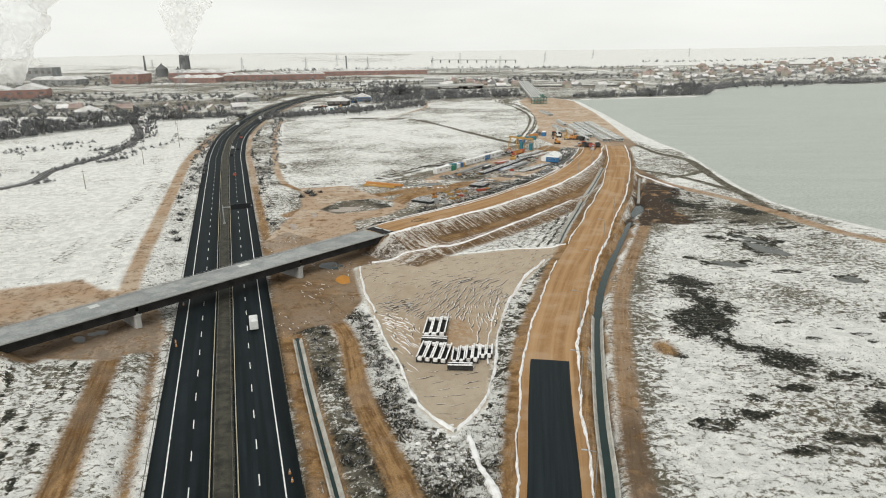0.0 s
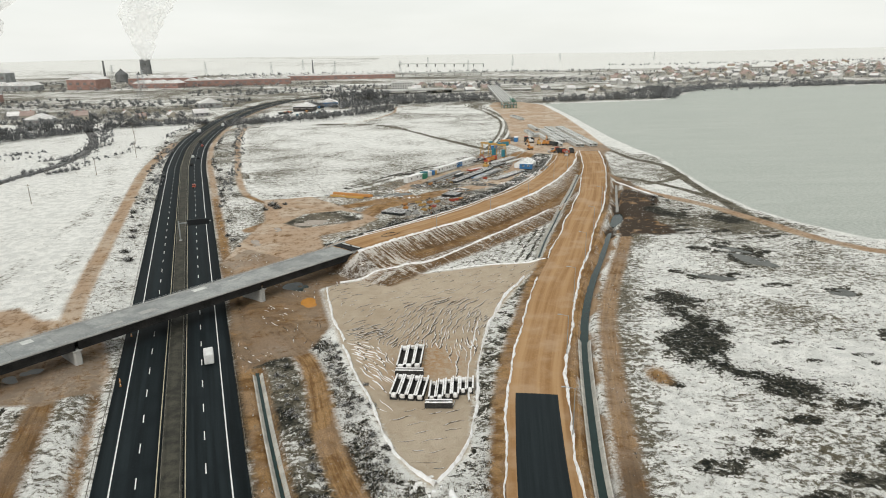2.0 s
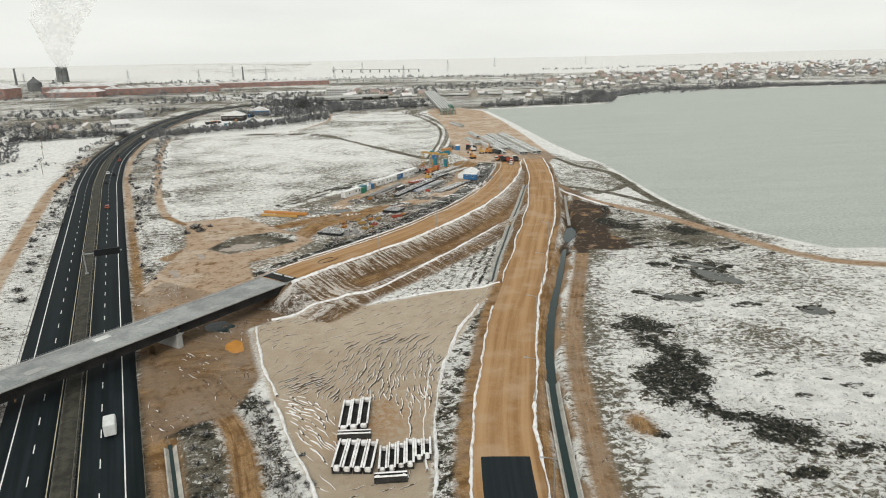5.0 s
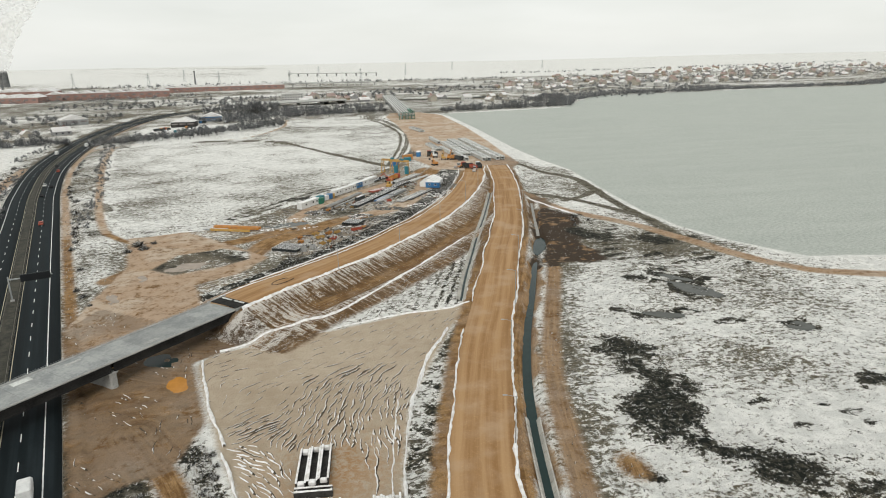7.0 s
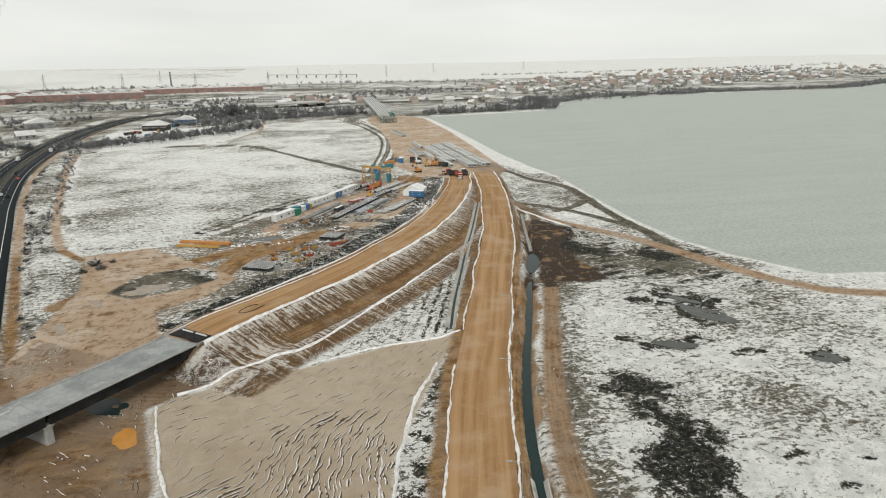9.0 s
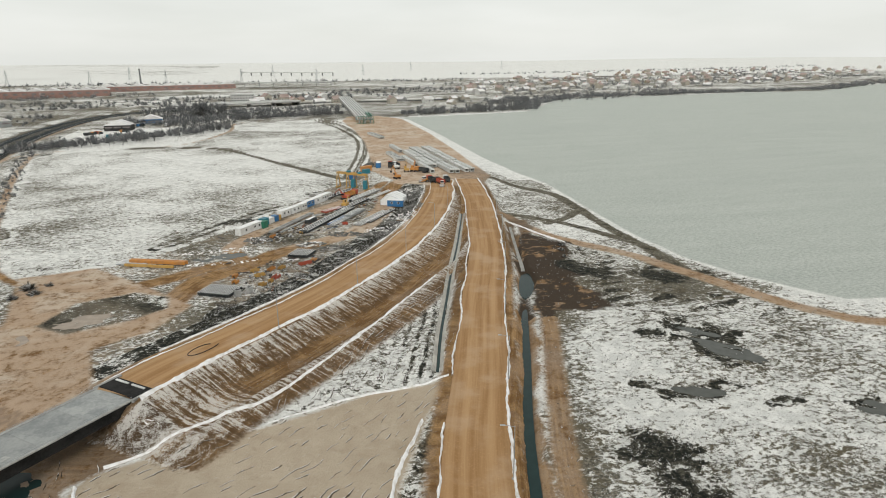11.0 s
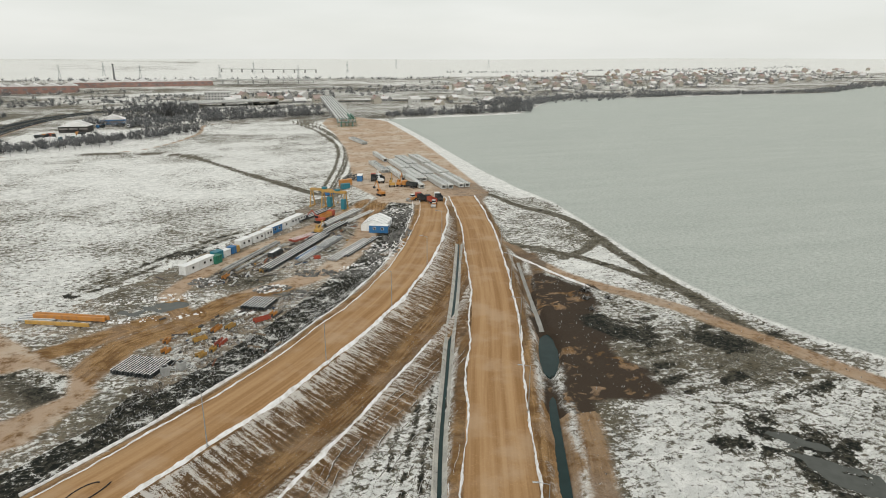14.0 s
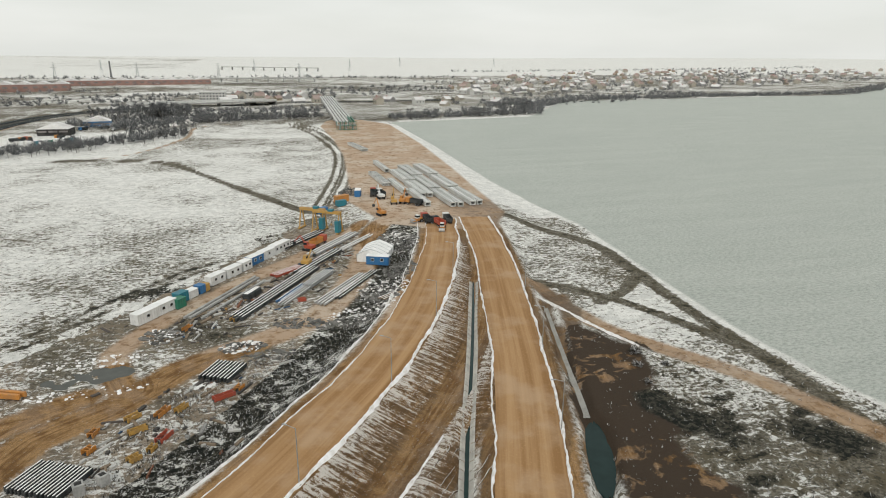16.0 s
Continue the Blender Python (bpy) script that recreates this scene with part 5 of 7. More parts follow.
def bar_stack(x, y, turn, count, gap, long, wide, tall, mat, label, name="beam_stack", lift=0.3, snowy=True, tiers=1):
    root = thing(name, x, y, turn, label, "stored beams", "stacks of beams in the yard")
    for k in range(count):
        for tier in range(tiers):
            off = (k - (count - 1) / 2) * gap
            p = part("bar", box(bmesh.new(), 0.15 * math.sin(k * 2.3 + tier), off, lift + tall / 2 + tier * (tall + 0.12), long * (0.97 + 0.03 * math.sin(k * 1.7)), wide, tall, 0, min(wide, tall) * 0.15), mat, root)
        if snowy:
            part("snow_cap", box(bmesh.new(), 0.15 * math.sin(k * 2.3), off, lift + tall + (tiers - 1) * (tall + 0.12) + 0.03, long * 0.93, wide * 0.55, 0.07), M_SNOW, root, "thin strip of snow")
    for at in (-long * 0.35, 0, long * 0.35):
        part("bearer", box(bmesh.new(), at, 0, lift / 2, 0.3, count * gap, lift + 0.04), M_WOOD, root)
    return root


BED = 57
bar_stack(16.7, 344.2, BED, 2, 1.4, 32, 0.7, 0.6, M_CONC, "long grey concrete beams laid on bearers", snowy=False)
bar_stack(19.5, 342.0, BED, 1, 1.0, 30, 0.7, 0.6, M_CONC, "long grey concrete beam laid on bearers", snowy=False)
bar_stack(30.8, 344.0, BED, 4, 1.0, 43, 0.55, 0.9, M_DARKSTEEL, "dark steel casting bed with snow along it")
bar_stack(33.8, 341.5, BED, 2, 1.0, 14, 0.5, 0.6, M_BLUE, "blue steel formwork laid in a row")
bar_stack(38.8, 345.5, 56, 3, 0.9, 30, 0.4, 0.5, M_CONC, "grey concrete beams in the yard")
bar_stack(42.0, 350.0, 56, 4, 0.8, 14, 0.35, 0.5, M_STEEL, "grey steel bars stacked in the yard", tiers=2)
bar_stack(48.0, 341.5, 53, 4, 1.0, 27, 0.45, 0.5, M_CONC, "grey concrete beams in the yard")
bar_stack(52.0, 344.0, 54, 3, 0.9, 25, 0.4, 0.5, M_DARKSTEEL, "dark steel beams in the yard")
bar_stack(44.0, 367.0, 54, 3, 1.2, 26, 0.6, 0.7, M_DARKSTEEL, "dark steel casting bed beside the yard track")
bar_stack(51.0, 385.0, 52, 3, 1.3, 30, 0.7, 0.7, M_CONC, "grey concrete beams beneath the gantry cranes")
bar_stack(57.0, 383.0, 50, 2, 1.3, 28, 0.5, 0.5, M_PRECAST, "pale concrete beams beneath the gantry cranes")
bar_stack(41.0, 393.0, 50, 3, 1.4, 24, 0.6, 0.6, M_DARKSTEEL, "dark steel casting bed beside the field")
bar_stack(23.7, 343.0, BED, 1, 1.0, 6.5, 2.2, 1.6, M_DARKSTEEL, "dark casting form under a white tarpaulin", "casting_form")
bar_stack(34.0, 360.0, 40, 6, 0.5, 11, 0.25, 0.3, M_RED, "rusty reinforcement bars stacked on bearers", tiers=2)
bar_stack(58.0, 327.0, 35, 3, 0.8, 7, 0.4, 0.3, M_WOOD, "weathered timber beams lying on rubble")
# racks of striped dark beams
bar_stack(17.3, 299.2, 60, 9, 0.78, 7.6, 0.40, 0.9, M_DARKSTEEL, "rack of dark steel sheet piles capped with snow", "sheet_pile_rack")
bar_stack(-7.3, 269.6, 60, 15, 0.66, 7.6, 0.34, 0.9, M_DARKSTEEL, "rack of dark steel sheet piles capped with snow", "sheet_pile_rack")
bar_stack(-35, 305.6, -22, 5, 1.0, 10, 0.5, 0.4, M_STEEL, "grey steel girders lying beside the track", lift=0.2)
bar_stack(-27.4, 302.6, -24, 2, 1.1, 19.5, 0.6, 1.1, M_ORANGE, "long orange steel girders lying beside the track", "steel_girder", snowy=False)
bar_stack(-29.6, 299.2, -24, 1, 1.0, 17, 0.5, 0.9, M_YELLOW, "long yellow steel girder lying beside the track", "steel_girder", snowy=False)


def concrete_block(x, y, turn, s, label):
    root = thing("concrete_block", x, y, turn, label, "concrete block", "loose blocks in the scrub")
    part("block", box(bmesh.new(), 0, 0, s * 0.6, s, s, s * 1.25, 0, 0.08), M_CONC, root)
    # thin dark plate on the solid top, painted as a shaded hollow
    part("recess_shade", box(bmesh.new(), 0, 0, s * 1.22, s * 0.6, s * 0.6, 0.04), M_DARKCONC, root)


concrete_block(-2.4, 265.6, 20, 1.6, "pale concrete manhole block among frosty scrub")
concrete_block(0.6, 267.2, 40, 1.5, "grey concrete manhole block among frosty scrub")
for k, (x, y) in enumerate(((12.2, 296.6), (13.3, 295.2), (14.6, 294.2), (12.4, 294.6), (15.4, 295.4))):
    root = thing("concrete_slab", x, y, 25 + 20 * k, "white concrete slab lying flat on the ground", "concrete slab", "slabs beside the rack")
    part("slab", box(bmesh.new(), 0, 0, 0.15, 1.3, 1.0, 0.22, 0, 0.03), M_TARP, root)


def formwork(x, y, turn, mat, label, long=3.4):
    """A rusting steel form: two ribbed side panels joined by bars."""
    root = thing("formwork", x, y, turn + 17 * math.sin(x * 3.1), label, "formwork", "discarded formwork in the scrub")
    root.scale = (0.85, 0.85 + 0.15 * math.sin(y), 0.7)
    for k in (-0.6, 0.6):
        bm = box(bmesh.new(), 0, k, 0.75, long, 0.1, 1.2)
        for j in range(5):
            box(bm, -long / 2 + 0.2 + j * (long - 0.4) / 4, k * 1.12, 0.75, 0.12, 0.16, 1.3)
        part("side_panel", bm, mat, root)
    for j in range(3):
        part("tie_bar", rod(bmesh.new(), (-long / 2 + 0.4 + j * (long - 0.8) / 2, -0.7, 1.25), (-long / 2 + 0.4 + j * (long - 0.8) / 2, 0.7, 1.25), 0.07, sides=6), mat, root)
    part("base", box(bmesh.new(), 0, 0, 0.15, long, 1.3, 0.12), M_DARKSTEEL, root)


for x, y, a, mat, l in ((7.0, 286.4, 55, M_ORANGE, 4.2), (10.2, 287, 50, M_YELLOW, 3.4), (2.2, 285.6, 35, M_YELLOW, 3.4), (3.6, 281, 45, M_YELLOW, 3.8), (-3.5, 282, 50, M_ORANGE, 2.6), (-3.3, 277, 45, M_ORANGE, 2.4),
                       (17.6, 289.4, 40, M_RED, 5.0), (6.6, 274.6, 50, M_YELLOW, 2.4), (4.2, 272.4, 30, M_YELLOW, 2.6), (8.2, 277.6, 55, M_RED, 4.0), (20.4, 291.8, 55, M_ORANGE, 2.6), (19.4, 327.4, 57, M_YELLOW, 3.0),
                       (36.2, 336.0, 20, M_RED, 2.6), (8.6, 324.8, 40, M_ORANGE, 3.4)):
    formwork(x, y, a, mat, "%s steel formwork discarded among frosty scrub" % {M_ORANGE: "orange", M_YELLOW: "yellow", M_RED: "rust-red"}[mat], l)

# ---- slabs stacked on the mud ----


def drain_unit(x, y, turn, long, wide):
    root = thing("precast_trough", x, y, turn, "grey precast concrete trough rimmed with snow", "concrete trough", "precast troughs stacked on the mud")
    rng = random.Random(int(x * 100 + y))
    bm = box(bmesh.new(), 0, 0, 0.15, long, wide, 0.3, 0, 0.03)
    for k in (-1, 1):
        box(bm, 0, k * (wide / 2 - 0.09), 0.7, long, 0.18, 1.1, 0, 0.03)
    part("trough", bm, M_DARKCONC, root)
    for k in (-1, 1):
        bm = box(bmesh.new(), 0, k * (wide / 2 - 0.1), 1.3, long * 0.99, 0.3, 0.16, 0, 0.05)
        for v in bm.verts:
            v.co.y += rng.uniform(-0.06, 0.06)
        part("snow_cap", bm, M_SNOW, root)
    for k in (-1, 1):
        part("end_snow", box(bmesh.new(), k * (long / 2 - rng.uniform(0.2, 0.6)), 0, 0.75, rng.uniform(0.4, 1.0), wide - 0.4, 0.9, 0, 0.2), M_SNOW, root, "snow drifted into the trough's end")


for k in range(3):
    drain_unit(-3.6 + k * 1.75, 139.6 + k * 0.25, 84, 9.4, 1.55)
for k in range(4):
    drain_unit(-4.6 + k * 1.65, 127.8 - k * 0.3, 80, 8.0, 1.45)
for k in range(4):
    drain_unit(2.3 + k * 1.5, 125.6 + k * 0.3, 84, 6.4 + 0.5 * (k % 2), 1.3)
for k in range(2):
    drain_unit(8.3 + k * 1.4, 127.0 + k * 0.3, 84, 5.0, 1.2)
drain_unit(-2.2, 133.4, -6, 5.8, 1.1)
drain_unit(3.2, 120.6, -4, 5.2, 1.1)

# ---- lamp posts along the ramp ----


def lamp_post(x, y, turn, z):
    root = thing("street_lamp", x, y, turn, "slender galvanised street lamp at the earth road's edge", "street lamp", "street lamps along the new roads", z)
    part("pole", rod(bmesh.new(), (0, 0, 0), (0, 0, 9.3), 0.10, 0.06, 8), M_STEEL, root)
    part("base_plate", box(bmesh.new(), 0, 0, 0.08, 0.5, 0.5, 0.16, 0, 0.02), M_CONC, root)
    part("arm", rod(bmesh.new(), (0, 0, 9.2), (0, 1.5, 9.45), 0.05, sides=6), M_STEEL, root)
    part("lamp_head", box(bmesh.new(), 0, 1.85, 9.45, 0.3, 0.8, 0.14, 0, 0.04), M_STEEL, root)


ramp_len = lengths(RAMP)
for s0 in (37.5, 69.0, 101.0, 133.0, 165.0):
    x, y, a = along_line(RAMP, s0)
    lamp_post(x + math.sin(a) * 5.55, y - math.cos(a) * 5.55, math.degrees(a), float(ramp_z(s0)))

for y0 in (78.5, 109, 139.5, 170, 200.5, 231, 261.5, 292, 322.5):
    s0 = float(np.interp(y0, HAUL[:, 1], lengths(HAUL)))
    x, y, a = along_line(HAUL, s0)
    lamp_post(x + math.sin(a) * 5.6, y - math.cos(a) * 5.6, math.degrees(a), float(haul_z(y0)))


def hose():
    """A black hose lying in an open loop on the ramp."""
    bm = bmesh.new()
    pts = [(2.6 * math.cos(a) * (1 + 0.12 * a), 1.5 * math.sin(a), 0.0) for a in [0.3 + k * 0.28 for k in range(20)]]
    for a, b in zip(pts, pts[1:]):
        rod(bm, a, b, 0.09, sides=6)
    me = bpy.data.meshes.new("hose")
    bm.to_mesh(me)
    bm.free()
    me.materials.append(M_BLACK)
    x, y, a = along_line(RAMP, 21)
    thing("hose", x, y, math.degrees(a), "black rubber hose lying in a loop on the earth", "hose", "", float(ramp_z(21)) + 0.17, me)


hose()

# ---- motorway furniture ----


def guardrail(offset, label):
    root = tagged(new("guardrail"), label, "guardrail", "guardrails along the motorway")
    rail = strip("rail", MOTORWAY[:150], [(offset - 0.04, 0.45), (offset, 0.52), (offset - 0.03, 0.62), (offset, 0.72), (offset - 0.04, 0.8)], M_GUARD, flat)
    part("rail", rail, None, root)
    me = bpy.data.meshes.new("post")
    bm = box(bmesh.new(), 0, 0, 0.35, 0.12, 0.08, 0.9)
    bm.to_mesh(me)
    bm.free()
    me.materials.append(M_GUARD)
    for k in range(70):
        x, y, a = along_line(MOTORWAY, 40 + k * 4.0)
        ob = new("post", me)
        ob.parent = root
        ob.matrix_world = Matrix.Translation((x + math.sin(a) * offset, y - math.cos(a) * offset, MOTOR_Z)) @ Matrix.Rotation(a, 4, "Z")


for off in (-1.45, 1.45):
    guardrail(off, "weathered steel guardrail beside the motorway median")
for off in (-11.9, 11.9):
    guardrail(off, "weathered steel guardrail at the motorway's outer edge")


def sign_gantry():
    x, y, a = along_line(MOTORWAY, float(nearest(np.array([-78.0]), np.array([243.0]), MOTORWAY, 40)[2][0]))
    root = thing("sign_gantry", x, y, math.degrees(a), "steel cantilever gantry carrying a dark display panel", "sign gantry", "", MOTOR_Z)
    part("mast", box(bmesh.new(), 0, 0, 3.6, 0.4, 0.4, 7.2, 0, 0.04), M_STEEL, root)
    part("arm", box(bmesh.new(), 0, -5.4, 6.4, 0.35, 10.8, 0.35, 0, 0.04), M_STEEL, root)
    panel = part("display_panel", box(bmesh.new(), -0.3, -6.6, 6.4, 0.35, 7.2, 2.0, 0, 0.05), M_LED, root, "wide black display panel")
    part("panel_frame", box(bmesh.new(), -0.1, -6.6, 6.4, 0.2, 7.5, 2.25, 0, 0.04), M_DARKSTEEL, panel)
    part("foot", box(bmesh.new(), 0, 0, 0.2, 1.0, 1.0, 0.5, 0, 0.05), M_CONC, root)


sign_gantry()


def vehicle(s0, lane, mat, label, van=False, back=False, name="car", category="car"):
    x, y, a = along_line(MOTORWAY, s0)
    a2 = a + (math.pi if back else 0)
    root = thing(name, x + math.sin(a) * lane, y - math.cos(a) * lane, math.degrees(a2), label, category, "vehicles on the motorway", MOTOR_Z + 0.08)
    if van:
        part("body", box(bmesh.new(), -0.7, 0, 1.55, 3.9, 2.0, 2.3, 0, 0.15), mat, root)
        cab = part("cab", box(bmesh.new(), 2.0, 0, 1.1, 1.7, 1.9, 1.3, 0, 0.25), mat, root)
        part("windscreen", box(bmesh.new(), 2.2, 0, 1.55, 0.9, 1.7, 0.5, 0, 0.2), M_GLASS, cab)
        spots = (1.8, -1.6)
    else:
        part("body", box(bmesh.new(), 0, 0, 0.65, 4.2, 1.75, 0.65, 0, 0.18), mat, root)
        cab = part("roof", box(bmesh.new(), -0.3, 0, 1.2, 2.1, 1.5, 0.55, 0, 0.2), mat, root)
        part("windows", box(bmesh.new(), -0.3, 0, 1.15, 2.3, 1.56, 0.36, 0, 0.12), M_GLASS, cab)
        spots = (1.35, -1.3)
    for wx in spots:
        for wy in (-0.8, 0.8):
            wheel(root, wx, wy, 0.33, 0.22)


def along_at(x, y):
    return float(nearest(np.array([float(x)]), np.array([float(y)]), MOTORWAY, 60)[2][0])


vehicle(along_at(-45.7, 145), 6.9, M_WHITE, "white delivery van on the motorway", True, name="van", category="van")
vehicle(along_at(-107, 338), 5.0, M_RED, "red car on the motorway")
vehicle(along_at(-132.6, 427), 7.0, M_BLACK, "black car on the motorway")
vehicle(along_at(-137, 432), 3.6, M_WHITE, "white car on the motorway")
vehicle(along_at(-129, 402), 3.8, M_BLACK, "dark car on the motorway")
vehicle(along_at(-144, 482), 7.0, M_RED, "red car on the motorway")
vehicle(along_at(-149, 504), 3.8, M_BLACK, "black car on the motorway")
vehicle(along_at(-173, 564), -6.0, M_WHITE, "white van on the far carriageway", True, True, "van", "van")
vehicle(along_at(-165, 606), 6.9, M_WHITE, "white lorry on the motorway bend", True, name="van", category="van")


def traffic_cone(s0, lane):
    x, y, a = along_line(MOTORWAY, s0)
    root = thing("traffic_cone", x + math.sin(a) * lane, y - math.cos(a) * lane, 0, "orange plastic traffic cone on the hard shoulder", "traffic cone", "cones on the motorway", MOTOR_Z + 0.02)
    part("base", box(bmesh.new(), 0, 0, 0.06, 0.55, 0.55, 0.08, 0, 0.02), M_BLACK, root)
    part("cone", rod(bmesh.new(), (0, 0, 0.1), (0, 0, 0.95), 0.22, 0.05, 10), M_ORANGE, root)
    part("band", rod(bmesh.new(), (0, 0, 0.45), (0, 0, 0.6), 0.155, 0.125, 10), M_WHITE, root)


for x, y, lane in ((-26, 85.5, 10.2), (-27, 87.5, 10.0), (-60, 135, -10.3), (-66, 160, -10.2), (-60.5, 137, -10.6)):
    traffic_cone(along_at(x, y), lane)


def utility_pole(x, y, tall=9.0):
    root = thing("utility_pole", x, y, 20, "wooden utility pole in the snowy field", "utility pole", "poles across the field")
    part("pole", rod(bmesh.new(), (0, 0, 0), (0, 0, tall), 0.16, 0.1, 8), M_WOOD, root)
    part("crossarm", box(bmesh.new(), 0, 0, tall - 0.7, 2.0, 0.12, 0.14), M_WOOD, root)
    for k in (-0.9, 0, 0.9):
        part("insulator", rod(bmesh.new(), (k, 0, tall - 0.65), (k, 0, tall - 0.35), 0.06, sides=6), M_WHITE, root)


for x, y in ((-168.7, 304), (-170.7, 372), (-172.9, 432), (-200, 500), (-225, 560)):
    utility_pole(x, y)

# ---- loose ground cover: mud ridges, rubble, tufts and shrubs ----


def inside(x, y, corners):
    return area(np.array([x]), np.array([y]), corners, 400)[0] < 0


FLOW = ((-1, 160, 1.3), (12, 163, 1.15), (10, 146, 1.68), (-12, 156, 0.5), (-14, 144, 2.45), (-8, 131, 2.1), (1, 104, 0.1), (2, 112, 0.3), (-14, 176, 0.3), (8, 129, 1.6), (5, 141, 1.45), (-20, 168, 1.65), (6, 178, 0.5),
        (20, 180, 0.75), (-4, 150, 1.2))


def mud_flow(x, y):
    """Heading of the machines' ruts on the mud, blended between known places."""
    a = b = 0.0
    for px, py, ang in FLOW:
        w = 1.0 / (12 + (x - px) ** 2 + (y - py) ** 2) ** 1.5
        a, b = a + w * math.cos(2 * ang), b + w * math.sin(2 * ang)
    return 0.5 * math.atan2(b, a)


def build_ridges():
    """Frozen ridges left by machines: one flank bare mud, the other caught snow."""
    rng = np.random.RandomState(5)
    verts, snow, bare = [], [], []
    taken = collections.defaultdict(list)

    def free(x, y, gap):
        i, j = int(x // 2), int(y // 2)
        return all((x - a) ** 2 + (y - b) ** 2 > gap * gap for di in (-1, 0, 1) for dj in (-1, 0, 1) for a, b in taken[i + di, j + dj])

    sets = [(MUD, 11000, 1), (MUD_NORTH, 3600, 2), (UNDER, 600, 3)]
    for zone, count, seed in sets:
        c = np.array(zone)
        lo, hi = c.min(0), c.max(0)
        tries = lo + rng.rand(count, 2) * (hi - lo)
        for x, y in tries[area(tries[:, 0], tries[:, 1], zone, 400) < -0.6]:
            if seed == 1:
                dense = max(0.0, 1.3 - math.hypot((x - 5) / 13, (y - 148) / 24)) + max(0.0, 1.2 - math.hypot((x + 10) / 11, (y - 146) / 14))
                if abs(x - 2.5) < 8.5 and abs(y - 132) < 12 or rng.rand() > 0.10 + 1.5 * dense:
                    continue
            else:
                dense = 0.3
                if seed == 3 and wobble(x, y, 4, 3) < 0.22:
                    continue
            gap = (0.52 if dense > 0.3 else 1.3) if seed == 1 else 0.9 if seed == 2 else 0.55
            if not free(x, y, gap):
                continue
            long = rng.uniform(4, 15) * (0.45 + 0.6 * min(1, dense)) if seed == 1 else rng.uniform(6, 18) if seed == 2 else rng.uniform(1.5, 5.0)
            size = rng.uniform(0.10, 0.22) * (1.0 if seed == 1 else 0.6)
            if seed == 1 and dense < 0.2:
                size *= 0.6
            steps = max(4, int(long / 0.6))
            phase, sway = rng.uniform(0, 6), rng.uniform(-0.16, 0.16)
            path = []
            for k in range(steps):
                ang = mud_flow(x, y) if seed == 1 else 1.0 + 0.2 * math.sin(y * 0.07) if seed == 2 else 2.0 + 0.5 * math.sin(x * 0.3)
                if path and math.cos(ang - path[-1][2]) < 0:
                    ang += math.pi
                ang += 0.5 * sway + (0.24 if seed != 2 else 0.1) * math.sin(phase + k * 0.6) + rng.uniform(-0.1, 0.1)
                x, y = x + 0.6 * math.cos(ang), y + 0.6 * math.sin(ang)
                if not free(x, y, gap * 0.8):
                    break
                path.append((x, y, ang))
            if len(path) < 4 or area(np.array([p[0] for p in path]), np.array([p[1] for p in path]), zone, 400).max() > 0.4:
                continue
            steps = len(path)
            for px, py, _ in path:
                taken[int(px // 2), int(py // 2)].append((px, py))
            zs = land(np.array([p[0] for p in path]), np.array([p[1] for p in path]))[0]
            base = len(verts)
            flank = 1.0 if math.sin(path[0][2]) * 0.9 + math.cos(path[0][2]) * 0.3 > 0 else -1.0
            for k, (px, py, ang) in enumerate(path):
                taper = math.sin(math.pi * (k + 0.6) / (steps + 0.2)) ** 0.5
                w = size * taper * rng.uniform(0.65, 1.35)
                nx, ny = -math.sin(ang) * flank, math.cos(ang) * flank
                jit = rng.uniform(-0.08, 0.08)
                for across, up in ((w, -0.08), (0.15 * w, 1.0 * w), (-0.4 * w, 0.85 * w), (-2.0 * w, -0.08)):
                    verts.append((px + nx * (jit + across), py + ny * (jit + across), zs[k] + up))
            for k in range(steps - 1):
                b = base + 4 * k
                side = snow if rng.rand() < (0.88 if seed < 3 else 0.5) else bare
                side.append((b, b + 4, b + 5, b + 1))
                side.append((b + 1, b + 5, b + 6, b + 2))
                bare.append((b + 2, b + 6, b + 7, b + 3))
    me = mesh_from("mud_ridges", verts, snow + bare, M_SNOW)
    me.materials.append(M_MUDRIDGE)
    me.polygons.foreach_set("material_index", [0] * len(snow) + [1] * len(bare))
    tagged(new("mud_ridges", me), "frozen mud ridges with snow caught along their flanks", "mud", kind="stuff")


build_ridges()


def build_rubble(name, spots, material, label, seed, small=0.15, large=0.7):
    """Heaps of broken lumps; spots are (x, y, radius x, radius y, height, count)."""
    rng = np.random.RandomState(seed)
    shape = bmesh.new()
    bmesh.ops.create_icosphere(shape, subdivisions=1, radius=1)
    co = np.array([v.co[:] for v in shape.verts])
    fa = np.array([[v.index for v in f.verts] for f in shape.faces])
    shape.free()
    verts, faces = [], []
    for cx, cy, rx, ry, tall, count in spots:
        a, r = rng.rand(count) * math.tau, np.sqrt(rng.rand(count))
        x, y = cx + rx * r * np.cos(a), cy + ry * r * np.sin(a)
        z = land(x, y)[0] + tall * np.clip(1 - r, 0, 1) * rng.rand(count)
        for k in range(count):
            s = small + (large - small) * rng.rand() ** 2.5
            c = co * (1 + 0.45 * (rng.rand(len(co), 1) - 0.5)) * s * np.array([rng.uniform(0.7, 1.6), rng.uniform(0.7, 1.3), rng.uniform(0.4, 0.8)])
            faces.append(fa + len(verts) * len(co))
            verts.append(c + np.array([x[k], y[k], z[k]]))
    me = mesh_from(name, np.vstack(verts), np.vstack(faces), material)
    tagged(new(name, me), label, name.replace("_", " "), kind="stuff")


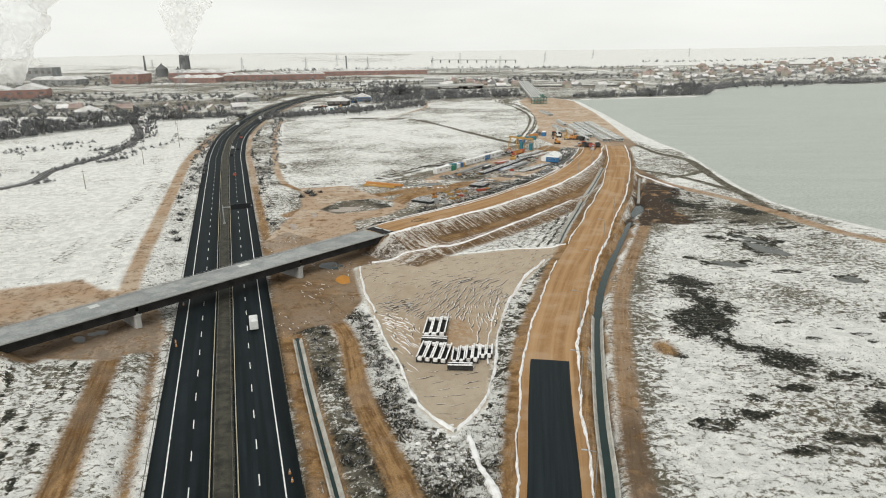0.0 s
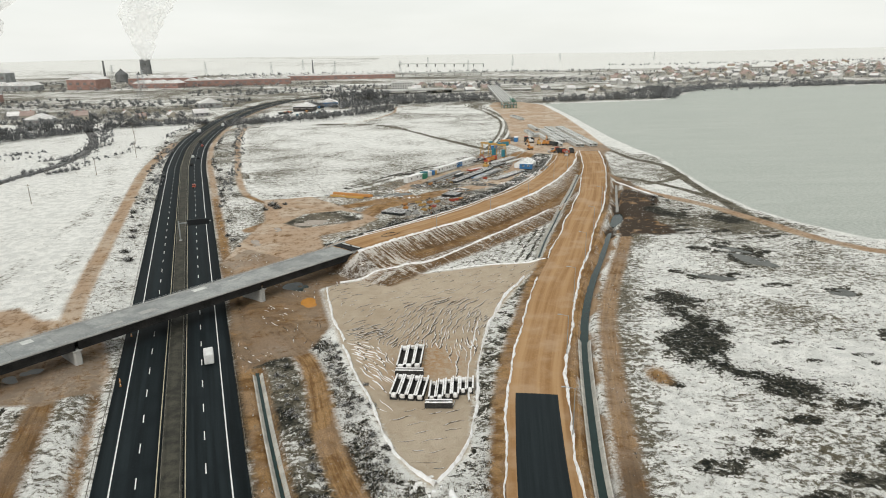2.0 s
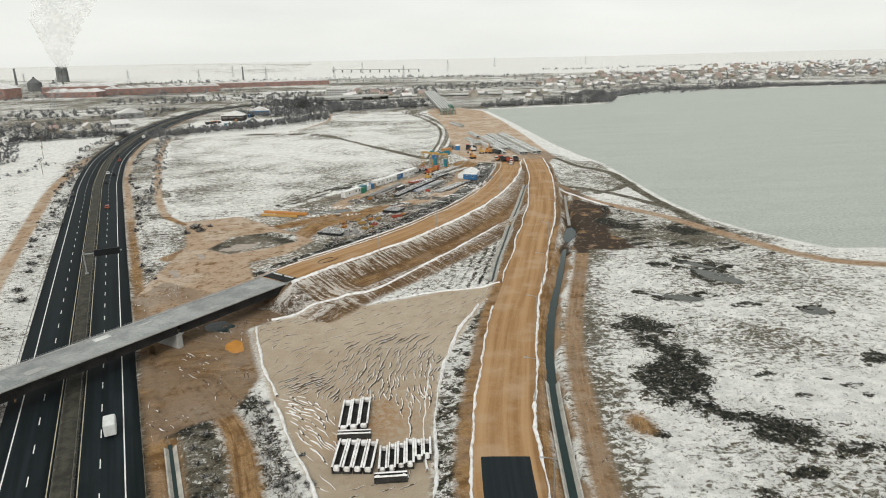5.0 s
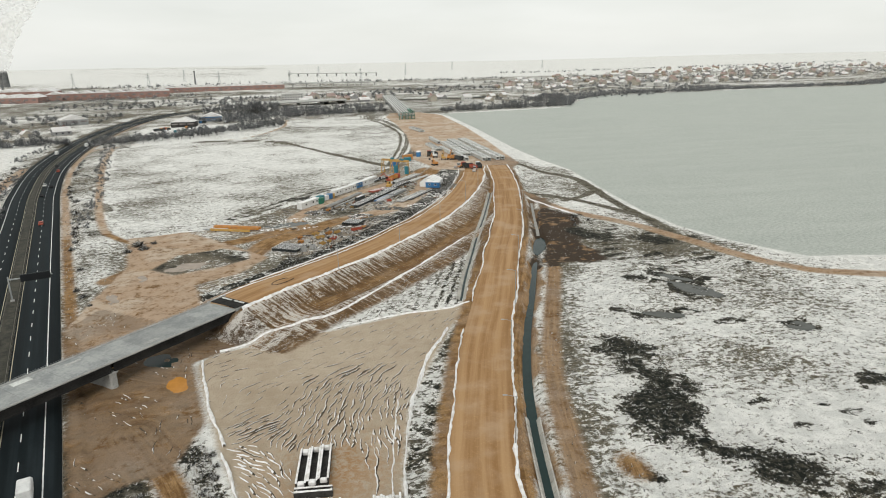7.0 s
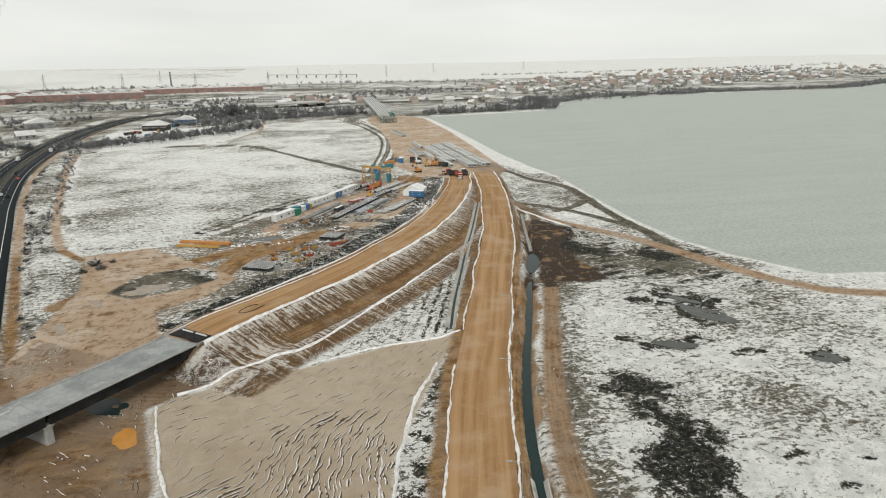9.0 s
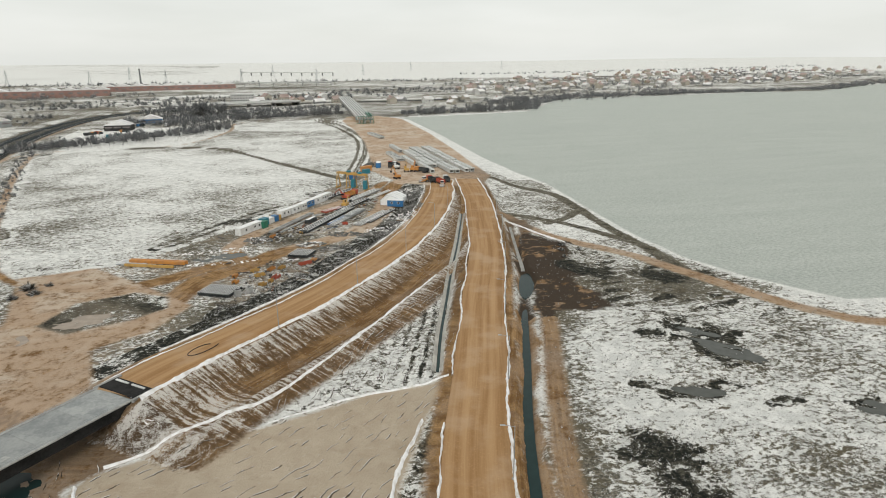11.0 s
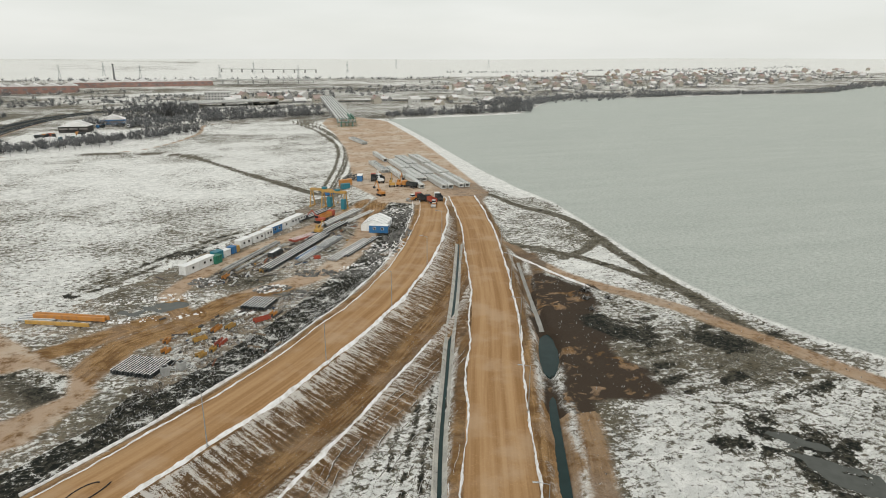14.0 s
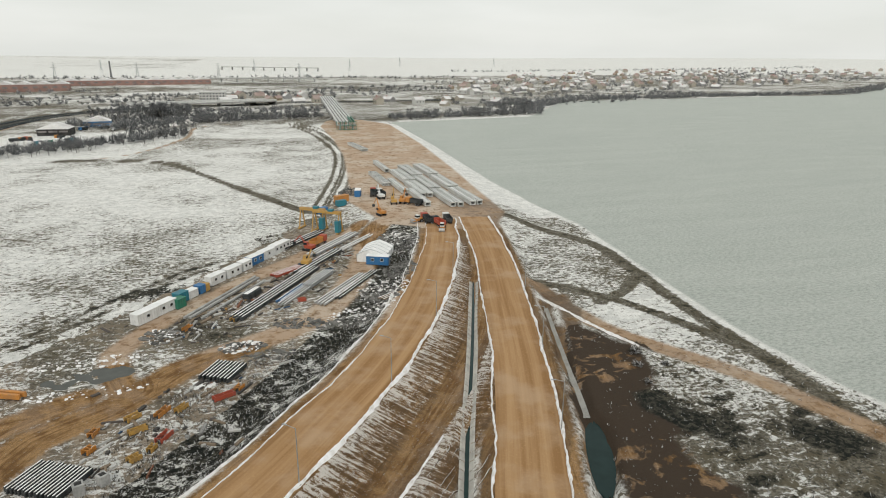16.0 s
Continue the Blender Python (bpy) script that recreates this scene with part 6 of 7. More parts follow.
build_rubble("rubble", [(72, 380, 7, 12, 1.6, 420), (66, 350, 5, 9, 1.0, 260), (56, 332, 6, 9, 0.8, 260), (67.5, 457, 5, 7, 3.0, 220), (3, 322, 4.5, 5, 1.0, 160), (21, 311, 5, 3, 1.0, 110),
                        (34, 321, 6, 3, 0.6, 120), (46, 318, 8, 4, 0.6, 160), (26, 305, 7, 3, 0.4, 100)], M_RUBBLE, "dark broken stone and site rubble dusted with frost", 21)
build_rubble("snow_lumps", [(72, 380, 7, 12, 1.7, 130), (58, 336, 7, 12, 0.9, 200), (21, 311, 5, 3, 1.1, 90), (3, 322, 4.5, 5, 1.0, 60), (50, 322, 9, 6, 0.5, 120), (-10, 312, 12, 3, 0.3, 110), (-8, 298, 12, 2, 0.3, 60),
                            (0, 92, 5, 8, 0.3, 90), (-96, 118, 8, 6, 0.3, 140)], M_SNOW, "lumps of old snow on rough ground", 22, 0.12, 0.5)


def scatter(count, seed, test, box_):
    rng = np.random.RandomState(seed)
    x = box_[0] + rng.rand(count) * (box_[1] - box_[0])
    y = box_[2] + rng.rand(count) * (box_[3] - box_[2])
    keep = test(x, y)
    return x[keep], y[keep], rng


def build_tufts(name, count, seed, test, box_, material, label, size, blades, spread, category):
    """Clumps of narrow blades or twigs."""
    x, y, rng = scatter(count, seed, test, box_)
    z = land(x, y)[0]
    n = len(x)
    s = (size[0] + (size[1] - size[0]) * rng.rand(n) ** 2)[:, None]
    a = rng.rand(n, blades) * math.tau
    lean = rng.rand(n, blades) * spread
    base = np.stack([x[:, None] + s * 0.45 * (rng.rand(n, blades) - 0.5), y[:, None] + s * 0.45 * (rng.rand(n, blades) - 0.5), np.repeat(z[:, None] - 0.05, blades, 1)], 2)
    up = s * (0.5 + 0.6 * rng.rand(n, blades))
    tip = base + np.stack([np.cos(a) * lean * s, np.sin(a) * lean * s, up], 2)
    wide = np.stack([-np.sin(a), np.cos(a), np.zeros_like(a)], 2) * (s * 0.10)[:, :, None]
    tri = np.stack([base - wide, base + wide, tip], 2).reshape(-1, 3)
    f = np.arange(len(tri)).reshape(-1, 3)
    me = mesh_from(name, tri, f, material)
    tagged(new(name, me), label, category, kind="stuff")


def east_scrub(x, y):
    dh, lh, _ = nearest(x, y, HAUL, 200)
    dark = nearest(x, y, DARK, 60)[0]
    ok = (lh > 14) & (area(x, y, CROP, 60) > 3)
    chance = np.where(dark < 9, 0.9, 0.16 + 0.22 * (wobble(x, y, 11, 4) > 0.15))
    return ok & (np.random.RandomState(3).rand(len(x)) < chance)


def verge_scrub(x, y):
    dm = nearest(x, y, MOTORWAY, 40)[0]
    ok = (dm > 13.3) & (dm < 24) & (nearest(x, y, SERVICE_R, 10)[0] > 2.8) & (nearest(x, y, SERVICE_L, 10)[0] > 3) & (nearest(x, y, CDITCH_R, 10)[0] > 1.3)
    return ok & (area(x, y, UNDER, 40) > 0) & (area(x, y, WESTYARD, 40) > 0) & (area(x, y, LEFTYARD, 40) > 0)


def strip_scrub(x, y):
    a = (nearest(x, y, SERVICE_R, 30)[1] > 2.6) & (nearest(x, y, SERVICE_R, 30)[1] < 25) & (area(x, y, MUD, 40) > 1.5) & (nearest(x, y, HAUL, 40)[1] < -8)
    return a & (area(x, y, UNDER, 40) > 1)


def yard_scrub(x, y):
    lr = nearest(x, y, RAMP, 40)[1]
    return (lr < -8.5) & (nearest(x, y, YARD_TRACK, 20)[0] > 4) & ((area(x, y, SCRUB, 30) < 0) | (lr > -13) & (lr < 0)) & (area(x, y, WESTYARD, 30) > 0)


build_tufts("scrub_grass", 26000, 31, east_scrub, (28, 140, 75, 300), M_BUSH, "dark frost-bitten reeds and low scrub", (0.2, 0.6), 7, 1.2, "scrub")
build_tufts("verge_grass", 26000, 32, verge_scrub, (-150, -5, 75, 420), M_TUFT, "frosted dead grass on the motorway verge", (0.25, 0.7), 7, 1.1, "grass")
build_tufts("bank_grass", 16000, 33, strip_scrub, (-30, 16, 70, 165), M_TUFT, "frosted dead grass and weeds on the bank", (0.25, 0.7), 8, 1.1, "grass")
build_tufts("yard_weeds", 42000, 34, yard_scrub, (-20, 80, 225, 380), M_BUSH, "frosted dark weeds beside the ramp", (0.2, 0.75), 6, 1.1, "weeds")
build_tufts("ramp_weeds", 26000, 37, lambda x, y: (lambda n, q: (n[1] > 7) & (n[1] < 24) & (n[2] < 190) & (q[1] < -6.5) & (area(x, y, MUD, 30) > 1))(nearest(x, y, RAMP, 40), nearest(x, y, HAUL, 60)), (-15, 95, 195, 350), M_TUFT, "sparse dead weeds on the embankment", (0.12, 0.32), 5, 1.3, "weeds")


def build_clutter():
    """Loose planks, offcuts and boxes scattered over the yard."""
    rng = np.random.RandomState(44)
    m = Nodes("mixed_site_debris", 0.8, 0, 0.2)
    r = m.island()
    ramp = m.t.nodes.new("ShaderNodeValToRGB")
    ramp.color_ramp.interpolation = "CONSTANT"
    tints = [(0.0, (0.55, 0.55, 0.53)), (0.3, (0.05, 0.05, 0.05)), (0.55, (0.22, 0.17, 0.12)), (0.75, (0.09, 0.08, 0.075)), (0.86, (0.22, 0.09, 0.05)), (0.89, (0.03, 0.08, 0.15)), (0.91, (0.30, 0.30, 0.29)), (0.98, (0.40, 0.22, 0.06))]
    ramp.color_ramp.elements[0].color = (*tints[0][1], 1)
    ramp.color_ramp.elements[1].position, ramp.color_ramp.elements[1].color = tints[1][0], (*tints[1][1], 1)
    for at, tint in tints[2:]:
        ramp.color_ramp.elements.new(at).color = (*tint, 1)
    m.put(ramp.inputs[0], r)
    mat = m.done(m.mix(m.math("MULTIPLY", m.noise(3, 4), 0.4), ramp.outputs[0], (0.10, 0.085, 0.07)))
    spots = []
    for k in range(620):
        u, v = rng.rand(), rng.randn() * (7 if k % 3 else 2.5)
        x, y = 4 + u * 54 + v * 0.8, 318 + u * 66 - v * 0.6
        if k % 5 == 0:
            x, y = -6 + rng.rand() * 28, 268 + rng.rand() * 30
        spots.append((x, y))
    xs, ys = np.array([p[0] for p in spots]), np.array([p[1] for p in spots])
    zs = land(xs, ys)[0]
    track = np.minimum(nearest(xs, ys, YARD_TRACK, 40)[0], nearest(xs, ys, YARD_LOOP, 40)[0])
    cube = np.array([(a, b, c) for a in (-1, 1) for b in (-1, 1) for c in (-1, 1)], float) / 2
    quad = np.array([(0, 1, 3, 2), (4, 6, 7, 5), (0, 4, 5, 1), (2, 3, 7, 6), (0, 2, 6, 4), (1, 5, 7, 3)])
    verts, faces = [], []
    for k in range(len(spots)):
        if track[k] < 4:
            continue
        long = rng.uniform(0.4, 4.5) if rng.rand() < 0.5 else rng.uniform(0.3, 1.2)
        c = cube * np.array([long, rng.uniform(0.15, 0.7), rng.uniform(0.12, 0.6)])
        a = 0.95 + rng.randn() * (0.25 if rng.rand() < 0.6 else 1.2)
        turn = np.array([[math.cos(a), math.sin(a), 0], [-math.sin(a), math.cos(a), 0], [0, 0, 1]])
        faces.append(quad + 8 * len(verts))
        verts.append(c @ turn + np.array([xs[k], ys[k], zs[k] + 0.15]))
    tagged(new("site_clutter", mesh_from("site_clutter", np.vstack(verts), np.vstack(faces), mat)), "loose planks, steel offcuts and boxes strewn over the yard", "clutter", kind="stuff")


build_clutter()


def shrub_mesh(seed, r):
    """A rounded shrub of bare twigs, with gaps."""
    rng = np.random.RandomState(seed)
    n = 260
    d = rng.randn(n, 3)
    d[:, 2] = np.abs(d[:, 2]) * 0.9 + 0.15
    d /= np.linalg.norm(d, axis=1)[:, None]
    lump = 1 + 0.35 * np.sin(d[:, 0] * 4 + seed) * np.cos(d[:, 1] * 5)
    tip = d * (r * lump * rng.uniform(0.55, 1.05, n))[:, None]
    root = tip * rng.uniform(0.1, 0.5, n)[:, None]
    side = np.cross(d, rng.randn(n, 3))
    side /= np.linalg.norm(side, axis=1)[:, None]
    side *= r * 0.045
    tri = np.stack([root - side, root + side, tip], 1).reshape(-1, 3)
    return mesh_from("twigs", tri, np.arange(3 * n).reshape(-1, 3), M_BUSH)


SHRUBS = [shrub_mesh(k, 1.0) for k in range(4)]


def shrub(x, y, r, k, label="bare dark shrub with frosted twigs"):
    ob = thing("shrub", x, y, k * 47, label, "shrub", "shrubs on the verges", None, SHRUBS[k % 4])
    ob.scale = (r, r, r * 0.9)


rng_s = random.Random(8)
for k in range(34):
    s0 = 215 + k * 9 + rng_s.uniform(-3, 3)
    x, y, a = along_line(MOTORWAY, s0)
    for off in (rng_s.uniform(15, 19), -rng_s.uniform(15, 20)):
        if rng_s.random() < 0.85:
            shrub(x + math.sin(a) * off, y - math.cos(a) * off, rng_s.uniform(0.9, 2.3), k)
for k in range(46):
    y = rng_s.uniform(84, 150)
    x0 = np.interp(y, [81, 110, 139], [-5.8, -16, -23])
    shrub(x0 + rng_s.uniform(4, 10) * (0.6 + 0.4 * (y < 130)), y, rng_s.uniform(0.5, 1.1), k)
for k in range(26):
    y = rng_s.uniform(84, 140)
    shrub(np.interp(y, [81, 139], [-11.5, -29]) + rng_s.uniform(-1.5, 2.0), y, rng_s.uniform(0.5, 1.0), k)
for k, (x, y, r) in enumerate(((-60, 288, 3.0), (-57, 283, 2.4), (-62, 281, 2.0), (-55, 290, 1.5), (104, 285, 2.2), (101, 279, 1.6), (99, 272, 1.4), (107, 278, 1.4))):
    shrub(x, y, r, k)

# ---- trees and woods ----


def tree_meshes(seed, tall):
    """A bare winter tree: tapered trunk with limbs, and a ragged crown of fine twigs."""
    rng = random.Random(seed)
    bm = bmesh.new()
    rod(bm, (0, 0, -0.3), (0.1 * tall * 0.2, 0, tall * 0.5), tall * 0.017, tall * 0.010, 6)
    tips = []

    def limb(a, direction, long, r, depth):
        b = a + direction * long
        rod(bm, a, b, r, r * 0.55, 4)
        if depth == 0:
            tips.append((a, b))
            return
        for _ in range(3):
            turn = Vector((rng.uniform(-1, 1), rng.uniform(-1, 1), rng.uniform(0.0, 0.9)))
            limb(a.lerp(b, rng.uniform(0.55, 1.0)), (direction + turn * 0.75).normalized(), long * rng.uniform(0.55, 0.75), r * 0.5, depth - 1)

    for k in range(6):
        a = k * 1.9 + rng.uniform(-0.4, 0.4)
        limb(Vector((0.02 * tall, 0, tall * (0.16 + 0.065 * k))), Vector((math.cos(a) * 0.7, math.sin(a) * 0.7, 0.8)).normalized(), tall * 0.27, tall * 0.006, 2)
    trunk = bpy.data.meshes.new("trunk")
    bm.to_mesh(trunk)
    bm.free()
    trunk.materials.append(M_BARK)
    verts, faces = [], []
    for a, b in tips:
        for _ in range(16):
            p = a.lerp(b, rng.uniform(0.2, 1.0))
            d = ((b - a).normalized() + Vector((rng.uniform(-1, 1), rng.uniform(-1, 1), rng.uniform(-0.5, 1)))).normalized()
            q = p + d * tall * rng.uniform(0.08, 0.2)
            w = d.cross(Vector((rng.uniform(-1, 1), rng.uniform(-1, 1), rng.uniform(-1, 1)))).normalized() * tall * 0.006
            n = len(verts)
            verts += [p - w, p + w, q]
            faces.append((n, n + 1, n + 2))
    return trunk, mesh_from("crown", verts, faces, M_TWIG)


TREES = [tree_meshes(40 + k, 10.0) for k in range(5)]


def tree(x, y, tall, k):
    root = thing("tree", x, y, k * 61, "bare winter tree with fine frosted twigs greyed for haze", "tree", "bare trees round the fields")
    root.scale = (tall / 10,) * 3
    trunk, crown = TREES[k % 5]
    part("trunk", trunk, None, root)
    part("crown", crown, None, root)


rng_t = random.Random(12)


def band(points, wide, count, lo, hi):
    """Trees along a line, scattered to both sides."""
    line = spline(points, 10)
    total = lengths(line)[-1]
    for k in range(count):
        x, y, a = along_line(line, rng_t.uniform(0, total - 1))
        off = rng_t.uniform(-wide, wide)
        tree(x + math.sin(a) * off, y - math.cos(a) * off, rng_t.uniform(lo, hi), rng_t.randrange(50))


band([(-150, 590), (-112, 615), (-60, 655), (-18, 700)], 9, 46, 6, 10)
band([(-60, 690), (-24, 720), (-22, 760)], 10, 16, 7, 12)
band([(-90, 800), (-50, 850), (-20, 820)], 22, 40, 10, 17)
band([(-18, 780), (20, 808), (90, 806)], 12, 34, 6, 11)
band([(158, 780), (220, 792), (300, 800)], 12, 36, 6, 11)
band([(290, 830), (330, 870)], 16, 22, 8, 14)
band([(-350, 455), (-306, 525), (-269, 582), (-203, 624)], 9, 50, 8, 15)
band([(-470, 520), (-330, 560), (-250, 580)], 20, 26, 9, 15)
for x, y, h in ((-253, 392, 6), (-226, 330, 3.5), (-262, 420, 4), (-197, 372, 3), (-190, 470, 5), (-204, 448, 4), (-222, 480, 4)):
    tree(x, y, h, int(h * 3))


def build_woods(name, spots, seed, label, lo=5.0, hi=10.0, twigs=75):
    """Far woods and hedges: many small bare crowns in one mesh. spots: (ax, ay, bx, by, half width, count)."""
    rng = np.random.RandomState(seed)
    xs, ys = [], []
    for ax, ay, bx, by, wide, count in spots:
        u, v = rng.rand(count), (rng.rand(count) - 0.5) * 2 * wide
        d = np.array((bx - ax, by - ay)) / math.hypot(bx - ax, by - ay)
        xs.append(ax + u * (bx - ax) - d[1] * v)
        ys.append(ay + u * (by - ay) + d[0] * v)
    x, y = np.concatenate(xs), np.concatenate(ys)
    z = land(x, y)[0]
    n = len(x)
    h = (lo + (hi - lo) * rng.rand(n) ** 1.5)[:, None, None]
    d = rng.randn(n, twigs, 3)
    d[:, :, 2] = np.abs(d[:, :, 2]) + 0.1
    d /= np.linalg.norm(d, axis=2)[:, :, None]
    foot = np.stack([x, y, z], 1)[:, None, :] + np.array([0, 0, 1.0]) * h * 0.12
    tip = foot + d * h * (0.35 + 0.55 * rng.rand(n, twigs, 1)) * np.array([0.62, 0.62, 0.95])
    root = foot + (tip - foot) * (0.15 + 0.4 * rng.rand(n, twigs, 1))
    side = np.cross(d, rng.randn(n, twigs, 3))
    side /= np.linalg.norm(side, axis=2)[:, :, None]
    side *= h * 0.024
    tri = np.stack([root - side, root + side, tip], 2).reshape(-1, 3)
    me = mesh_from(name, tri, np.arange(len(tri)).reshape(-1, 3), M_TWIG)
    tagged(new(name, me), label, "woods", kind="stuff")


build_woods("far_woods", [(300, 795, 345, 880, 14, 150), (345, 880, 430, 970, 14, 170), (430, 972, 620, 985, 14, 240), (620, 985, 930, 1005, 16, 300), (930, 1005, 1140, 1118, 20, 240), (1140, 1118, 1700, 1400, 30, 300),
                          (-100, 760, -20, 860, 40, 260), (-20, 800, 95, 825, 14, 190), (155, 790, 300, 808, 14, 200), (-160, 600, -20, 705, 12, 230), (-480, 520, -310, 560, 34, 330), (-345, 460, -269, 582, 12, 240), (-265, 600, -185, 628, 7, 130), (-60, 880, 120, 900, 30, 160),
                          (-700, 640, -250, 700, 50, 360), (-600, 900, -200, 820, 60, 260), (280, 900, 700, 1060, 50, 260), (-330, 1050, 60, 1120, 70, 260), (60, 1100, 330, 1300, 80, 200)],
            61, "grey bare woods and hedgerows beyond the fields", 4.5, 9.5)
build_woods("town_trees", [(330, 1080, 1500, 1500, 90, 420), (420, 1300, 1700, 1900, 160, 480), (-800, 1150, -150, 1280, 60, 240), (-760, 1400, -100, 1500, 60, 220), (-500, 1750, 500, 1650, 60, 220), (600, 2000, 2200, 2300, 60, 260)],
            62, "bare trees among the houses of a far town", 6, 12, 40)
build_woods("railway_bushes", [(-213, 340, -206, 416, 6, 60), (-206, 416, -228, 505, 7, 90), (-228, 505, -330, 740, 10, 180), (-196, 380, -185, 470, 5, 40), (-226, 420, -216, 436, 3, 26), (-199, 376, -188, 392, 3, 30), (-262, 590, -214, 478, 7, 120), (-200, 314, -195, 324, 2, 14), (-284, 430, -244, 462, 5, 40), (-290, 300, -220, 320, 6, 30), (-320, 400, -230, 440, 6, 50)],
            63, "dark bushes along the railway bend", 1.5, 4.0)
build_woods("motorway_bushes", [(-148, 395, -172, 500, 3, 90), (-186, 520, -196, 640, 4, 70), (-108, 425, -136, 545, 4, 90), (-136, 545, -155, 640, 4, 60), (-116, 300, -140, 380, 2.5, 50), (-88, 320, -106, 420, 2.5, 60)],
            64, "bare bushes on the motorway embankment", 1.2, 3.2)

# ---- railway ----
M_BALLAST = plain("railway_ballast", (0.05, 0.048, 0.046), (0.15, 0.145, 0.14), 1.5)
structure("railway_bed", strip("railway_bed", RAIL, [(-3.6, -0.2), (-2.2, 0.55), (2.2, 0.55), (3.6, -0.2)], M_BALLAST, lambda p, s: height(p[0], p[1])), "dark gravel railway bed curving through the snow", "railway")
for off in (-0.75, 0.75):
    structure("rail", strip("rail", RAIL, [(off - 0.06, 0.56), (off - 0.05, 0.72), (off + 0.05, 0.72), (off + 0.06, 0.56)], M_STEEL, lambda p, s: height(p[0], p[1])), "steel rail on the gravel bed", "rail")

# ---- houses of the far town ----
M_WALLS = [plain("plaster_" + n, tuple(c * 0.8 for c in col), col, 0.6) for n, col in (("cream", (0.42, 0.39, 0.33)), ("white", (0.55, 0.55, 0.53)), ("ochre", (0.36, 0.29, 0.20)), ("grey", (0.30, 0.30, 0.30)))]
M_TILES = plain("snowy_roof_tiles", (0.55, 0.54, 0.53), (0.76, 0.76, 0.75), 0.35)
# Red paled towards grey: distance haze is put into the tile colour.
M_REDTILE = plain("haze_pale_red_tiles", (0.27, 0.20, 0.175), (0.40, 0.33, 0.30), 0.5)


def house_meshes(long, wide, tall, pitch):
    body = box(bmesh.new(), 0, 0, tall / 2 - 0.3, long, wide, tall + 0.6)
    for e in (-1, 1):
        a = [body.verts.new((e * long / 2, -wide / 2, tall)), body.verts.new((e * long / 2, wide / 2, tall)), body.verts.new((e * long / 2, 0, tall + pitch))]
        body.faces.new(a if e > 0 else a[::-1])
    roof = bmesh.new()
    for sy in (-1, 1):
        x, y0, z0 = long / 2 + 0.4, sy * (wide / 2 + 0.5), tall - 0.25
        q = [(-x, y0, z0), (x, y0, z0), (x, 0, tall + pitch + 0.1), (-x, 0, tall + pitch + 0.1)]
        lo = [roof.verts.new(p) for p in q]
        hi = [roof.verts.new((p[0], p[1], p[2] + 0.25)) for p in q]
        roof.faces.new(hi)
        roof.faces.new(lo[::-1])
        for j in range(4):
            roof.faces.new((lo[j], lo[(j + 1) % 4], hi[(j + 1) % 4], hi[j]))
    bmesh.ops.recalc_face_normals(roof, faces=roof.faces)
    return body, roof


def house(long, wide, tall, pitch, wall, tiles, label):
    root = tagged(new("house"), label, "house", "houses of the far town")
    body, roof = house_meshes(long, wide, tall, pitch)
    part("wall", body, wall, root)
    r = part("roof", roof, tiles, root)
    part("chimney", box(bmesh.new(), long * 0.2, wide * 0.15, tall + pitch + 0.3, 0.7, 0.7, 1.6), M_RED, r)
    for k in range(2 if long < 11 else 3):
        for sy in (-1, 1):
            part("window", box(bmesh.new(), -long / 2 + (k + 0.5) * long / (2 if long < 11 else 3), sy * wide / 2, tall * 0.55, 1.3, 0.12, 1.4), M_GLASS, root)
    part("door", box(bmesh.new(), long / 2, 0, 1.05, 0.12, 1.0, 2.1), M_WOOD, root)
    return root


HOUSES = [house(10, 8, 3.2, 3.0, M_WALLS[0], M_TILES, "cream plastered house under a snowy gable roof"), house(13, 9, 5.6, 3.2, M_WALLS[1], M_TILES, "white two-storey house under a snowy gable roof"),
          house(9, 7, 3.0, 2.6, M_WALLS[2], M_REDTILE, "ochre house with a red tiled gable roof"), house(15, 9, 3.6, 3.4, M_WALLS[3], M_TILES, "long grey house under a snowy gable roof"),
          house(12, 10, 6.0, 3.6, M_WALLS[0], M_REDTILE, "cream two-storey house with a red tiled roof")]
TOWN = [(300, 1150), (360, 1060), (500, 1100), (725, 1135), (1078, 1255), (1535, 1440), (2200, 2020), (1425, 2100), (905, 1900), (538, 1600)]


def build_town():
    rng = np.random.RandomState(77)
    spots = []
    tries = 0
    while len(spots) < 230 and tries < 9000:
        tries += 1
        x, y = 300 + 1900 * rng.rand(), 1060 + 1040 * rng.rand() ** 1.3
        if inside(x, y, TOWN) and all((x - a) ** 2 + (y - b) ** 2 > 20 ** 2 for a, b in spots):
            spots.append((x, y))
    spots += [(-40 + 9 * k + 4 * math.sin(k * 5), 1040 + 40 * math.sin(k * 2.1)) for k in range(5, 18)] + [(180 + 23 * k, 960 + 50 * math.sin(k * 1.7)) for k in range(7)]
    spots += [(-420 + 26 * k, 690 + 22 * math.sin(k * 2.7)) for k in range(9)]
    xs, ys = np.array([p[0] for p in spots]), np.array([p[1] for p in spots])
    zs = land(xs, ys)[0]
    for k, (x, y) in enumerate(spots):
        m = Matrix.Translation((x, y, float(zs[k]))) @ Matrix.Rotation(0.35 + rng.choice([0, math.pi / 2]) + rng.uniform(-0.25, 0.25), 4, "Z")
        if k < len(HOUSES):
            HOUSES[k].matrix_world = m
        else:
            copy_thing(HOUSES[rng.randint(len(HOUSES))], m)


build_town()

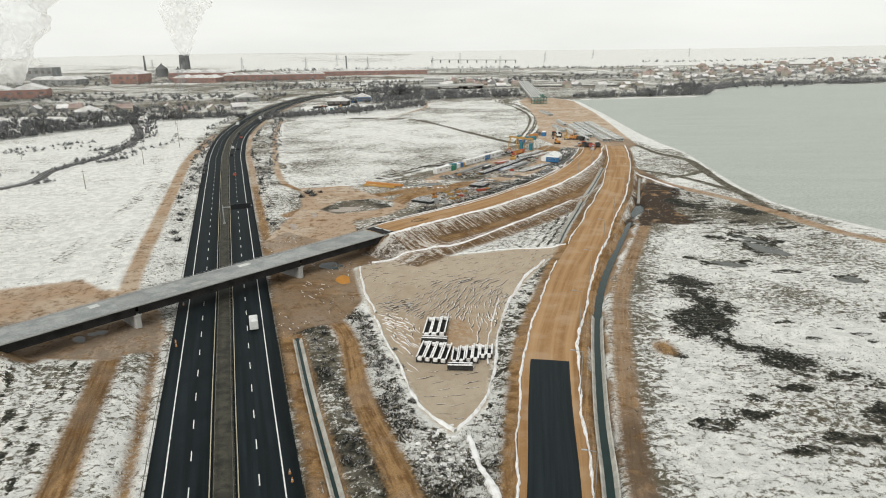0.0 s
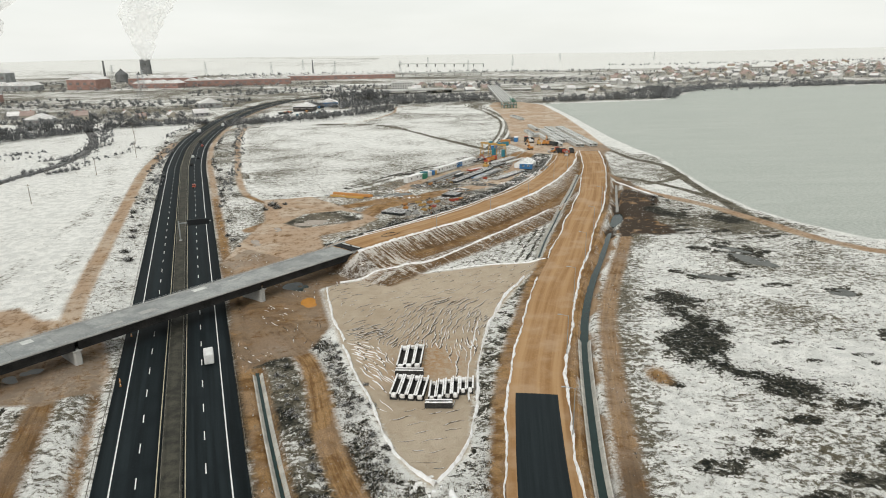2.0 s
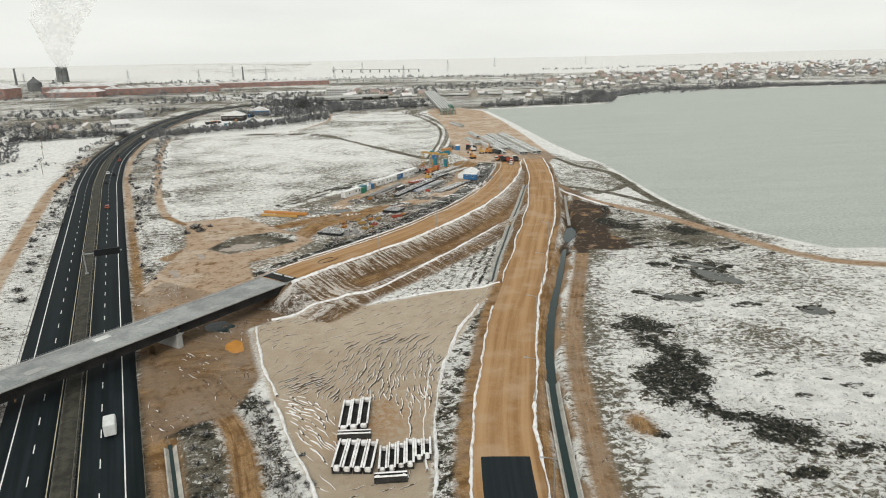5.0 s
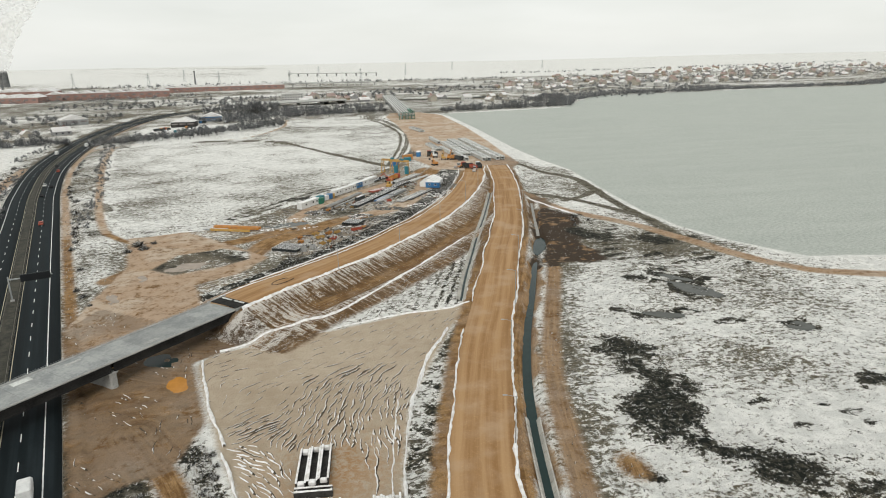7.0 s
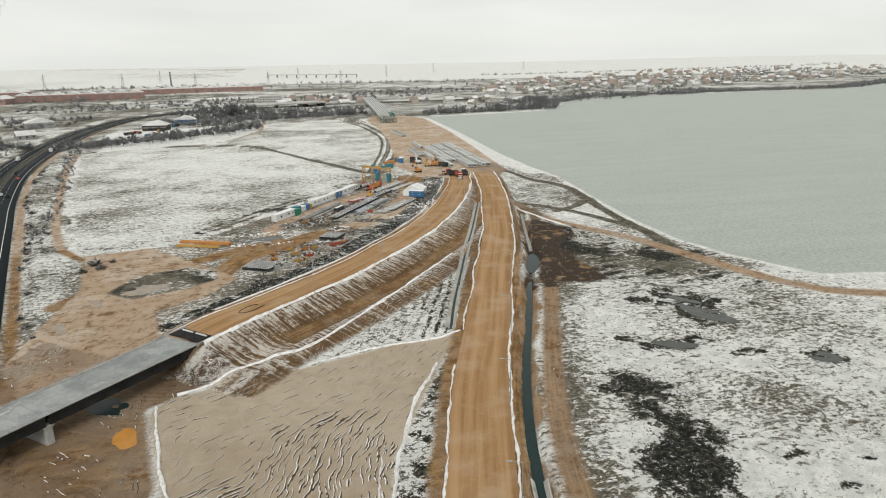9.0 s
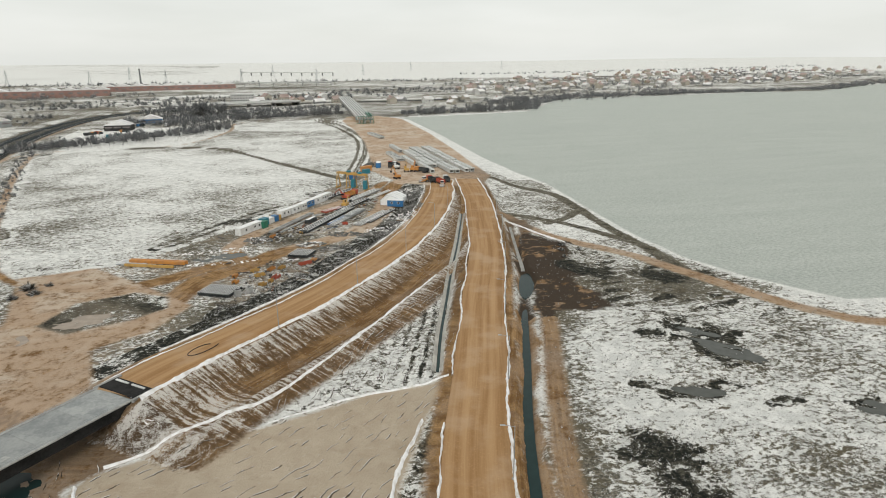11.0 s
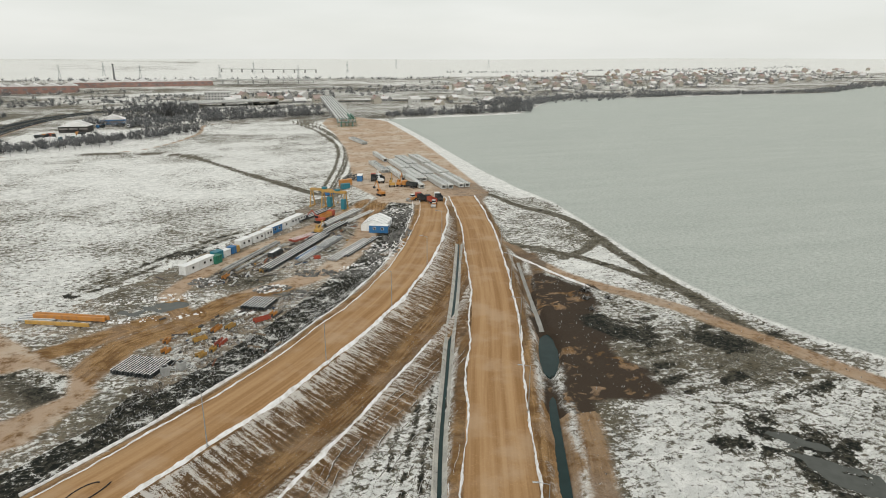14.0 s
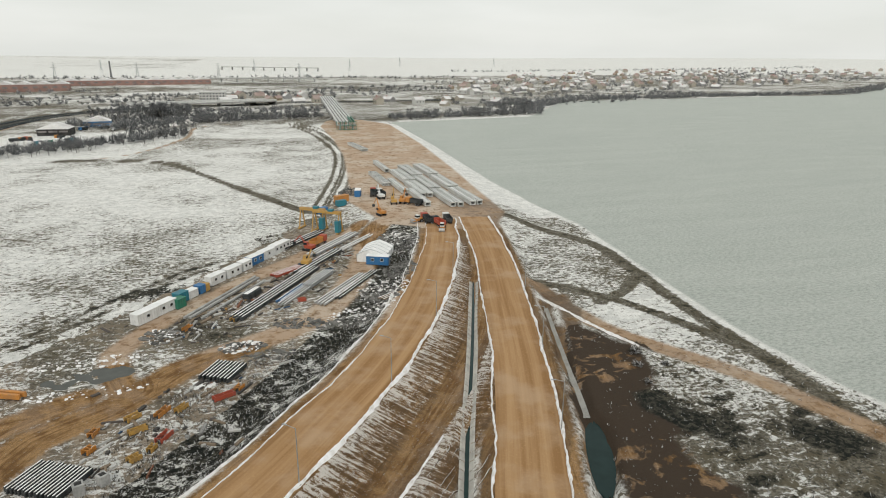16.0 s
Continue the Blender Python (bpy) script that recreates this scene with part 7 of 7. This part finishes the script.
# ---- works, depot and far structures ----
# Brick red is washed out, so the haze over the works sits in its colour.
M_BRICK = plain("haze_pale_red_brick", (0.24, 0.145, 0.12), (0.34, 0.22, 0.19), 0.4)
M_GREYSHED = plain("grey_sheet_cladding", (0.20, 0.21, 0.21), (0.34, 0.35, 0.35), 0.3)
# Panes lifted to mid-grey; the low contrast of haze is in the colour.
M_HAZEPANE = plain("haze_grey_glazing", (0.13, 0.12, 0.12), (0.24, 0.22, 0.21), 0.5)
M_TOWER = plain("sooty_concrete", (0.10, 0.105, 0.105), (0.20, 0.205, 0.205), 0.2)


def hall(x, y, turn, long, wide, tall, wall, label, bays=1, name="factory_hall"):
    root = thing(name, x, y, turn, label, "factory", "factory halls of the works")
    part("wall", box(bmesh.new(), 0, 0, tall / 2 - 0.5, long, wide, tall + 1), wall, root)
    for b in range(bays):
        bm = bmesh.new()
        w = long / bays
        c = -long / 2 + (b + 0.5) * w
        prof = [(-w / 2 - 0.3, tall), (0, tall + w * 0.14 + 1), (w / 2 + 0.3, tall)]
        rows = [[bm.verts.new((c + px, sy * (wide / 2 + 0.4), pz)) for px, pz in prof] for sy in (-1, 1)]
        low = [[bm.verts.new((c + px, sy * (wide / 2 + 0.4), tall - 0.2)) for px, pz in prof] for sy in (-1, 1)]
        for j in range(2):
            bm.faces.new((rows[0][j], rows[0][j + 1], rows[1][j + 1], rows[1][j]))
            for r in (0, 1):
                bm.faces.new((rows[r][j], low[r][j], low[r][j + 1], rows[r][j + 1]))
        bmesh.ops.recalc_face_normals(bm, faces=bm.faces)
        part("roof", bm, M_TILES, root, "low roof white with snow")
    for k in range(max(3, int(long / 12))):
        part("window_band", box(bmesh.new(), -long / 2 + (k + 0.5) * long / max(3, int(long / 12)), -wide / 2, tall * 0.6, 6, 0.3, tall * 0.25), M_HAZEPANE, root)


hall(-578, 905, 21, 88, 40, 11, M_BRICK, "red brick factory hall with three snowy roof bays", 2)
hall(-565, 1233, -12, 56, 40, 17, M_BRICK, "tall red brick factory hall with a snowy roof", 1)
hall(-446, 1242, -12, 86, 30, 9, M_BRICK, "red brick factory hall with a snowy roof", 3)
hall(-318, 1290, 8, 190, 26, 11, M_BRICK, "very long low red brick factory hall", 8)
hall(-470, 1330, -6, 120, 34, 14, M_BRICK, "long red brick factory hall with a snowy roof", 4)
hall(-700, 1240, -8, 90, 36, 9, M_GREYSHED, "grey sheet-clad works hall with a snowy roof", 3)
hall(-800, 1050, 12, 90, 40, 10, M_GREYSHED, "grey sheet-clad works hall with a snowy roof", 3)
hall(-880, 1480, 4, 80, 40, 24, M_GREYSHED, "tall grey works building behind the halls", 2)
hall(-150, 1460, 6, 240, 24, 9, M_BRICK, "very long low red brick factory hall", 9)
hall(-112, 731, -5, 22, 14, 5, M_DARKCONC, "dark open-sided depot shed with a snowy roof", 1, "depot_shed")
hall(-92, 779, 5, 20, 12, 5, M_BLUE, "blue depot shed with a snowy roof", 1, "depot_shed")
hall(-232, 800, 25, 26, 16, 6, M_GREYSHED, "grey shed with a white roof beside the motorway", 1, "depot_shed")
hall(-340, 640, 10, 24, 14, 6, M_GREYSHED, "grey shed with a white roof beside the railway", 1, "depot_shed")


def flats():
    root = thing("apartment_block", -10, 1022, -4, "pale four-storey apartment block with a flat roof", "apartment block")
    part("wall", box(bmesh.new(), 0, 0, 6, 30, 12, 14), M_WALLS[1], root)
    part("roof", box(bmesh.new(), 0, 0, 13.3, 30.8, 12.8, 0.6), M_TILES, root)
    for floor in range(4):
        for k in range(8):
            part("window", box(bmesh.new(), -13 + k * 3.7, -6, 1.8 + floor * 3.1, 1.6, 0.2, 1.5), M_GLASS, root)


flats()


def cooling_tower():
    root = thing("cooling_tower", -755, 2005, 0, "dark blocky cooling tower at the works", "cooling tower")
    bm = bmesh.new()
    prof = [(15.5, -1), (14.6, 12), (13.6, 24), (13.2, 33), (13.6, 40)]
    rings = [[bm.verts.new((r * math.cos(k * math.tau / 20), r * math.sin(k * math.tau / 20), z)) for k in range(20)] for r, z in prof]
    for a, b in zip(rings, rings[1:]):
        for k in range(20):
            bm.faces.new((a[k], a[(k + 1) % 20], b[(k + 1) % 20], b[k]))
    part("shell", bm, M_TOWER, root)
    for k in range(10):
        a = k * math.tau / 10
        part("rib", rod(bmesh.new(), (15.3 * math.cos(a), 15.3 * math.sin(a), 0), (13.7 * math.cos(a), 13.7 * math.sin(a), 40), 0.6, sides=5), M_TOWER, root)
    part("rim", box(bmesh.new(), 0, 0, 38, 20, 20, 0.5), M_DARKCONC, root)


def chimney(x, y, tall, r):
    root = thing("chimney", x, y, 0, "tall dark works chimney", "chimney", "works chimneys")
    part("shaft", rod(bmesh.new(), (0, 0, -1), (0, 0, tall), r, r * 0.7, 14), M_TOWER, root)
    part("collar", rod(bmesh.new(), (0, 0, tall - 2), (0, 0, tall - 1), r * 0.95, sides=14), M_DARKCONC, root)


def silo(x, y, r, tall):
    root = thing("silo", x, y, 0, "dark domed silo at the works", "silo", "silos of the works")
    part("shell", rod(bmesh.new(), (0, 0, -1), (0, 0, tall), r, r, 20), M_TOWER, root)
    part("dome", rod(bmesh.new(), (0, 0, tall), (0, 0, tall + r * 0.7), r * 1.03, r * 0.2, 20), M_TOWER, root)
    part("vent", rod(bmesh.new(), (0, 0, tall + r * 0.6), (0, 0, tall + r * 0.6 + 4), r * 0.15, sides=8), M_DARKCONC, root)


cooling_tower()
chimney(-810, 1860, 40, 3.0)
chimney(-640, 1700, 34, 2.2)
chimney(-250, 1800, 34, 2.2)
silo(-616, 1497, 13, 16)
silo(-585, 1510, 8, 12)


def pylon(x, y, tall, k):
    root = thing("power_pylon", x, y, 20 + k * 3, "thin grey steel lattice power pylon", "power pylon", "pylons across the plain")
    for a in range(4):
        sx, sy = (1, 1, -1, -1)[a], (1, -1, -1, 1)[a]
        part("leg", rod(bmesh.new(), (sx * tall * 0.09, sy * tall * 0.09, -0.5), (0, 0, tall), 0.28, 0.16, 4), M_STEEL, root)
    for z, w in ((0.68, 0.17), (0.82, 0.14), (0.94, 0.1)):
        part("crossarm", box(bmesh.new(), 0, 0, tall * z, tall * w * 2, 0.5, 0.5), M_STEEL, root)
    bm = bmesh.new()
    for j in range(6):
        z, w = tall * (0.1 + 0.13 * j), tall * 0.09 * (1 - (0.1 + 0.13 * j))
        rod(bm, (-w, -w, z), (w, -w, z + tall * 0.12), 0.16, sides=4)
        rod(bm, (w, w, z), (-w, w, z + tall * 0.12), 0.16, sides=4)
    part("bracing", bm, M_STEEL, root)


for k, (x, y) in enumerate(((-342, 1724), (-180, 1680), (-20, 1640), (140, 1600), (-520, 1780), (-312, 2044), (60, 2100), (330, 2150), (560, 2500), (950, 2600), (-700, 1650), (-450, 1180), (-380, 980))):
    pylon(x, y, 34, k)


def viaduct(ax, ay, bx, by, z, label, wide=9.0, spans=9):
    root = tagged(new("viaduct"), label, "viaduct", "far viaducts")
    turn, long = math.atan2(by - ay, bx - ax), math.hypot(bx - ax, by - ay)
    base = height((ax + bx) / 2, (ay + by) / 2)
    root.matrix_world = Matrix.Translation((ax, ay, base)) @ Matrix.Rotation(turn, 4, "Z")
    part("deck", box(bmesh.new(), long / 2, 0, z, long, wide, 1.4, 0, 0.1), M_CONC, root)
    for side in (-1, 1):
        part("parapet", box(bmesh.new(), long / 2, side * wide / 2, z + 1.2, long, 0.4, 1.1), M_PRECAST, root)
    for k in range(spans + 1):
        part("pier", box(bmesh.new(), k * long / spans, 0, z / 2 - 1, 1.6, wide * 0.7, z + 1), M_CONC, root)


viaduct(-30, 2290, 235, 2130, 9, "long pale concrete viaduct across the far plain")
viaduct(-100, 1560, 160, 1500, 7, "low concrete road bridge before the far plain")
viaduct(-95, 955, 60, 992, 4.5, "concrete motorway bridge behind the woods", 24, 5)


def new_bridge():
    """The half-built bridge at the end of the apron: girders on piers with no deck yet."""
    root = empty("girder_bridge", Matrix.Translation((101, 690, 0)) @ Matrix.Rotation(math.atan2(300, 20) - math.pi / 2, 4, "Z"), "half-built bridge of pale girders on concrete piers", "bridge")
    spans = 8
    for k in range(spans):
        for j in range(6):
            bm = box(bmesh.new(), -6.6 + j * 2.64, (k + 0.5) * 37.5, 8.6, 1.5, 36.6, 0.25)
            box(bm, -6.6 + j * 2.64, (k + 0.5) * 37.5, 7.6, 0.5, 36.6, 1.8)
            part("girder", bm, M_PRECAST, root)
        for j in range(5):
            part("cross_beam", box(bmesh.new(), 0, k * 37.5 + 3 + j * 7.8, 8.5, 15.0, 0.4, 0.5), M_CONC, root)
    for k in range(spans + 1):
        part("pier_cap", box(bmesh.new(), 0, k * 37.5, 6.2, 15.5, 2.2, 1.2, 0, 0.1), M_CONC, root)
        for j in (-5, 0, 5):
            part("column", rod(bmesh.new(), (j, k * 37.5, -1.5), (j, k * 37.5, 5.7), 0.8, sides=12), M_CONC, root)
    for j in range(6):
        part("scaffold_post", rod(bmesh.new(), (-7.5 + j * 3, -2.5, 0), (-7.5 + j * 3, -2.5, 9.6), 0.18, sides=5), M_GREEN, root, "green steel scaffold post")
    for z in (3, 6, 9):
        part("scaffold_rail", box(bmesh.new(), 0, -2.5, z, 15.5, 0.2, 0.25), M_GREEN, root)
    for j in (3.0, 5.4):
        part("launching_girder", box(bmesh.new(), j, 8, 10.2, 0.6, 34, 1.6, 0.0, 0.05), M_GREEN, root, "green steel launching girder")


new_bridge()
# containers of the depot
DEPOT = [M_WHITE, M_WHITE, M_TEAL, M_WHITE, M_GREEN, M_WHITE, M_WHITE, M_TEAL, M_WHITE, M_WHITE]
for k, mat in enumerate(DEPOT):
    cabin(-119 + k * 3.7, 671 + k * 2.5, 100, 6.0, 2.5, 2.8, mat, "%s shipping container in a depot row" % {M_WHITE: "white", M_TEAL: "teal", M_GREEN: "green"}[mat], 0, "container", "container")
for k, (x, y, mat) in enumerate(((-130, 697, M_ORANGE), (-126, 700, M_RED), (-121, 698, M_ORANGE), (-104, 705, M_ORANGE), (-84, 760, M_BLUE), (-98, 752, M_BLUE), (-75, 745, M_WHITE))):
    truck(x, y, 30 + 40 * k, mat, "%s lorry parked in the depot" % {M_ORANGE: "orange", M_RED: "faded red", M_BLUE: "blue", M_WHITE: "white"}[mat])

# ---- steam over the works ----


def steam_material():
    m = Nodes("white_steam", 1.0, 0, 0.0)
    m.done((0.97, 0.97, 0.96))
    soft = m.t.nodes.new("ShaderNodeBsdfTranslucent")
    soft.inputs[0].default_value = (0.97, 0.97, 0.96, 1)
    both = m.t.nodes.new("ShaderNodeMixShader")
    both.inputs[0].default_value = 0.65
    m.t.links.new(m.bsdf.outputs[0], both.inputs[1])
    m.t.links.new(soft.outputs[0], both.inputs[2])
    clear = m.t.nodes.new("ShaderNodeBsdfTransparent")
    veil = m.t.nodes.new("ShaderNodeMixShader")
    m.put(veil.inputs[0], m.math("MULTIPLY", m.step(m.noise(0.014, 4, rough=0.55, warp=0.4), 0.25, 0.75), 0.7))
    m.t.links.new(clear.outputs[0], veil.inputs[1])
    m.t.links.new(both.outputs[0], veil.inputs[2])
    m.t.links.new(veil.outputs[0], m.t.nodes["Material Output"].inputs[0])
    return m.mat


M_STEAM = steam_material()


def plume(x, y, z, tall, wide0, wide1, drift, seed):
    """A widening column of steam: one billowing skin."""
    bm = bmesh.new()
    rings, sides = 70, 72
    rows = []
    for k in range(rings):
        u = k / (rings - 1)
        r = 0.5 * (wide0 + (wide1 - wide0) * u ** 0.8)
        cx, cy = x + drift * u * u + 0.12 * r * math.sin(5 * u + seed), y + 0.12 * r * math.cos(4 * u + seed)
        row = []
        for j in range(sides):
            a = j * math.tau / sides
            p = Vector((math.cos(a), math.sin(a), 0))
            q = Vector((cx + r * p.x, cy + r * p.y, z + tall * u))
            lump = 1 + 0.5 * noise.noise(q / (0.55 * wide0 + 14) + Vector((seed, 0, 0))) + 0.22 * noise.noise(q / (0.2 * wide0 + 9))
            row.append(bm.verts.new((cx + r * p.x * lump, cy + r * p.y * lump, q.z + 0.15 * r * (lump - 1))))
        rows.append(row)
    for a, b in zip(rows, rows[1:]):
        for j in range(sides):
            bm.faces.new((a[j], a[(j + 1) % sides], b[(j + 1) % sides], b[j]))
    me = bpy.data.meshes.new("steam_plume")
    bm.to_mesh(me)
    bm.free()
    me.materials.append(M_STEAM)
    me.polygons.foreach_set("use_smooth", [True] * len(me.polygons))
    tagged(new("steam_plume", me), "white steam drifting up from the works", "steam", kind="stuff")


plume(-748, 1998, 36, 220, 18, 165, 40, 3)
plume(-818, 1270, -4, 190, 55, 190, 10, 4)
